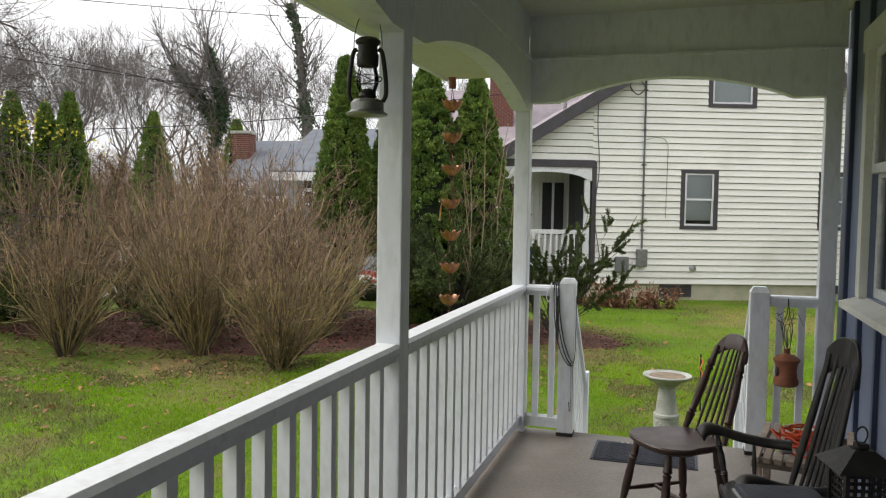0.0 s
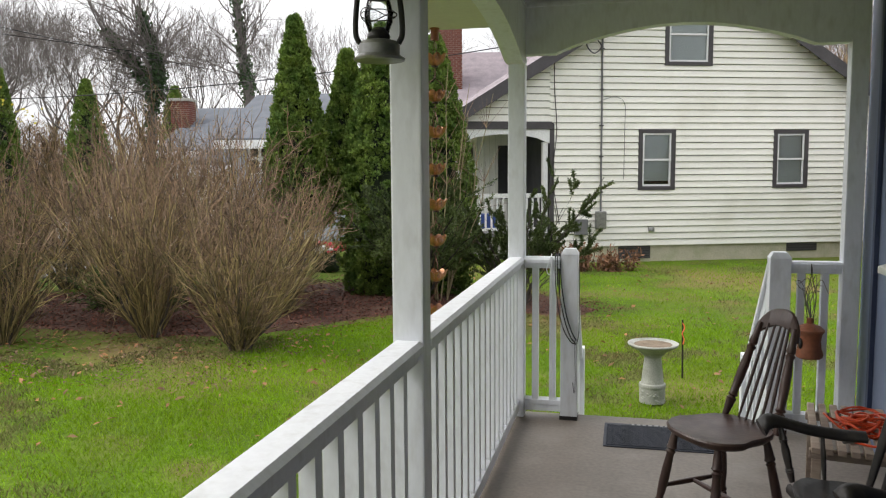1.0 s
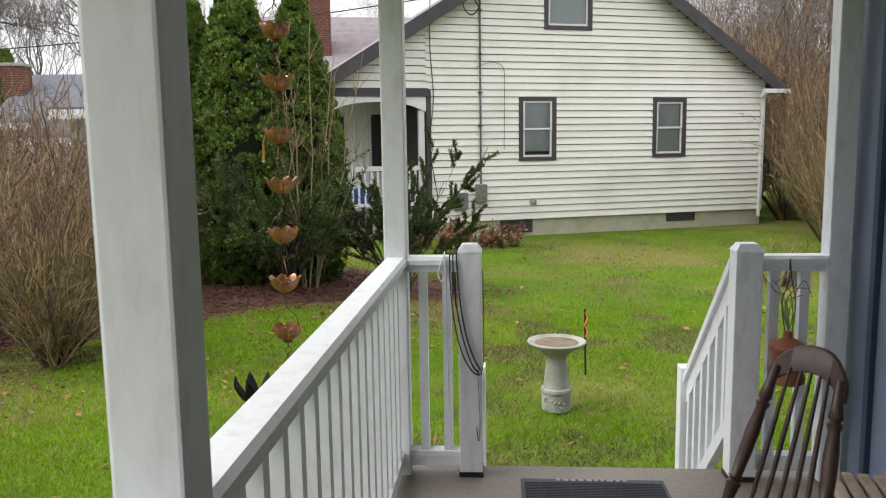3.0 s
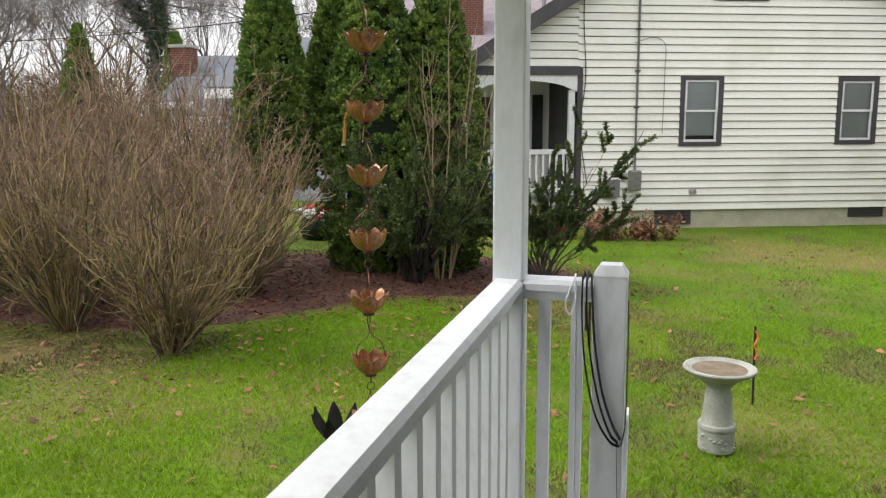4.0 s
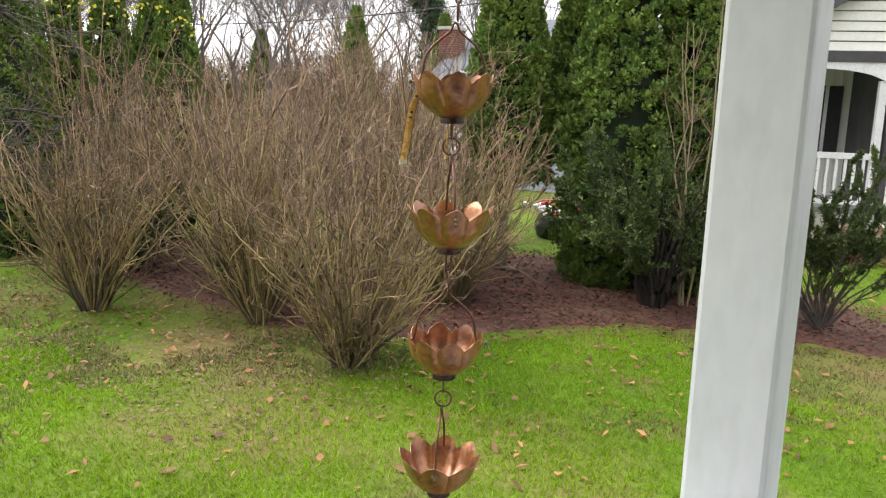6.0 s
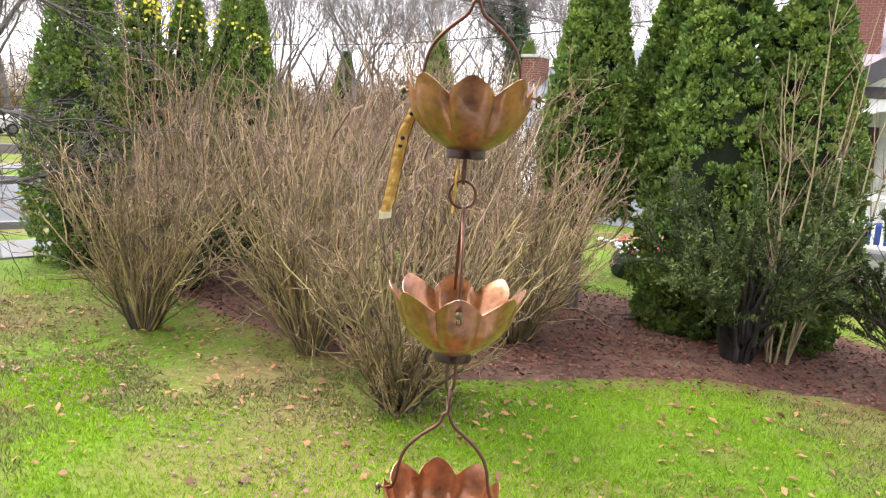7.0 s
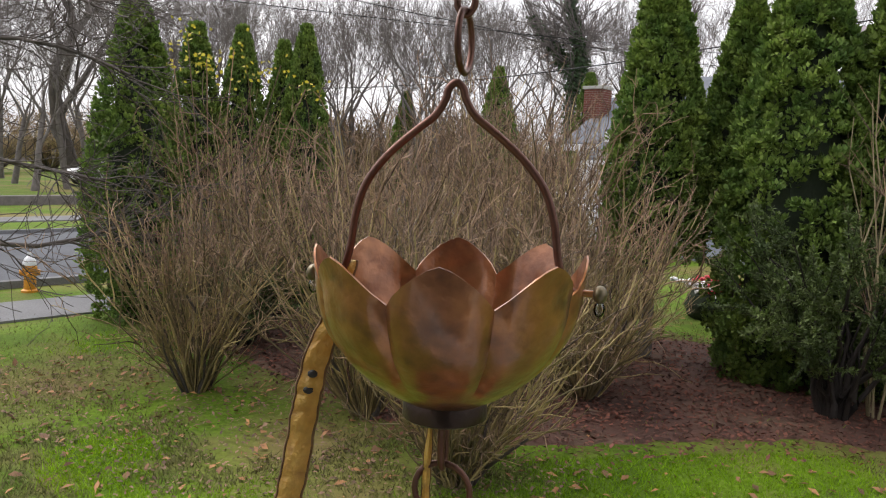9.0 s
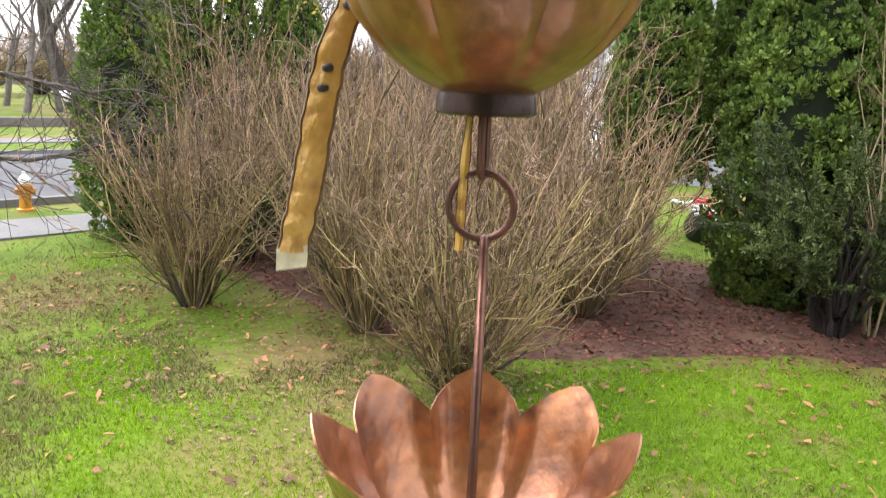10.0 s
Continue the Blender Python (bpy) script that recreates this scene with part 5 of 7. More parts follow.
# ---- far houses ----
def far_house(name, x, y, rz, w, d, eave, ridge, wallm, roofm, label, windows, chimney=None):
    h = empty(name, (x, y, GZ), rz, label, "house")
    part("wall", prism([(0, 0), (d, 0), (d, eave), (d / 2, ridge), (0, eave)], "x", 0, w), wallm, h)
    s = (ridge - eave) / (d / 2)
    part("roof", prism([(-0.4, eave - 0.4 * s), (d / 2, ridge), (d / 2, ridge + 0.15), (-0.4, eave - 0.4 * s + 0.15)], "x", -0.35, w + 0.35), roofm, h)
    part("roof", prism([(d + 0.4, eave - 0.4 * s), (d / 2, ridge), (d / 2, ridge + 0.15), (d + 0.4, eave - 0.4 * s + 0.15)], "x", -0.35, w + 0.35), roofm, h)
    part("eave_board", box(-0.35, w + 0.35, -0.45, -0.40, eave - 0.4 * s - 0.14, eave - 0.4 * s + 0.10), WPAINT, h)
    for u, z, ww, hh in windows:
        f = part("window", box(u, u + ww, -0.05, 0.02, z, z + hh, 0.01), WPAINT, h)
        for a in range(2):
            for b in range(2):
                part("pane", box(u + 0.08 + a * (ww / 2 - 0.02), u + ww / 2 - 0.04 + a * (ww / 2 - 0.02), -0.06, -0.045, z + 0.08 + b * (hh / 2 - 0.02), z + hh / 2 - 0.04 + b * (hh / 2 - 0.02)), DARK, f)
    if chimney:
        cu, cn, cw, cz = chimney
        c = part("chimney", box(cu, cu + cw, cn, cn + cw, 0.5, cz), MORTAR, h, "red brick chimney")
        rows = int((cz - ridge + 3.0) / 0.085)
        bm = bmesh.new()
        for r in range(rows):
            z0 = cz - 0.085 * (r + 1)
            off = 0.11 if r % 2 else 0.0
            k = -1
            while k * 0.22 + off < cw:
                a, b = max(0, k * 0.22 + off) + 0.006, min(cw, k * 0.22 + off + 0.21)
                if b - a > 0.03:
                    box(cu + a, cu + b, cn - 0.012, cn + 0.01, z0 + 0.008, z0 + 0.08, 0, bm)
                    box(cu - 0.012, cu + 0.01, cn + a, cn + b, z0 + 0.008, z0 + 0.08, 0, bm)
                    box(cu + cw - 0.01, cu + cw + 0.012, cn + a, cn + b, z0 + 0.008, z0 + 0.08, 0, bm)
                k += 1
        part("brickwork", bm, BRICK, c, "red bricks")
        part("cap", box(cu - 0.06, cu + cw + 0.06, cn - 0.06, cn + cw + 0.06, cz, cz + 0.12, 0.02), CONC, c)
    return h


far_house("grey_house", -10.5, 21.4, 5, 5.2, 6.0, 2.95, 4.3, GREYWALL, ROOFG, "grey-blue sided house with slate roof behind the shrubs", [(0.5, 1.9, 0.7, 0.9), (1.7, 1.4, 0.9, 1.4) ])
far_house("dark_roof_house", -16.9, 28.5, 8, 6.5, 7.0, 2.9, 4.6, WPAINT, ROOFG, "white house with slate roof and brick chimney", [(1.0, 1.2, 1.0, 1.3), (4.0, 1.2, 1.0, 1.3)], (-0.6, 1.6, 0.75, 4.9))
far_house("brick_chimney_house", -9.0, 32.0, 12, 9.0, 8.0, 4.6, 7.2, SIDING, ROOF, "cream house with tan roof and tall brick chimney", [(1.5, 1.5, 1.0, 1.5)], (2.0, 1.0, 1.0, 9.2))
far_house("white_house", -13.0, 24.2, 4, 4.6, 5.0, 2.3, 3.4, WPAINT, ROOFG, "low white garage with slate roof behind the shrubs", [(0.8, 0.9, 1.0, 1.1), (2.8, 0.9, 1.0, 1.1)])


# ---- hydrant, parked cars, flowers ----
hyd = empty("fire_hydrant", (-12.45, 8.78, RZ), 70, "yellow fire hydrant with a white cap by the kerb", "fire hydrant")
smooth(part("barrel", lathe([(0.0, -0.03), (0.15, -0.03), (0.15, 0.03), (0.105, 0.05), (0.10, 0.36), (0.125, 0.38), (0.125, 0.44), (0.10, 0.46), (0.0, 0.46)], 20), YELLOWP, hyd), 35)
smooth(part("bonnet", lathe([(0.0, 0.46), (0.115, 0.46), (0.115, 0.50), (0.09, 0.57), (0.05, 0.61), (0.03, 0.62), (0.03, 0.67), (0.0, 0.67)], 20), WPAINT, hyd, "white painted bonnet"), 40)
for s in (-1, 1):
    bm = tube([(s * 0.09, 0, 0.33), (s * 0.17, 0, 0.33)], [0.055, 0.05], 12)
    smooth(part("outlet", bm, YELLOWP, hyd), 40)
smooth(part("outlet", tube([(0, -0.09, 0.27), (0, -0.18, 0.27)], [0.07, 0.065], 12), YELLOWP, hyd), 40)

hyd.scale = (0.80, 0.80, 0.84)


def car(x, y, rz, paint, label):
    c = empty("parked_car", (x, y, GZ), rz, label, "car", "parked cars")
    prof = [(-2.2, 0.35), (-2.2, 0.75), (-2.05, 0.88), (-1.2, 0.98), (-0.55, 1.42), (0.75, 1.45), (1.5, 1.0), (2.1, 0.92), (2.2, 0.7), (2.2, 0.35)]
    bm = prism(prof, "y", -0.85, 0.85)
    bmesh.ops.bevel(bm, geom=list(bm.edges), offset=0.06, segments=2, affect="EDGES")
    smooth(part("body", bm, paint, c), 40)
    for s in (-1, 1):
        part("side_window", prism([(-1.0, 1.0), (-0.5, 1.36), (0.7, 1.38), (1.25, 1.02)], "y", s * 0.845, s * 0.862), DARK, c)
        for u in (-1.4, 1.4):
            w = smooth(part("wheel", tube([(u, s * 0.70, 0.32), (u, s * 0.88, 0.32)], 0.32, 20), BLACK, c), 40)
            smooth(part("rim", tube([(u, s * 0.80, 0.32), (u, s * 0.89, 0.32)], 0.2, 16), STEEL, w), 40)
    part("windscreen", prism([(-1.16, 1.0), (-0.60, 1.39), (-0.57, 1.41), (-1.12, 1.02)], "y", -0.72, 0.72), DARK, c)
    for s in (-1, 1):
        part("headlight", box(-2.23, -2.16, s * 0.65 - 0.14, s * 0.65 + 0.14, 0.62, 0.76, 0.02), WPAINT, c)
    return c


car(-11.2, 18.6, 20, WPAINT, "white car parked beyond the shrubs")
car(-46, 24, 90, WPAINT, "white car parked across the road")
car(-46, 31, 90, IRON, "dark car parked across the road")
car(-46, 13, 90, STEEL, "silver car parked across the road")

flowers = empty("flower_pile", (-5.2, 15.1, GZ), 0, "heap of red and white artificial flowers on the ground", "flowers")
rnd = random.Random(8)
stand = bmesh.new()
ball((0, 0, 0.20), 0.32, stand, 2, (1, 0.8, 0.9))
part("greenery", stand, CORE, flowers)
for mm, nm in ((RED, "red_bloom"), (WPAINT, "white_bloom")):
    bm = bmesh.new()
    for k in range(45):
        a, r = rnd.uniform(0, 6.28), rnd.uniform(0.05, 0.42)
        dx = 0.14 if mm is RED else -0.14
        ball((dx + r * math.cos(a) * 0.9, r * math.sin(a) * 0.6, 0.46 + rnd.uniform(-0.08, 0.10) + (0.03 if mm is RED else -0.05)), rnd.uniform(0.035, 0.07), bm, 1, (1, 1, 0.6))
    tagged(part(nm, bm, mm, flowers), kind="stuff")


# ---- overhead cables ----
def cable(p, q, sag, r, label):
    pts = [Vector(p).lerp(Vector(q), i / 24) - Vector((0, 0, sag * 4 * (i / 24) * (1 - i / 24))) for i in range(25)]
    ob = smooth(part("overhead_cable", tube(pts, r, 6), BLACK), 60)
    tagged(ob, label, "cable", "overhead cables")
    return pts


cable((-34, 22, 4.9), (-0.2, 18.85, 4.5), 1.1, 0.012, "black service cable with hanging rain drops")
cable((-30, 5.8, 6.8), (-10, 65, 8.0), 0.5, 0.016, "black overhead cable between distant poles")
cable((-30, 9, 7.6), (-4, 40, 10.2), 0.6, 0.014, "black overhead cable between distant poles")
cable((-20, 8, 6.6), (-19, 60, 8.0), 0.9, 0.016, "black overhead cable along the road")


# ---- plants ----
def crooked(g, p0, d0, length, k, wander, rise):
    """Crooked lines of k points from p0, turning at random as they grow."""
    n = len(p0)
    line = np.zeros((n, k, 3))
    line[:, 0] = p0
    d = d0.copy()
    for i in range(1, k):
        d = d + g.normal(0, wander, (n, 3)) + np.array([0, 0, rise])
        d /= np.linalg.norm(d, axis=1, keepdims=True)
        line[:, i] = line[:, i - 1] + d * (length / (k - 1))[:, None]
    return line


def side_shoots(g, line, n, lo, hi, length, k, splay, wander, rise):
    """Shoots that leave the given lines at random places."""
    m, kk, _ = line.shape
    host = g.integers(0, m, n)
    t = g.uniform(lo, hi, n) * (kk - 1)
    i = np.clip(t.astype(int), 0, kk - 2)
    f = (t - i)[:, None]
    p0 = line[host, i] * (1 - f) + line[host, i + 1] * f
    d = line[host, i + 1] - line[host, i]
    d /= np.linalg.norm(d, axis=1, keepdims=True)
    d = d + g.normal(0, splay, (n, 3))
    d /= np.linalg.norm(d, axis=1, keepdims=True)
    return crooked(g, p0, d, length[0] + (length[1] - length[0]) * g.uniform(0, 1, n), k, wander, rise)


def grow_shrub(seed, stems, height, spread, lean, twigs, r0=0.0095):
    """Lines of a many-stemmed bare shrub: stems that fan out and turn upright, forked shoots, crooked twigs."""
    g = np.random.default_rng(seed)
    k = height / 2.1
    a = g.uniform(0, 2 * np.pi, stems)
    foot = g.uniform(0.1, 1, stems)
    p0 = np.stack((0.10 * np.cos(a) * foot, 0.10 * np.sin(a) * foot, np.zeros(stems)), 1)
    out = g.uniform(0.05, 1.0, stems) ** 0.7
    tilt = 2.2 * spread / height * out
    d0 = np.stack((tilt * np.cos(a) + lean[0] / height, tilt * np.sin(a) + lean[1] / height, np.ones(stems)), 1)
    d0 /= np.linalg.norm(d0, axis=1, keepdims=True)
    main = crooked(g, p0, d0, height * g.uniform(0.60, 1.0, stems) * (1 - 0.16 * out), 11, 0.085, 0.050)
    s = np.linspace(0, 1, 11)
    r_main = r0 * g.uniform(0.6, 1.5, stems)[:, None] * (1 - 0.70 * s)[None, :]
    forks = side_shoots(g, main, stems * 6, 0.18, 0.95, (0.20 * k, 0.60 * k), 7, 0.36, 0.17, 0.06)
    q = np.linspace(0, 1, 7)
    r_fork = 0.0050 * g.uniform(0.6, 1.4, len(forks))[:, None] * (1 - 0.55 * q)[None, :]
    n2 = int(stems * twigs * 0.85)
    fine = side_shoots(g, forks, n2, 0.1, 1.0, (0.05 * k, 0.17 * k), 4, 0.62, 0.28, 0.08)
    w = np.linspace(0, 1, 4)
    r_fine = 0.0035 * g.uniform(0.6, 1.3, n2)[:, None] * (1 - 0.5 * w)[None, :]
    tips = side_shoots(g, fine, int(n2 * 0.4), 0.2, 1.0, (0.04 * k, 0.12 * k), 3, 0.75, 0.25, 0.06)
    u = np.linspace(0, 1, 3)
    r_tip = 0.0027 * (1 - 0.5 * u)[None, :] * np.ones((len(tips), 1))
    return (main, r_main), (forks, r_fork), (fine, r_fine), (tips, r_tip)


def shrub(x, y, seed, stems, height, spread, lean, twigs, label, old=10, rz=0):
    sh = empty("bare_shrub", (x, y, ground_height(x, y) - 0.02), rz, label, "shrub", "bare shrubs")
    st, fk, tw, t3 = grow_shrub(seed, stems, height, spread, lean, twigs)
    low = fk[0][:, 0, 2] < 0.45 * height
    v, f = rods(*st, 5)
    v2, f2 = rods(fk[0][low], fk[1][low], 4)
    v, f = np.concatenate((v, v2)), np.concatenate((f, f2 + len(v)))
    tagged(from_arrays("stem_mass", v, f, STEM, sh, "olive-brown upright stems"), kind="stuff")
    v, f = rods(*tw, 3)
    for more in (rods(*t3, 3), rods(fk[0][~low], fk[1][~low], 3)):
        v, f = np.concatenate((v, more[0])), np.concatenate((f, more[1] + len(v)))
    tagged(from_arrays("twig_mass", v, f, TWIG, sh, "dense fine brown twigs"), kind="stuff")
    # Old wood, coloured dark to also put shade in the shrub's middle.
    g = np.random.default_rng(seed + 50)
    a = g.uniform(0, 2 * np.pi, old)
    p0 = np.stack((0.09 * np.cos(a), 0.09 * np.sin(a), np.full(old, -0.03)), 1)
    d0 = np.stack((0.35 * np.cos(a), 0.35 * np.sin(a), np.ones(old)), 1)
    d0 /= np.linalg.norm(d0, axis=1, keepdims=True)
    wood = crooked(g, p0, d0, height * g.uniform(0.18, 0.5, old), 6, 0.12, 0.03)
    v, f = rods(wood, 0.021 * g.uniform(0.6, 1.3, old)[:, None] * (1 - 0.6 * np.linspace(0, 1, 6))[None], 6)
    tagged(from_arrays("old_wood", v, f, BARKD, sh, "old wood at the foot, darkened to shade the shrub's middle"), kind="stuff")
    return sh


LBL = "leafless many-stemmed brown shrub at the lawn's edge"
shrub(-6.47, 8.16, 1, 84, 2.15, 0.8, (0, 0), 26, LBL)
s2 = shrub(-5.0, 8.83, 2, 100, 2.5, 0.95, (-0.1, 0.1), 28, "tall leafless olive-stemmed shrub at the lawn's edge")
s3 = shrub(-3.64, 8.47, 3, 88, 2.05, 0.85, (0.0, 0.2), 28, "leafless shrub with olive stems and reddish twigs")
shrub(-3.60, 8.40, 33, 44, 0.75, 0.34, (0, 0), 16, "low tangle of short reddish-brown twigs at a shrub's foot", 3)
s4 = shrub(-4.15, 10.6, 4, 120, 2.35, 1.15, (0.0, 0.1), 28, "broad leafless arching shrub over the mulch")
s5 = shrub(-6.6, 10.4, 5, 74, 2.85, 1.1, (0, 0), 28, "tall leafless reddish-brown shrub behind the others")
for x, y, rz, k, src in ((-8.0, 9.6, 40, 1.05, s5), (-5.4, 11.2, 130, 1.12, s5), (-8.0, 13.6, 20, 1.35, s5), (-6.0, 13.4, 75, 1.2, s5), (-8.8, 12.2, 300, 1.0, s5), (-6.9, 12.6, 250, 1.05, s5)):
    c = copy_thing(src, pose(x, y, ground_height(x, y) - 0.02, 0, 0, rz))
    c.scale = (k, k, k)


def sprays(seed, n, height, radius, size, power=0.75, clear=0.0):
    """Small flat leaf sprays gathered in upward puffs over a tapering column of foliage."""
    g = np.random.default_rng(seed)
    m = int(620 * height * radius)
    zc = g.uniform(clear, 1.0, m) ** 0.95
    ac = g.uniform(0, 2 * np.pi, m)
    prof = np.minimum(1.0, (1.03 - zc) * 1.75) ** power * (0.80 + 0.2 * np.minimum(1, zc * 6))
    rc = radius * prof * g.uniform(0.76, 1.04, m)
    out = np.stack((np.cos(ac), np.sin(ac), np.zeros(m)), 1)
    ctr = out * rc[:, None] + np.array([0, 0, height]) * zc[:, None]
    puff = g.uniform(0.05, 0.10, m) * (0.55 + 0.45 * prof)
    k = g.integers(0, m, n)
    d = g.normal(0, 1, (n, 3))
    d /= np.linalg.norm(d, axis=1, keepdims=True)
    d = d * np.array([1, 1, 0.85]) + out[k] * 0.35 + np.array([0, 0, 0.30])
    d /= np.linalg.norm(d, axis=1, keepdims=True)
    c = ctr[k] + d * (puff[k] * g.uniform(0.55, 1.05, n))[:, None]
    up = d + np.array([0, 0, 0.55]) + g.normal(0, 0.30, (n, 3))
    up /= np.linalg.norm(up, axis=1, keepdims=True)
    side = np.cross(up, d + g.normal(0, 0.6, (n, 3)))
    side /= np.linalg.norm(side, axis=1, keepdims=True) + 1e-9
    s = size * g.uniform(0.5, 1.2, n)[:, None]
    nr = np.cross(side, up)
    p = np.stack((c - up * s * 0.5, c + side * s * 0.34 + nr * s * 0.08, c + up * s * 0.62 - nr * s * 0.10, c - side * s * 0.34 + nr * s * 0.08), axis=1)
    return p.reshape(-1, 3), np.arange(n * 4).reshape(n, 4)


def arborvitae(x, y, height, radius, seed, n, label, size=0.054, clear=0.0):
    t = empty("arborvitae", (x, y, ground_height(x, y) - 0.03), 0, label, "tree", "arborvitae trees")
    part("trunk", tube([(0, 0, -0.05), (0.01, 0, height * 0.4), (0, 0.01, height * 0.8)], [radius * 0.16, radius * 0.11, 0.01], 8), BARK, t)
    # Near-black solid core stands in for the shade behind the outer sprays.
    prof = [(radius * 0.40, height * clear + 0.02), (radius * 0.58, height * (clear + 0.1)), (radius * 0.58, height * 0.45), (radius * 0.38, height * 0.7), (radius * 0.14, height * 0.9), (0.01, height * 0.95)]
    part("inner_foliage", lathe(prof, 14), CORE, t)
    v, f = sprays(seed, int(n * 2.6), height, radius, size, 0.75, clear)
    tagged(from_arrays("crown", v, f, ARBOR, t, "dense scale-leaf sprays"), kind="stuff")
    return t


ALBL = "tall dense green arborvitae with a pointed top"
arborvitae(-4.56, 12.35, 4.40, 0.50, 1, 18000, ALBL, clear=0.24)
arborvitae(-3.95, 13.0, 3.95, 0.50, 2, 14000, "green arborvitae partly hidden between two others", clear=0.32)
arborvitae(-3.25, 12.75, 4.30, 0.72, 3, 26000, ALBL)
arborvitae(-2.50, 13.1, 4.15, 0.64, 4, 20000, ALBL)
small = "small dark green arborvitae in a row by the sidewalk"
b1 = arborvitae(-9.75, 9.15, 3.95, 0.62, 6, 12000, small)
arborvitae(-9.97, 10.05, 3.75, 0.46, 7, 8000, small)
for x, y, k in ((-9.75, 10.6, 0.965), (-9.6, 11.15, 0.93), (-9.1, 11.15, 0.97)):
    c = copy_thing(b1, pose(x, y, ground_height(x, y), 0, 0, x * 900))
    c.scale = (k * 0.72, k * 0.72, k * 0.98)
for x, y, k in ((-19.7, 27.4, 1.40), (-17.8, 30.5, 1.40), (-27.5, 30.0, 1.3)):
    c = copy_thing(b1, pose(x, y, GZ, 0, 0, x * 70))
    c.scale = (k * 0.95, k * 0.95, k)
    tagged(c, "dark conifer standing far behind the shrubs")


def yew(x, y, seed, height, spread, stems, needles, label, lean=(0, 0), size=0.05):
    """An overgrown yew: dark leaning limbs with needle sprays along their outer halves."""
    g = np.random.default_rng(seed)
    t = empty("yew_bush", (x, y, ground_height(x, y) - 0.02), 0, label, "shrub", "yew bushes")
    a = g.uniform(0, 2 * np.pi, stems)
    out = spread * g.uniform(0.35, 1.0, stems)
    hg = height * g.uniform(0.45, 1.0, stems)
    s = np.linspace(0, 1, 8)
    line = np.zeros((stems, 8, 3))
    line[..., 0] = (0.05 * np.cos(a) + g.normal(0, 0.03, stems))[:, None] + (out * np.cos(a) + lean[0])[:, None] * s ** 1.5
    line[..., 1] = (0.05 * np.sin(a))[:, None] + (out * np.sin(a) + lean[1])[:, None] * s ** 1.5
    line[..., 2] = hg[:, None] * s ** 0.9
    line[:, 1:] += g.normal(0, 0.03, (stems, 7, 3))
    rr = 0.030 * g.uniform(0.5, 1.3, stems)[:, None] * (1 - 0.85 * s[None, :])
    v, f = rods(line, rr, 6)
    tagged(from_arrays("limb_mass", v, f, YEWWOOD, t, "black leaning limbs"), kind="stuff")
    n2 = stems * 14
    h = g.integers(0, stems, n2)
    q = g.uniform(0.44, 1.0, n2)
    k = np.clip((q * 7).astype(int), 0, 6)
    fr = (q * 7 - k)[:, None]
    p0 = line[h, k] * (1 - fr) + line[h, k + 1] * fr
    d = line[h, k + 1] - line[h, k]
    d = d / np.linalg.norm(d, axis=1, keepdims=True) + g.normal(0, 0.45, (n2, 3)) + np.array([0, 0, 0.15])
    d /= np.linalg.norm(d, axis=1, keepdims=True)
    ln = g.uniform(0.15, 0.48, n2)[:, None]
    w = np.linspace(0, 1, 4)
    tw = p0[:, None] + d[:, None] * ln[:, None] * w[None, :, None] - np.array([0, 0, 0.05]) * (w ** 2)[None, :, None]
    v, f = rods(tw, 0.004 * (1 - 0.5 * w)[None, :] * np.ones((n2, 1)), 3)
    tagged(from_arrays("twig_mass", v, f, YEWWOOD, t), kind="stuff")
    per = max(1, needles // n2)
    hh = np.repeat(np.arange(n2), per)
    m = len(hh)
    u = g.uniform(0.05, 1.05, m)[:, None]
    c = p0[hh] + d[hh] * ln[hh] * u
    dirn = d[hh] * 0.7 + g.normal(0, 0.6, (m, 3))
    dirn /= np.linalg.norm(dirn, axis=1, keepdims=True)
    sd = np.cross(dirn, g.normal(0, 1, (m, 3)))
    sd /= np.linalg.norm(sd, axis=1, keepdims=True)
    sz = size * g.uniform(0.6, 1.3, m)[:, None]
    p = np.stack((c, c + dirn * sz * 0.5 + sd * sz * 0.14, c + dirn * sz, c + dirn * sz * 0.5 - sd * sz * 0.14), axis=1)
    tagged(from_arrays("foliage", p.reshape(-1, 3), np.arange(m * 4).reshape(m, 4), YEW, t, "dark green needle sprays"), kind="stuff")
    return t


yew(-2.45, 11.85, 3, 1.7, 1.05, 30, 38000, "dark overgrown yew with a bare black foot in the mulch")


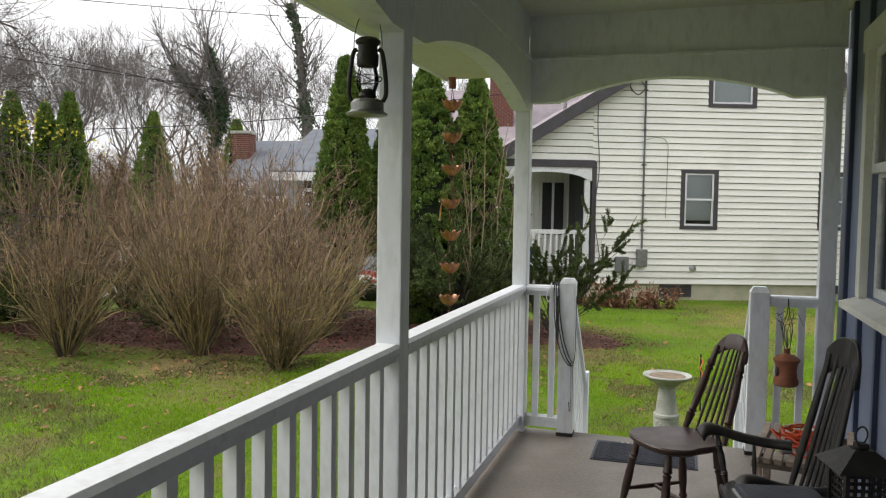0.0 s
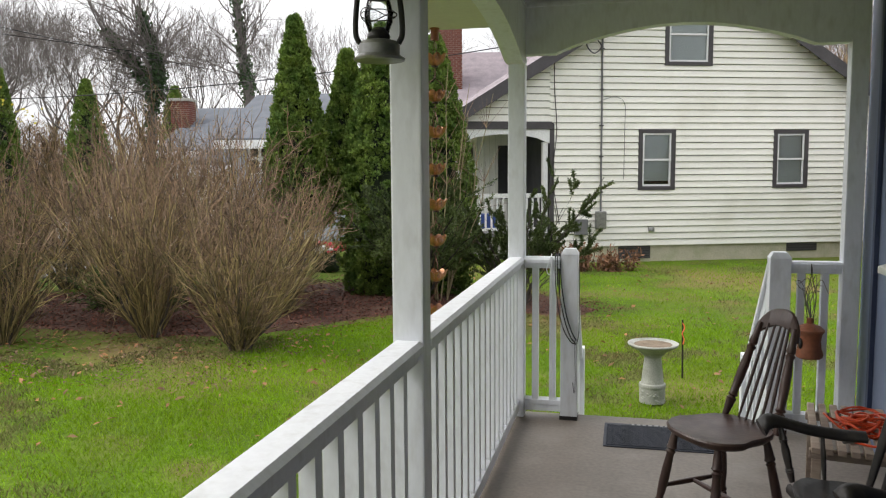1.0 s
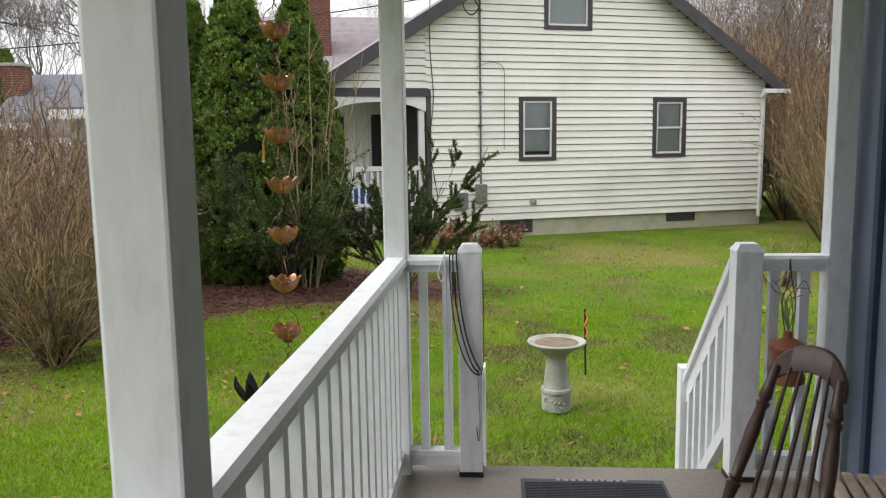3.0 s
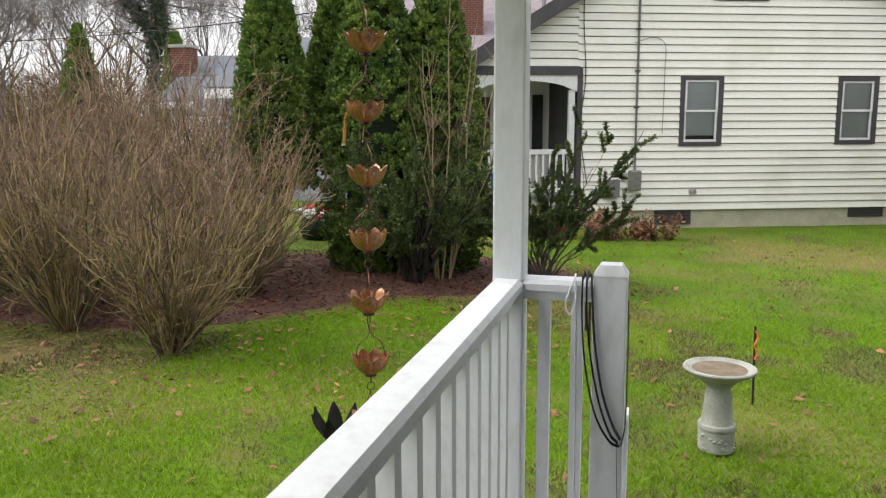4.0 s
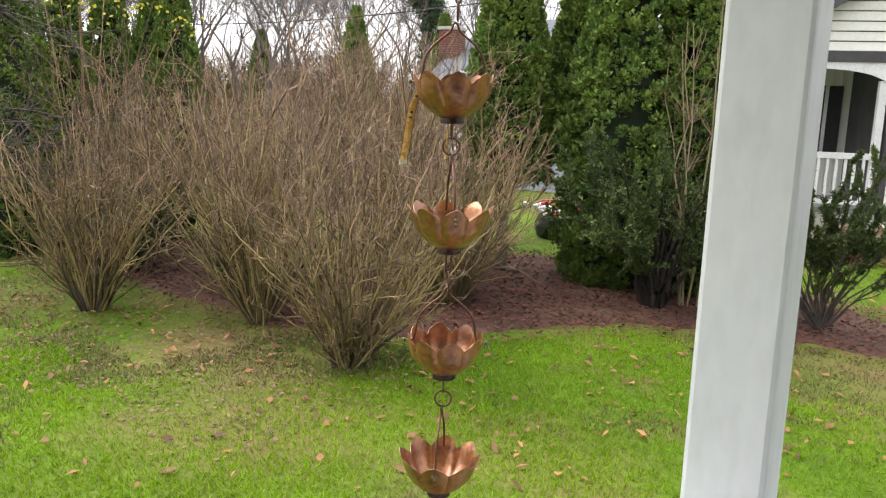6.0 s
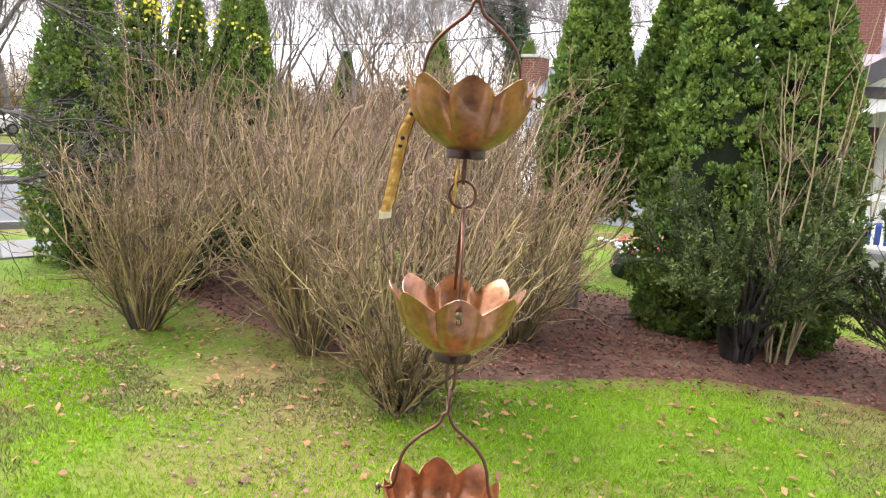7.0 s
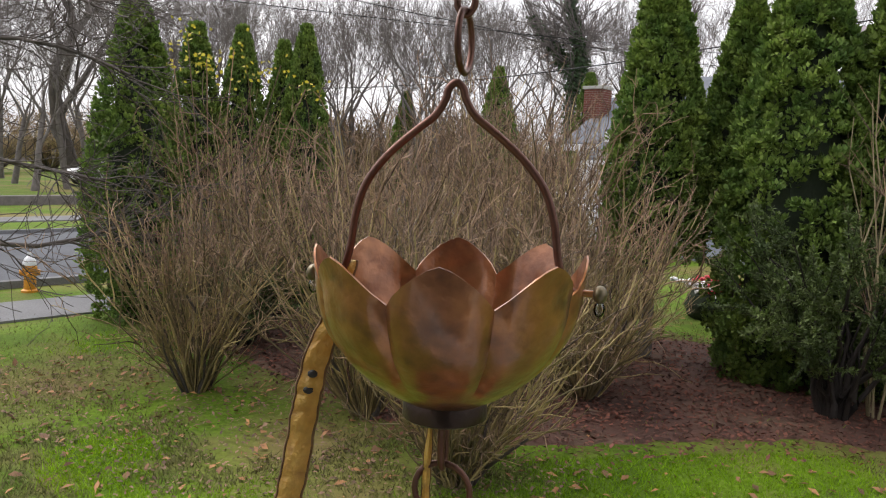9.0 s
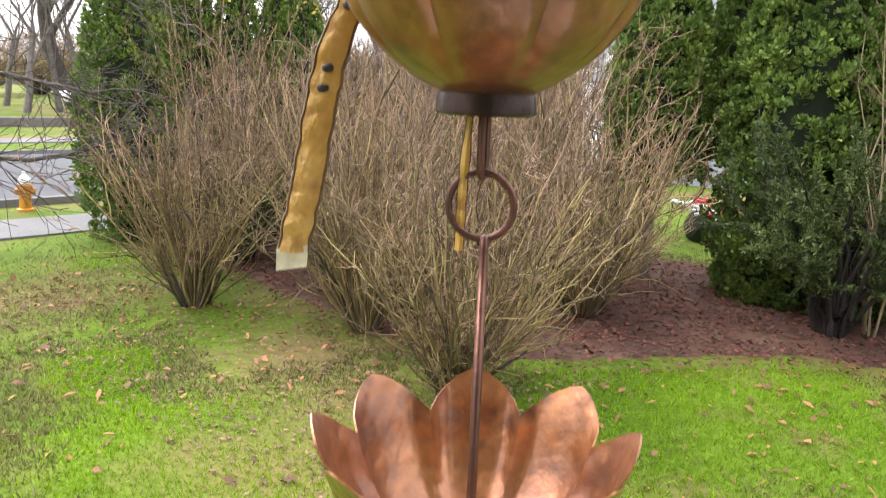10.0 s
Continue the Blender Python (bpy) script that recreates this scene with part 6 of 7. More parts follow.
def open_yew(x, y, seed, label):
    """A sparse yew: dark bare limbs in a fan, each ending in upright bottle-brush shoots."""
    g = np.random.default_rng(seed)
    t = empty("yew_bush", (x, y, ground_height(x, y) - 0.02), 0, label, "shrub", "yew bushes")
    ends = [(1.24, 0.0, 1.98), (0.50, -0.1, 2.12), (0.10, 0.1, 1.75), (-1.22, 0.0, 1.90), (0.78, 0.05, 1.85), (1.05, 0.1, 1.7)]
    for k in range(26):
        a, q = g.uniform(-1.5, 1.4), g.uniform(-0.45, 0.45)
        ends.append((a, q, g.uniform(0.9, 1.6)))
    s = np.linspace(0, 1, 9)
    n = len(ends)
    e = np.array(ends)
    line = e[:, None, :] * np.stack((s ** 1.1, s ** 1.1, s ** 0.92), 1)[None] + np.array([0, 0, 0.02])
    line[:, 1:] += g.normal(0, 0.025, (n, 8, 3))
    for one in line:
        v, f = rods(one[None], (0.016 * g.uniform(0.6, 1.2) * (1 - 0.75 * s))[None], 6)
        from_arrays("limb", v, f, BARKD, t)
    shoots = side_shoots(g, line, 260, 0.40, 1.0, (0.10, 0.34), 6, 0.42, 0.10, 0.07)
    bare = side_shoots(g, line, 160, 0.1, 0.7, (0.1, 0.4), 4, 0.6, 0.2, 0.03)
    v, f = rods(shoots, 0.0045 * (1 - 0.6 * np.linspace(0, 1, 6))[None] * np.ones((260, 1)), 4)
    v2, f2 = rods(bare, 0.004 * np.ones((160, 4)), 3)
    tagged(from_arrays("twig_mass", np.concatenate((v, v2)), np.concatenate((f, f2 + len(v))), BARKD, t), kind="stuff")
    m = 78000
    host = g.integers(0, 260, m)
    u = g.uniform(0.0, 4.999, m)
    k = u.astype(int)
    c = shoots[host, k] * (1 - (u - k))[:, None] + shoots[host, k + 1] * (u - k)[:, None]
    ax = shoots[host, k + 1] - shoots[host, k]
    ax /= np.linalg.norm(ax, axis=1, keepdims=True)
    d = g.normal(0, 1, (m, 3)) + ax * 0.9
    d /= np.linalg.norm(d, axis=1, keepdims=True)
    sd = np.cross(d, g.normal(0, 1, (m, 3)))
    sd /= np.linalg.norm(sd, axis=1, keepdims=True)
    z = 0.044 * g.uniform(0.6, 1.3, m)[:, None]
    p = np.stack((c, c + d * z * 0.5 + sd * z * 0.12, c + d * z, c + d * z * 0.5 - sd * z * 0.12), 1)
    tagged(from_arrays("foliage", p.reshape(-1, 3), np.arange(m * 4).reshape(m, 4), YEW, t, "dark green bottle-brush shoots"), kind="stuff")


open_yew(-0.98, 12.5, 7, "open spiky yew with long upright branches")

yew(-5.6, 9.5, 17, 0.8, 0.6, 22, 9000, "low dark evergreen shrub behind the bare shrubs")
yew(-7.6, 9.3, 18, 0.9, 0.7, 22, 9000, "low dark evergreen shrub behind the bare shrubs")

# bare pale canes beside the yew
cane = empty("bare_canes", (-2.2, 12.2, GZ), 0, "tall bare pale canes rising through the yew", "shrub")
g = np.random.default_rng(21)
n = 9
s = np.linspace(0, 1, 7)
ln = np.zeros((n, 7, 3))
a = g.uniform(0, 6.28, n)
ln[..., 0] = 0.1 * np.cos(a)[:, None] + (0.75 * g.uniform(0.2, 1, n) * np.cos(a) + 0.10)[:, None] * s
ln[..., 1] = 0.1 * np.sin(a)[:, None] + (0.3 * np.sin(a))[:, None] * s
ln[..., 2] = (g.uniform(2.2, 3.6, n))[:, None] * s
ln[:, 1:] += g.normal(0, 0.03, (n, 6, 3))
for one in ln:
    v, f = rods(one[None], 0.013 * (1 - 0.7 * s)[None, :], 5)
    from_arrays("cane", v, f, PALE, cane)
n2 = 160
h = g.integers(0, n, n2)
k = g.integers(2, 6, n2)
d = g.normal(0, 0.6, (n2, 3)) + np.array([0, 0, 1.2])
d /= np.linalg.norm(d, axis=1, keepdims=True)
w = np.linspace(0, 1, 3)
tw = ln[h, k][:, None] + d[:, None] * g.uniform(0.2, 0.6, n2)[:, None, None] * w[None, :, None]
v, f = rods(tw, 0.004 * (1 - 0.6 * w)[None, :] * np.ones((n2, 1)), 3)
tagged(from_arrays("twig_mass", v, f, TWIG, cane), kind="stuff")


def bare_tree(seed, height, depth=5, spread=0.55, up=0.35, thick=0.017, base=0.33):
    """Line batches of a leafless tree: trunk, limbs and ever finer branches."""
    rnd = random.Random(seed)
    out = {}
    def limb(p, d, length, r, level):
        pts, q, dd = [p.copy()], p.copy(), d.copy()
        for i in range(4):
            dd = (dd + Vector((rnd.gauss(0, 0.13), rnd.gauss(0, 0.13), rnd.gauss(0.03, 0.09)))).normalized()
            q = q + dd * length / 4
            pts.append(q.copy())
        end = r * (0.62 if level < depth else 0.35)
        out.setdefault(level, []).append(([tuple(v) for v in pts], [r + (end - r) * i / 4 for i in range(5)]))
        if level == depth:
            return
        kids = 3 if level < 2 else rnd.choice((3, 3, 4))
        for k in range(kids):
            i = rnd.choice((2, 3, 4)) if k else 4
            base, a = pts[i], rnd.uniform(0, 6.28)
            sidev = dd.cross(Vector((math.cos(a), math.sin(a), 0.2)))
            nd = (dd * (1 - spread * 0.5) + sidev.normalized() * spread * rnd.uniform(0.6, 1.3) + Vector((0, 0, up * 0.5))).normalized()
            limb(base, nd, length * rnd.uniform(0.62, 0.82), end * rnd.uniform(0.6, 0.9), level + 1)
    limb(Vector((0, 0, -0.1)), Vector((rnd.gauss(0, 0.04), rnd.gauss(0, 0.04), 1)), height * base, height * thick, 0)
    return out


def tree(x, y, seed, height, label, depth=5, spread=0.55, ivy=0.0, up=0.35, thick=0.017, base=0.33, bark=BARK):
    t = empty("bare_tree", (x, y, GZ), 0, label, "tree", "bare trees")
    data = bare_tree(seed, height, depth, spread, up, thick, base)
    vs, fs, n = [], [], 0
    for level in range(3):
        v, f = rods([q[0] for q in data[level]], [q[1] for q in data[level]], 6)
        vs.append(v), fs.append(f + n)
        n += len(v)
    from_arrays("trunk", np.concatenate(vs), np.concatenate(fs), bark, t)
    vs, fs, n = [], [], 0
    for level in range(3, depth + 1):
        v, f = rods([q[0] for q in data[level]], [np.maximum(q[1], 0.006) for q in data[level]], 3)
        vs.append(v), fs.append(f + n)
        n += len(v)
    tagged(from_arrays("branch_mass", np.concatenate(vs), np.concatenate(fs), bark, t), kind="stuff")
    if ivy:
        g = np.random.default_rng(seed)
        src = [q for lv in range(3) for q in data[lv]]
        m = int(ivy)
        wgt = np.array([np.linalg.norm(np.array(q[0][-1]) - np.array(q[0][0])) for q in src])
        pick = g.choice(len(src), m, p=wgt / wgt.sum())
        u = g.uniform(0, 3.999, m)
        k = u.astype(int)
        arr = np.array([q[0] for q in src])
        rad = np.array([q[1] for q in src])
        c = arr[pick, k] * (1 - (u - k))[:, None] + arr[pick, k + 1] * (u - k)[:, None]
        c += g.normal(0, 1, (m, 3)) * (rad[pick, k][:, None] * 0.8 + 0.12)
        dirn = g.normal(0, 1, (m, 3))
        dirn /= np.linalg.norm(dirn, axis=1, keepdims=True)
        sd = np.cross(dirn, g.normal(0, 1, (m, 3)))
        sd /= np.linalg.norm(sd, axis=1, keepdims=True)
        sz = 0.16
        p = np.stack((c, c + dirn * sz * 0.5 + sd * sz * 0.4, c + dirn * sz, c + dirn * sz * 0.5 - sd * sz * 0.4), axis=1)
        tagged(from_arrays("ivy", p.reshape(-1, 3), np.arange(m * 4).reshape(m, 4), IVY, t, "climbing ivy leaves"), kind="stuff")
    return t


def polar(bearing, dist, x0=0.0, y0=2.0):
    b = radians(bearing)
    return x0 - dist * math.sin(b), y0 + dist * math.cos(b)


def ivy_tree(limbs, radius, leaves, seed, label):
    """A bare tree whose trunk and main limbs are thickly wrapped in ivy."""
    g = np.random.default_rng(seed)
    x, y, _ = limbs[0][0]
    t = empty("ivy_tree", (x, y, GZ), 0, label, "tree", "ivy-covered trees")
    for li, pts in enumerate(limbs):
        path = spline([(a - x, b - y, c - GZ) for a, b, c in pts], 5)
        n = len(path)
        rad = [radius * (1 - 0.6 * i / n) * (1 if li == 0 else 0.7) for i in range(n)]
        part("limb", tube(path, rad, 8), BARK, t)
        line = np.array([[tuple(p) for p in path]])
        sh = side_shoots(g, line, 34, 0.25, 1.0, (1.5, 4.0), 7, 0.55, 0.16, 0.05)
        v, f = rods(sh, 0.05 * (1 - 0.8 * np.linspace(0, 1, 7))[None] * np.ones((34, 1)), 4)
        sh2 = side_shoots(g, sh, 320, 0.2, 1.0, (0.6, 1.8), 5, 0.5, 0.16, 0.04)
        v2, f2 = rods(sh2, 0.018 * (1 - 0.5 * np.linspace(0, 1, 5))[None] * np.ones((320, 1)), 3)
        tagged(from_arrays("branch_mass", np.concatenate((v, v2)), np.concatenate((f, f2 + len(v))), BARK, t), kind="stuff")
        m = leaves
        u = g.uniform(0, n - 1.001, m)
        k = u.astype(int)
        arr = line[0]
        c = arr[k] * (1 - (u - k))[:, None] + arr[k + 1] * (u - k)[:, None] + g.normal(0, 1, (m, 3)) * (0.20 - 0.11 * (u / n))[:, None]
        dirn = g.normal(0, 1, (m, 3))
        dirn /= np.linalg.norm(dirn, axis=1, keepdims=True)
        sd = np.cross(dirn, g.normal(0, 1, (m, 3)))
        sd /= np.linalg.norm(sd, axis=1, keepdims=True)
        p = np.stack((c, c + dirn * 0.09 + sd * 0.07, c + dirn * 0.18, c + dirn * 0.09 - sd * 0.07), axis=1)
        tagged(from_arrays("ivy", p.reshape(-1, 3), np.arange(m * 4).reshape(m, 4), IVY, t, "climbing ivy leaves"), kind="stuff")
    return t


ivy_tree([[(-21.1, 33.8, GZ), (-21.1, 33.8, 3.2), (-20.95, 33.8, 5.2), (-21.6, 33.8, 6.1), (-22.3, 33.8, 6.9), (-23.4, 33.8, 8.1)],
          [(-20.9, 33.8, 4.9), (-20.6, 33.8, 6.1), (-21.0, 33.8, 7.3), (-21.4, 33.8, 8.8)]], 0.24, 2300, 3, "forked bare tree with ivy-covered leaning limbs")
ivy_tree([[(-20.1, 41.2, GZ), (-19.8, 41.2, 5.0), (-20.0, 41.2, 6.8), (-20.15, 41.2, 8.2), (-20.45, 41.2, 11.0), (-21.0, 41.2, 12.6)]], 0.36, 4200, 4, "tall bare tree with an ivy-covered trunk")
T3 = tree(*polar(43, 38), 13, 13.0, "bare grey deciduous tree", 6, 0.5, 0, 0.55, 0.014, 0.29)
T4 = tree(-56.0, 26.0, 14, 12.5, "large bare tree across the road", 6, 0.62, 0, 0.4, 0.024, 0.33, BARKD)
rnd = random.Random(77)
spots = [(22, 46, T3, 1.15), (18.5, 52, T3, 1.25), (14, 56, T3, 1.2), (30, 50, T3, 1.2), (38, 47, T3, 1.1), (46, 46, T3, 1.0), (49, 42, T3, 0.95), (53, 50, T3, 1.15), (57, 44, T3, 1.0), (40.5, 55, T3, 1.3), (35.5, 58, T3, 1.3),
         (60, 55, T4, 0.95), (64, 60, T4, 1.0), (73, 45, T4, 1.0), (77, 36, T4, 0.9), (82, 50, T4, 1.0), (25, 60, T3, 1.4), (33, 62, T3, 1.35), (44, 62, T3, 1.35), (54, 66, T3, 1.3),
         (-18.5, 30, T3, 0.7), (-20, 27, T3, 0.65), (-22.5, 26, T3, 0.7), (-19.3, 34, T3, 0.85), (-18.5, 38, T3, 1.0), (-21, 34, T3, 0.95), (-24, 30, T3, 0.9), (-16, 46, T3, 1.1), (-27, 28, T3, 0.9), (-13.5, 50, T3, 1.15), (-31, 34, T3, 1.0), (-10, 60, T3, 1.2), (8, 62, T3, 1.2), (-36, 32, T3, 0.9),
         (45, 38, T3, 1.0), (48, 47, T3, 1.2), (51, 40, T3, 0.95), (54.5, 44, T3, 1.1), (42, 45, T3, 1.15), (59, 46, T3, 1.1), (62, 40, T3, 0.95), (37, 38, T3, 0.95), (31, 38, T3, 0.9), (66, 46, T3, 1.0), (70, 52, T3, 1.0), (49, 55, T3, 1.2),
         (56, 37, T3, 1.0), (58.5, 58, T3, 1.3), (61, 47, T3, 1.1), (63.5, 52, T3, 1.2), (66, 58, T3, 1.25), (68, 44, T3, 1.0), (71, 60, T3, 1.3), (74, 56, T3, 1.2), (76, 47, T3, 1.1), (79, 60, T3, 1.3)]
for b, d, src, k in spots:
    x, y = polar(b + rnd.uniform(-0.6, 0.6), d)
    c = copy_thing(src, pose(x, y, GZ, 0, 0, rnd.uniform(0, 360)))
    c.scale = (k, k, k)
T4.scale = (2.0, 2.0, 1.9)
# street tree by the sidewalk with a low branch
T5 = tree(-12.2, 5.9, 31, 6.5, "bare street tree with low drooping branches", 5, 0.8, 0, 0.1, 0.017, 0.33, BARKD)
g = np.random.default_rng(15)
vs, fs, count = [], [], 0
for pts, r in (([(0.1, 0, 1.5), (1.8, 0.35, 1.38), (3.2, 0.8, 1.2), (4.2, 1.5, 1.14), (4.5, 2.15, 1.32)], 0.045), ([(0.1, 0, 1.9), (1.8, 0.5, 2.1), (3.2, 1.0, 2.0), (4.1, 1.6, 1.85), (4.5, 2.0, 1.75)], 0.03),
               ([(0.1, 0, 2.3), (1.8, 0.6, 2.9), (3.0, 1.3, 3.1), (3.8, 1.9, 3.0), (4.4, 2.3, 2.75)], 0.035), ([(0.1, 0, 2.6), (1.5, 0.5, 3.4), (2.8, 1.0, 3.7), (3.9, 1.5, 3.6), (4.6, 1.9, 3.3)], 0.03), ([(0.1, 0, 2.6), (1.5, 0.9, 3.6), (2.8, 1.7, 4.2), (3.9, 2.3, 4.4), (4.6, 2.7, 4.2)], 0.035)):
    low = np.array([spline(pts, 2)])
    v, f = rods(low, np.linspace(r, 0.013, 9)[None], 6)
    from_arrays("bough", v, f, BARKD, T5)
    sh = side_shoots(g, low, 30, 0.25, 1.0, (0.5, 1.4), 6, 0.55, 0.2, 0.05)
    sh2 = side_shoots(g, sh, 230, 0.2, 1.0, (0.2, 0.6), 4, 0.6, 0.2, 0.05)
    for v, f in (rods(sh, 0.008 * (1 - 0.7 * np.linspace(0, 1, 6))[None] * np.ones((30, 1)), 4), rods(sh2, 0.0035 * np.ones((230, 4)), 3)):
        vs.append(v), fs.append(f + count)
        count += len(v)
tagged(from_arrays("twig_mass", np.concatenate(vs), np.concatenate(fs), BARKD, T5), kind="stuff")

# far hedgerows across the road
for b, d, k in ((86, 70, 2.2), (82, 78, 2.6), (78, 72, 2.4), (75, 84, 2.8), (72, 70, 2.0), (69, 80, 2.6), (66, 74, 2.3), (63, 80, 2.6), (59, 72, 2.2), (55, 80, 2.4), (50, 76, 2.3), (45, 80, 2.5), (61, 50, 1.9), (57, 52, 2.1), (53.5, 48, 1.9), (50, 51, 2.2), (46.5, 47, 1.9), (43.5, 50, 2.2), (40, 48, 2.0), (37, 50, 2.2), (90, 74, 2.4), (-26, 60, 2.6), (-30, 50, 2.2), (-22, 62, 2.8), (-17, 70, 2.8)):
    x, y = polar(b, d)
    c = copy_thing(s5, pose(x, y, GZ, 0, 0, b * 37))
    c.scale = (k * 2.0, k * 2.0, k)
    tagged(c, "far brown hedgerow shrub across the road")

# brown thicket right of the cream house and small shrubs by its wall
woods = []
for x, y, k, rz in ((9.4, 21.5, 1.5, 10), (7.6, 19.2, 1.3, 60), (10.8, 20.0, 1.7, 120), (8.9, 17.6, 1.5, 200), (12.0, 23.5, 2.0, 260), (10.6, 16.4, 1.6, 320), (6.9, 18.0, 1.0, 90), (7.3, 15.6, 1.2, 150), (6.2, 14.2, 0.8, 30), (8.8, 13.9, 1.3, 240), (7.2, 12.2, 1.0, 280), (9.9, 11.6, 1.4, 20), (7.7, 22.6, 1.7, 75), (7.4, 25.5, 2.2, 140), (9.2, 25.0, 2.4, 210), (8.3, 28.5, 2.8, 35), (11.2, 27.0, 2.6, 190), (6.6, 29.5, 2.8, 300), (13.5, 24.5, 2.4, 100), (10.2, 18.2, 1.6, 330), (8.3, 20.6, 1.6, 15)):
    c = copy_thing(s5, pose(x, y, GZ - 0.17, 0, 0, rz))
    c.scale = (k, k, k)
    tagged(c, "tangled leafless brown thicket beside the house")
shrub(4.3, 13.2, 41, 14, 0.85, 0.55, (0.1, 0), 8, "small sparse bare shrub on the lawn")
stump = part("tree_stump", lathe([(0.0, -0.05), (0.09, -0.05), (0.07, 0.1), (0.065, 0.26), (0.0, 0.28)], 12, (4.55, 13.2, -0.705)), BARK)
tagged(stump, "small brown tree stump on the lawn", "stump")


def dry_perennials(x, y, seed, width, height):
    """A collapsed clump of dry red-brown leaves on bent stalks."""
    g = np.random.default_rng(seed)
    t = empty("dry_perennial", (x, y, ground_height(x, y) - 0.02), 0, "collapsed dry red-brown perennials against the house", "perennial", "dry perennials")
    n = 46
    a = g.uniform(0, 6.28, n)
    p0 = np.stack((width * 0.5 * np.cos(a) * g.uniform(0, 1, n), 0.22 * np.sin(a), np.zeros(n)), 1)
    d0 = np.stack((g.normal(0, 0.3, n), g.normal(0, 0.3, n), np.ones(n)), 1)
    stalk = crooked(g, p0, d0, height * g.uniform(0.5, 1.15, n), 6, 0.12, -0.05)
    v, f = rods(stalk, 0.006 * np.ones((n, 6)), 4)
    tagged(from_arrays("stalk_mass", v, f, DRYLEAF, t), kind="stuff")
    m = 900
    h, k = g.integers(0, n, m), g.integers(0, 6, m)
    c = stalk[h, k] + g.normal(0, 0.04, (m, 3)) * np.array([1, 1, 0.6])
    c[:, 2] = np.maximum(c[:, 2], 0.03)
    d = g.normal(0, 0.7, (m, 3)) - np.array([0, 0, 0.5])
    d /= np.linalg.norm(d, axis=1, keepdims=True)
    sd = np.cross(d, g.normal(0, 1, (m, 3)))
    sd /= np.linalg.norm(sd, axis=1, keepdims=True)
    z = g.uniform(0.05, 0.13, m)[:, None]
    q = np.stack((c, c + d * z * 0.5 + sd * z * 0.22, c + d * z, c + d * z * 0.5 - sd * z * 0.22), 1)
    tagged(from_arrays("dry_foliage", q.reshape(-1, 3), np.arange(m * 4).reshape(m, 4), DRYLEAF, t), kind="stuff")


DRYLEAF = mat("dry_red_leaf", (0.25, 0.12, 0.06), (0.13, 0.065, 0.04), 0.8, 3, 40, 0.1, spread=0.6, island=True)
for x, y, w, h in ((-0.55, 17.3, 1.0, 0.62), (0.25, 17.5, 0.9, 0.5), (-1.35, 17.0, 0.8, 0.5)):
    dry_perennials(x, y, int(x * 100) + 500, w, h)

# yellow leaves left on a vine by the small arborvitae
yv = empty("yellow_vine", (-8.3, 9.3, 1.85), 0, "sparse vine with bright yellow autumn leaves", "vine")
g = np.random.default_rng(5)
ctr = np.array([(0.30, -0.2, 0.62), (-0.05, 0.0, 0.52), (-0.25, -0.3, 0.65), (0.0, 0.3, 0.80), (0.25, 0.75, 0.65), (0.15, 0.45, 0.50), (-0.3, -0.1, 0.95), (0.45, 0.95, 0.40)])
m = 150
c = ctr[g.integers(0, len(ctr), m)] + g.normal(0, 0.10, (m, 3))
dirn = g.normal(0, 1, (m, 3))
dirn /= np.linalg.norm(dirn, axis=1, keepdims=True)
sd = np.cross(dirn, g.normal(0, 1, (m, 3)))
sd /= np.linalg.norm(sd, axis=1, keepdims=True)
p = np.stack((c, c + dirn * 0.024 + sd * 0.021, c + dirn * 0.052, c + dirn * 0.024 - sd * 0.021), axis=1)
tagged(from_arrays("leaf_mass", p.reshape(-1, 3), np.arange(m * 4).reshape(m, 4), YELLOW, yv), kind="stuff")
s = np.linspace(0, 1, 5)
ln = np.zeros((8, 5, 3))
ln[:] = (np.array([0, 0, -1.9]) * (1 - s)[:, None])[None] + ctr[:, None, :] * s[None, :, None]
v, f = rods(ln, 0.006 * np.ones((8, 5)), 4)
tagged(from_arrays("vine_stem", v, f, TWIG, yv), kind="stuff")

# ---- distance ----
g = np.random.default_rng(99)
bm = bmesh.new()
prev = None
for i in range(121):
    a = radians(-110 + 220 * i / 120)
    r = 130
    h = 2.2 + 0.8 * noise.noise((i * 0.35, 0, 3)) + 0.8 * noise.noise((i * 1.3, 2, 3))
    lo, hi = bm.verts.new((r * math.sin(a) * -1, r * math.cos(a), GZ - 1)), bm.verts.new((-r * math.sin(a), r * math.cos(a), h))
    if prev:
        bm.faces.new((prev[0], lo, hi, prev[1]))
    prev = (lo, hi)
FARW = mat("far_bare_woods", (0.17, 0.15, 0.155), (0.24, 0.22, 0.235), 1.0, 0.12, 1.5, 0.0)
tagged(part("backdrop", bm, FARW), "distant line of bare grey woods", "woods", kind="structure")

# ---- grass, chips, leaves ----
LITTER = mat("leaf_litter", (0.21, 0.125, 0.08), (0.13, 0.08, 0.055), 0.85, 3, 40, 0.1, spread=0.6, island=True)

# lush (positive) and worn (negative) spots: x, y, radius, amount
LUSH = ((-5.7, 7.4, 0.65, 0.75), (-3.2, 6.6, 1.3, 0.45), (-2.4, 9.0, 0.9, 0.3), (-3.6, 7.9, 0.6, -0.35), (1.2, 12.4, 1.1, -0.5), (2.3, 11.2, 0.5, -0.4), (4.4, 13.0, 0.9, -0.3), (0.9, 9.6, 0.4, -0.35))


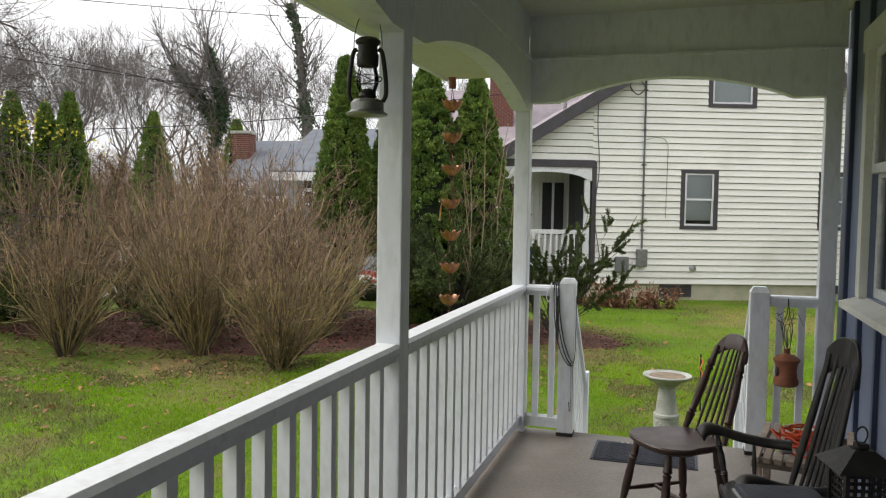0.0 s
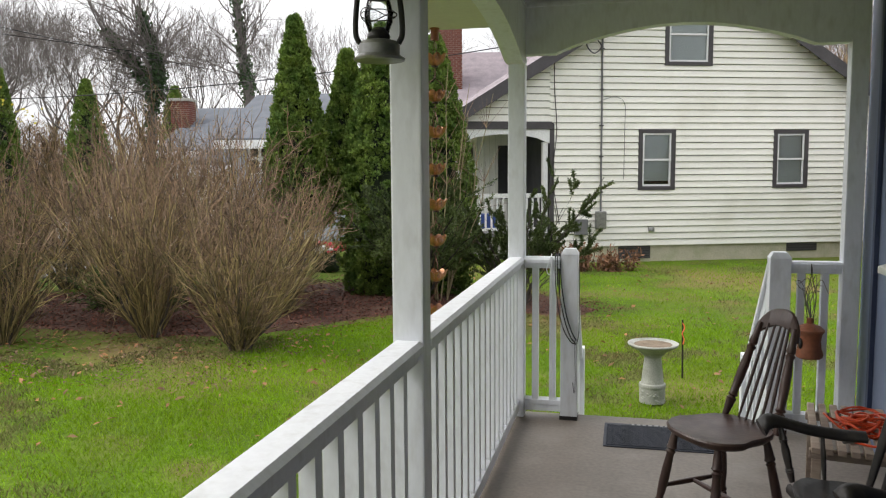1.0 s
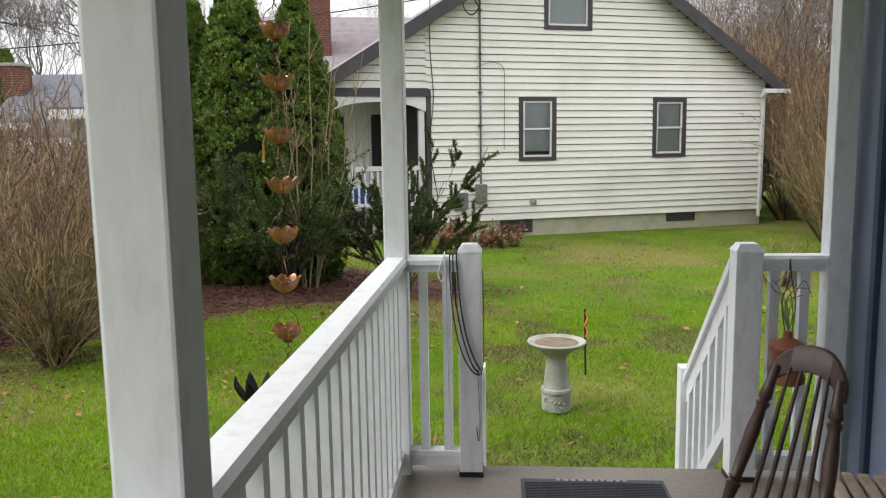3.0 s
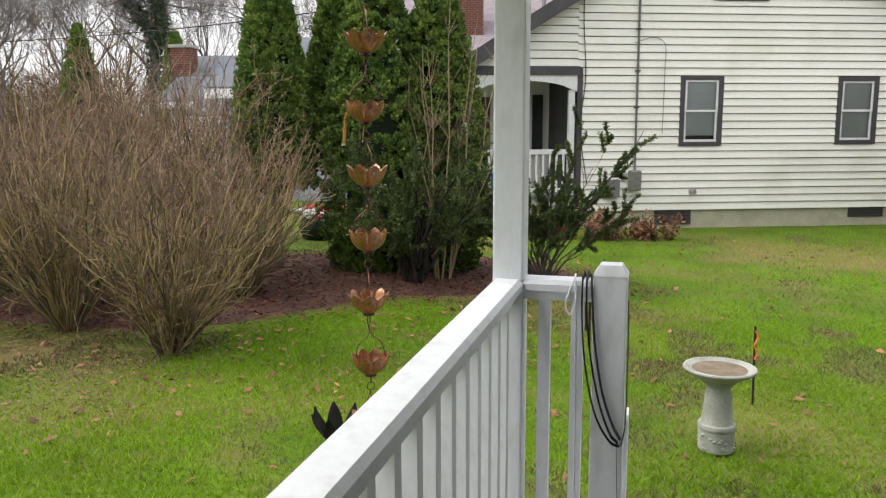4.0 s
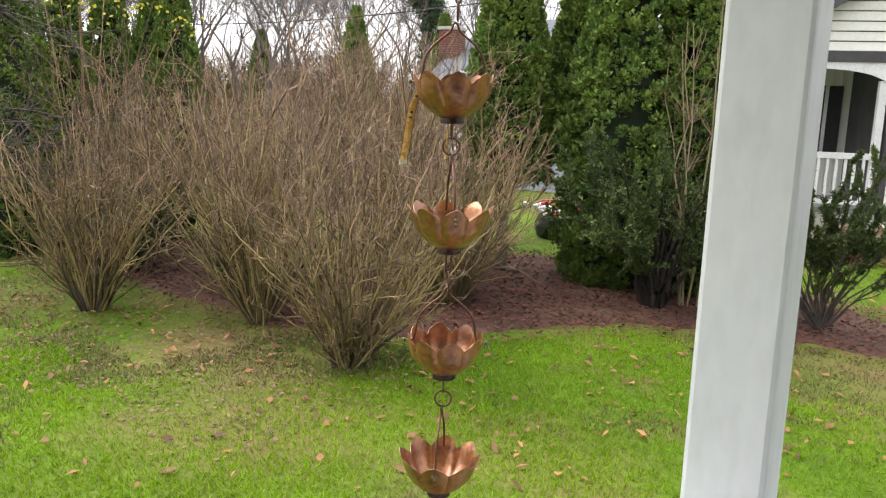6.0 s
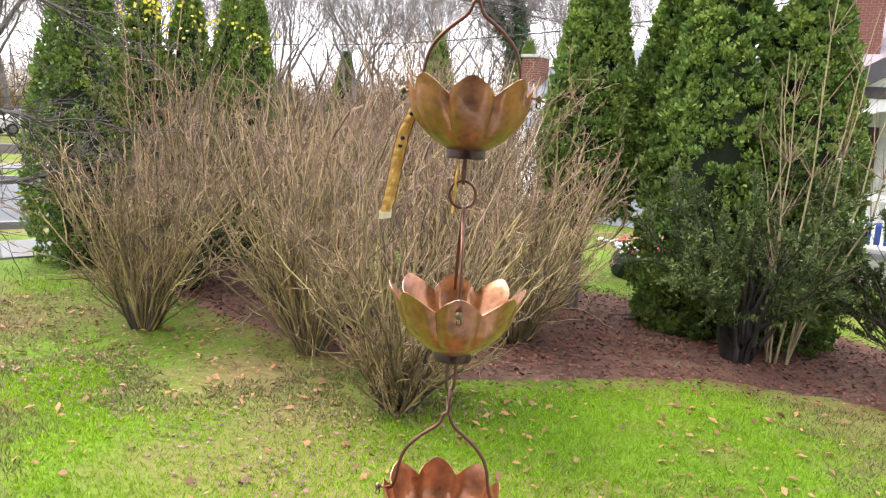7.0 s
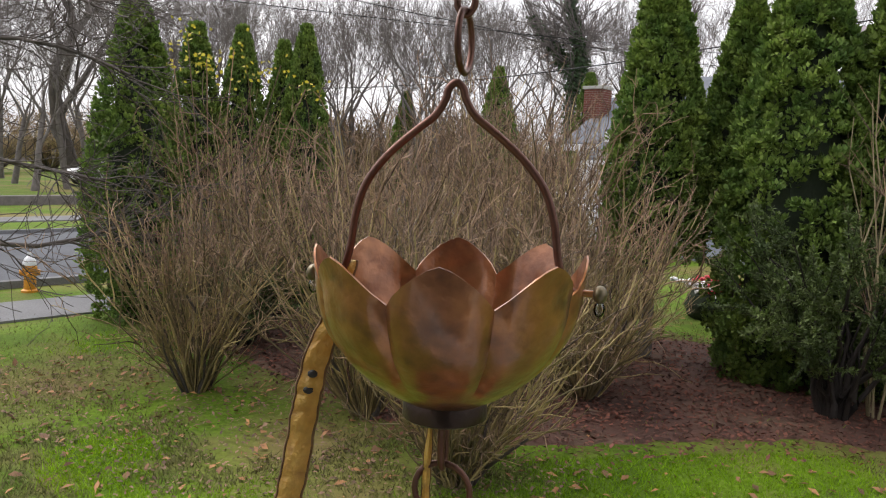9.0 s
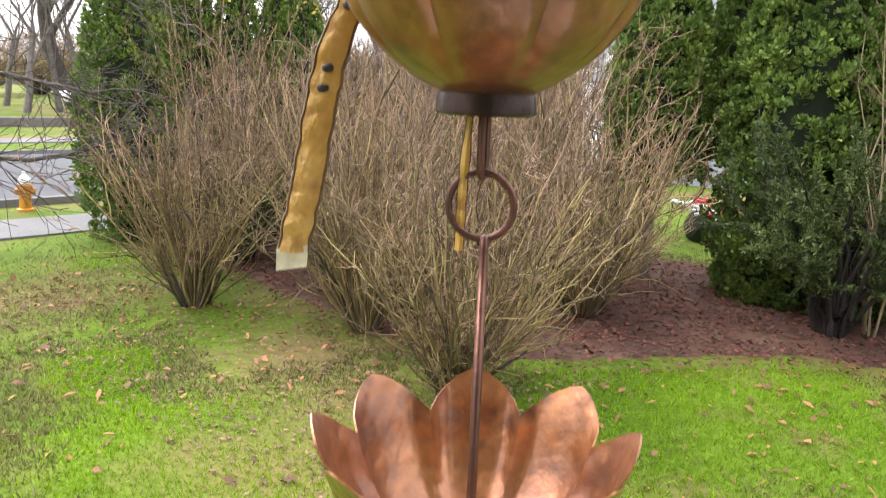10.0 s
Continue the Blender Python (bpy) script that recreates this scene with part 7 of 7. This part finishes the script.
def lawn_blades(n, x0, x1, y0, y1, size, seed, name):
    g = np.random.default_rng(seed)
    x, y = g.uniform(x0, x1, n), g.uniform(y0, y1, n)
    keep = ~((x > -0.16) & (x < 1.9) & (y < 5.65) & (y > -4))
    keep &= ~((x > 1.8) & (y < 5.0))
    inside = np.zeros(n, bool)
    for (ax, ay), (bx, by) in zip(BED, BED[1:] + BED[:1]):
        cond = (ay > y) != (by > y)
        with np.errstate(divide="ignore", invalid="ignore"):
            inside ^= cond & (x < (bx - ax) * (y - ay) / (by - ay) + ax)
    keep &= ~(inside & (g.uniform(0, 1, n) > 0.03))
    edge = np.minimum(np.minimum(x - x0, x1 - x), np.minimum(y - y0, y1 - y)) / 2.2
    keep &= g.uniform(0, 1, n) < np.clip(edge, 0, 1)
    gx, gy = np.linspace(-12, 10, 150), np.linspace(0, 21, 150)
    patch = np.array([[noise.fractal((u * 0.55, w * 0.55, 3), 0.6, 2.0, 5) for u in gx] for w in gy])
    lush = 1.5 * patch[np.clip((y / 21 * 149).astype(int), 0, 149), np.clip(((x + 12) / 22 * 149).astype(int), 0, 149)]
    near = np.full(n, 9.0)
    for (ax, ay), (bx, by) in zip(BED[:12], BED[1:13]):
        s = np.clip(((x - ax) * (bx - ax) + (y - ay) * (by - ay)) / ((bx - ax) ** 2 + (by - ay) ** 2), 0, 1)
        near = np.minimum(near, np.hypot(x - ax - s * (bx - ax), y - ay - s * (by - ay)))
    lush -= 0.6 * np.clip(1 - near / 1.2, 0, 1) + 1.15 * np.clip((-x - 3.6) / 1.3, 0, 1) - 0.38
    for cx, cy, cr, k in LUSH:
        lush += k * np.exp(-((x - cx) ** 2 + (y - cy) ** 2) / cr ** 2)
    lush += g.normal(0, 0.16, n)
    keep &= lush > -1.0
    x, y, lush = x[keep], y[keep], lush[keep]
    n = len(x)
    z = np.array([ground_height(a, b) for a, b in zip(x, y)]) - 0.008
    h = size * g.uniform(0.5, 1.25, n)
    a = g.uniform(0, 2 * np.pi, n)
    w = 0.0035 + 0.0022 * g.uniform(0, 1, n)
    lx, ly = g.normal(0, 0.6, n) * h, g.normal(0, 0.6, n) * h
    p = np.zeros((n, 3, 3))
    p[:, 0] = np.stack((x - np.cos(a) * w, y - np.sin(a) * w, z), 1)
    p[:, 1] = np.stack((x + np.cos(a) * w, y + np.sin(a) * w, z), 1)
    p[:, 2] = np.stack((x + lx, y + ly, z + h), 1)
    for pick, material, label in ((lush > -0.02, GRASS, "short lush yellow-green grass blades"), (lush <= -0.02, GRASSD, "sparse dull olive grass blades")):
        q = p[pick]
        ob = from_arrays(name, q.reshape(-1, 3), np.arange(len(q) * 3).reshape(len(q), 3), material)
        tagged(ob, label, "grass", kind="stuff")


lawn_blades(420000, -8.0, 5.0, 1.0, 12.5, 0.042, 1, "grass")
lawn_blades(200000, -11.0, 9.0, 4.0, 20.5, 0.05, 2, "grass")


def litter(n, seed, spots, size, material, name, label, category, lift=0.012):
    g = np.random.default_rng(seed)
    pts = []
    while len(pts) < n:
        x, y = g.uniform(spots[0], spots[1]), g.uniform(spots[2], spots[3])
        if (name == "mulch_chips") == in_bed(x + g.normal(0, 0.16), y + g.normal(0, 0.16)) and not (-0.2 < x < 1.9 and y < 5.7):
            pts.append((x, y, ground_height(x, y) + lift + (0.022 if name == "mulch_chips" else 0.008)))
    c = np.array(pts)
    a = g.uniform(0, 6.28, n)
    l = size * g.uniform(0.5, 1.4, n)[:, None]
    w = l * g.uniform(0.25, 0.65, n)[:, None]
    u = np.stack((np.cos(a), np.sin(a), g.normal(0, 0.3, n)), 1)
    v = np.stack((-np.sin(a), np.cos(a), g.normal(0, 0.3, n)), 1)
    curl = np.array([0, 0, 1.0]) * l * 0.25
    p = np.stack((c - u * l, c - u * l * 0.1 + v * w + curl, c + u * l, c + u * l * 0.1 - v * w + curl * 0.5), 1)
    ob = from_arrays(name, p.reshape(-1, 3), np.arange(n * 4).reshape(n, 4), material)
    return tagged(ob, label, category, kind="stuff")


litter(24000, 4, (-9.3, 0.9, 8.4, 14.2), 0.022, MULCH, "mulch_chips", "red-brown wood mulch chips", "mulch")
litter(4200, 12, (-8.2, -3.0, 6.7, 9.4), 0.017, LITTER, "fallen_leaves", "dark brown crumbled leaf litter under the shrubs", "leaves")
litter(380, 8, (-9.0, -4.2, 5.4, 8.6), 0.034, LEAF, "fallen_leaves", "brown leaves fallen on the worn grass", "leaves")
litter(450, 9, (-7.5, -0.5, 7.4, 12.0), 0.032, LEAF, "fallen_leaves", "brown leaves fallen before the mulch", "leaves")
litter(1000, 6, (-9.0, 6.5, 5.2, 18.0), 0.036, LEAF, "fallen_leaves", "scattered brown fallen leaves on the lawn", "leaves")
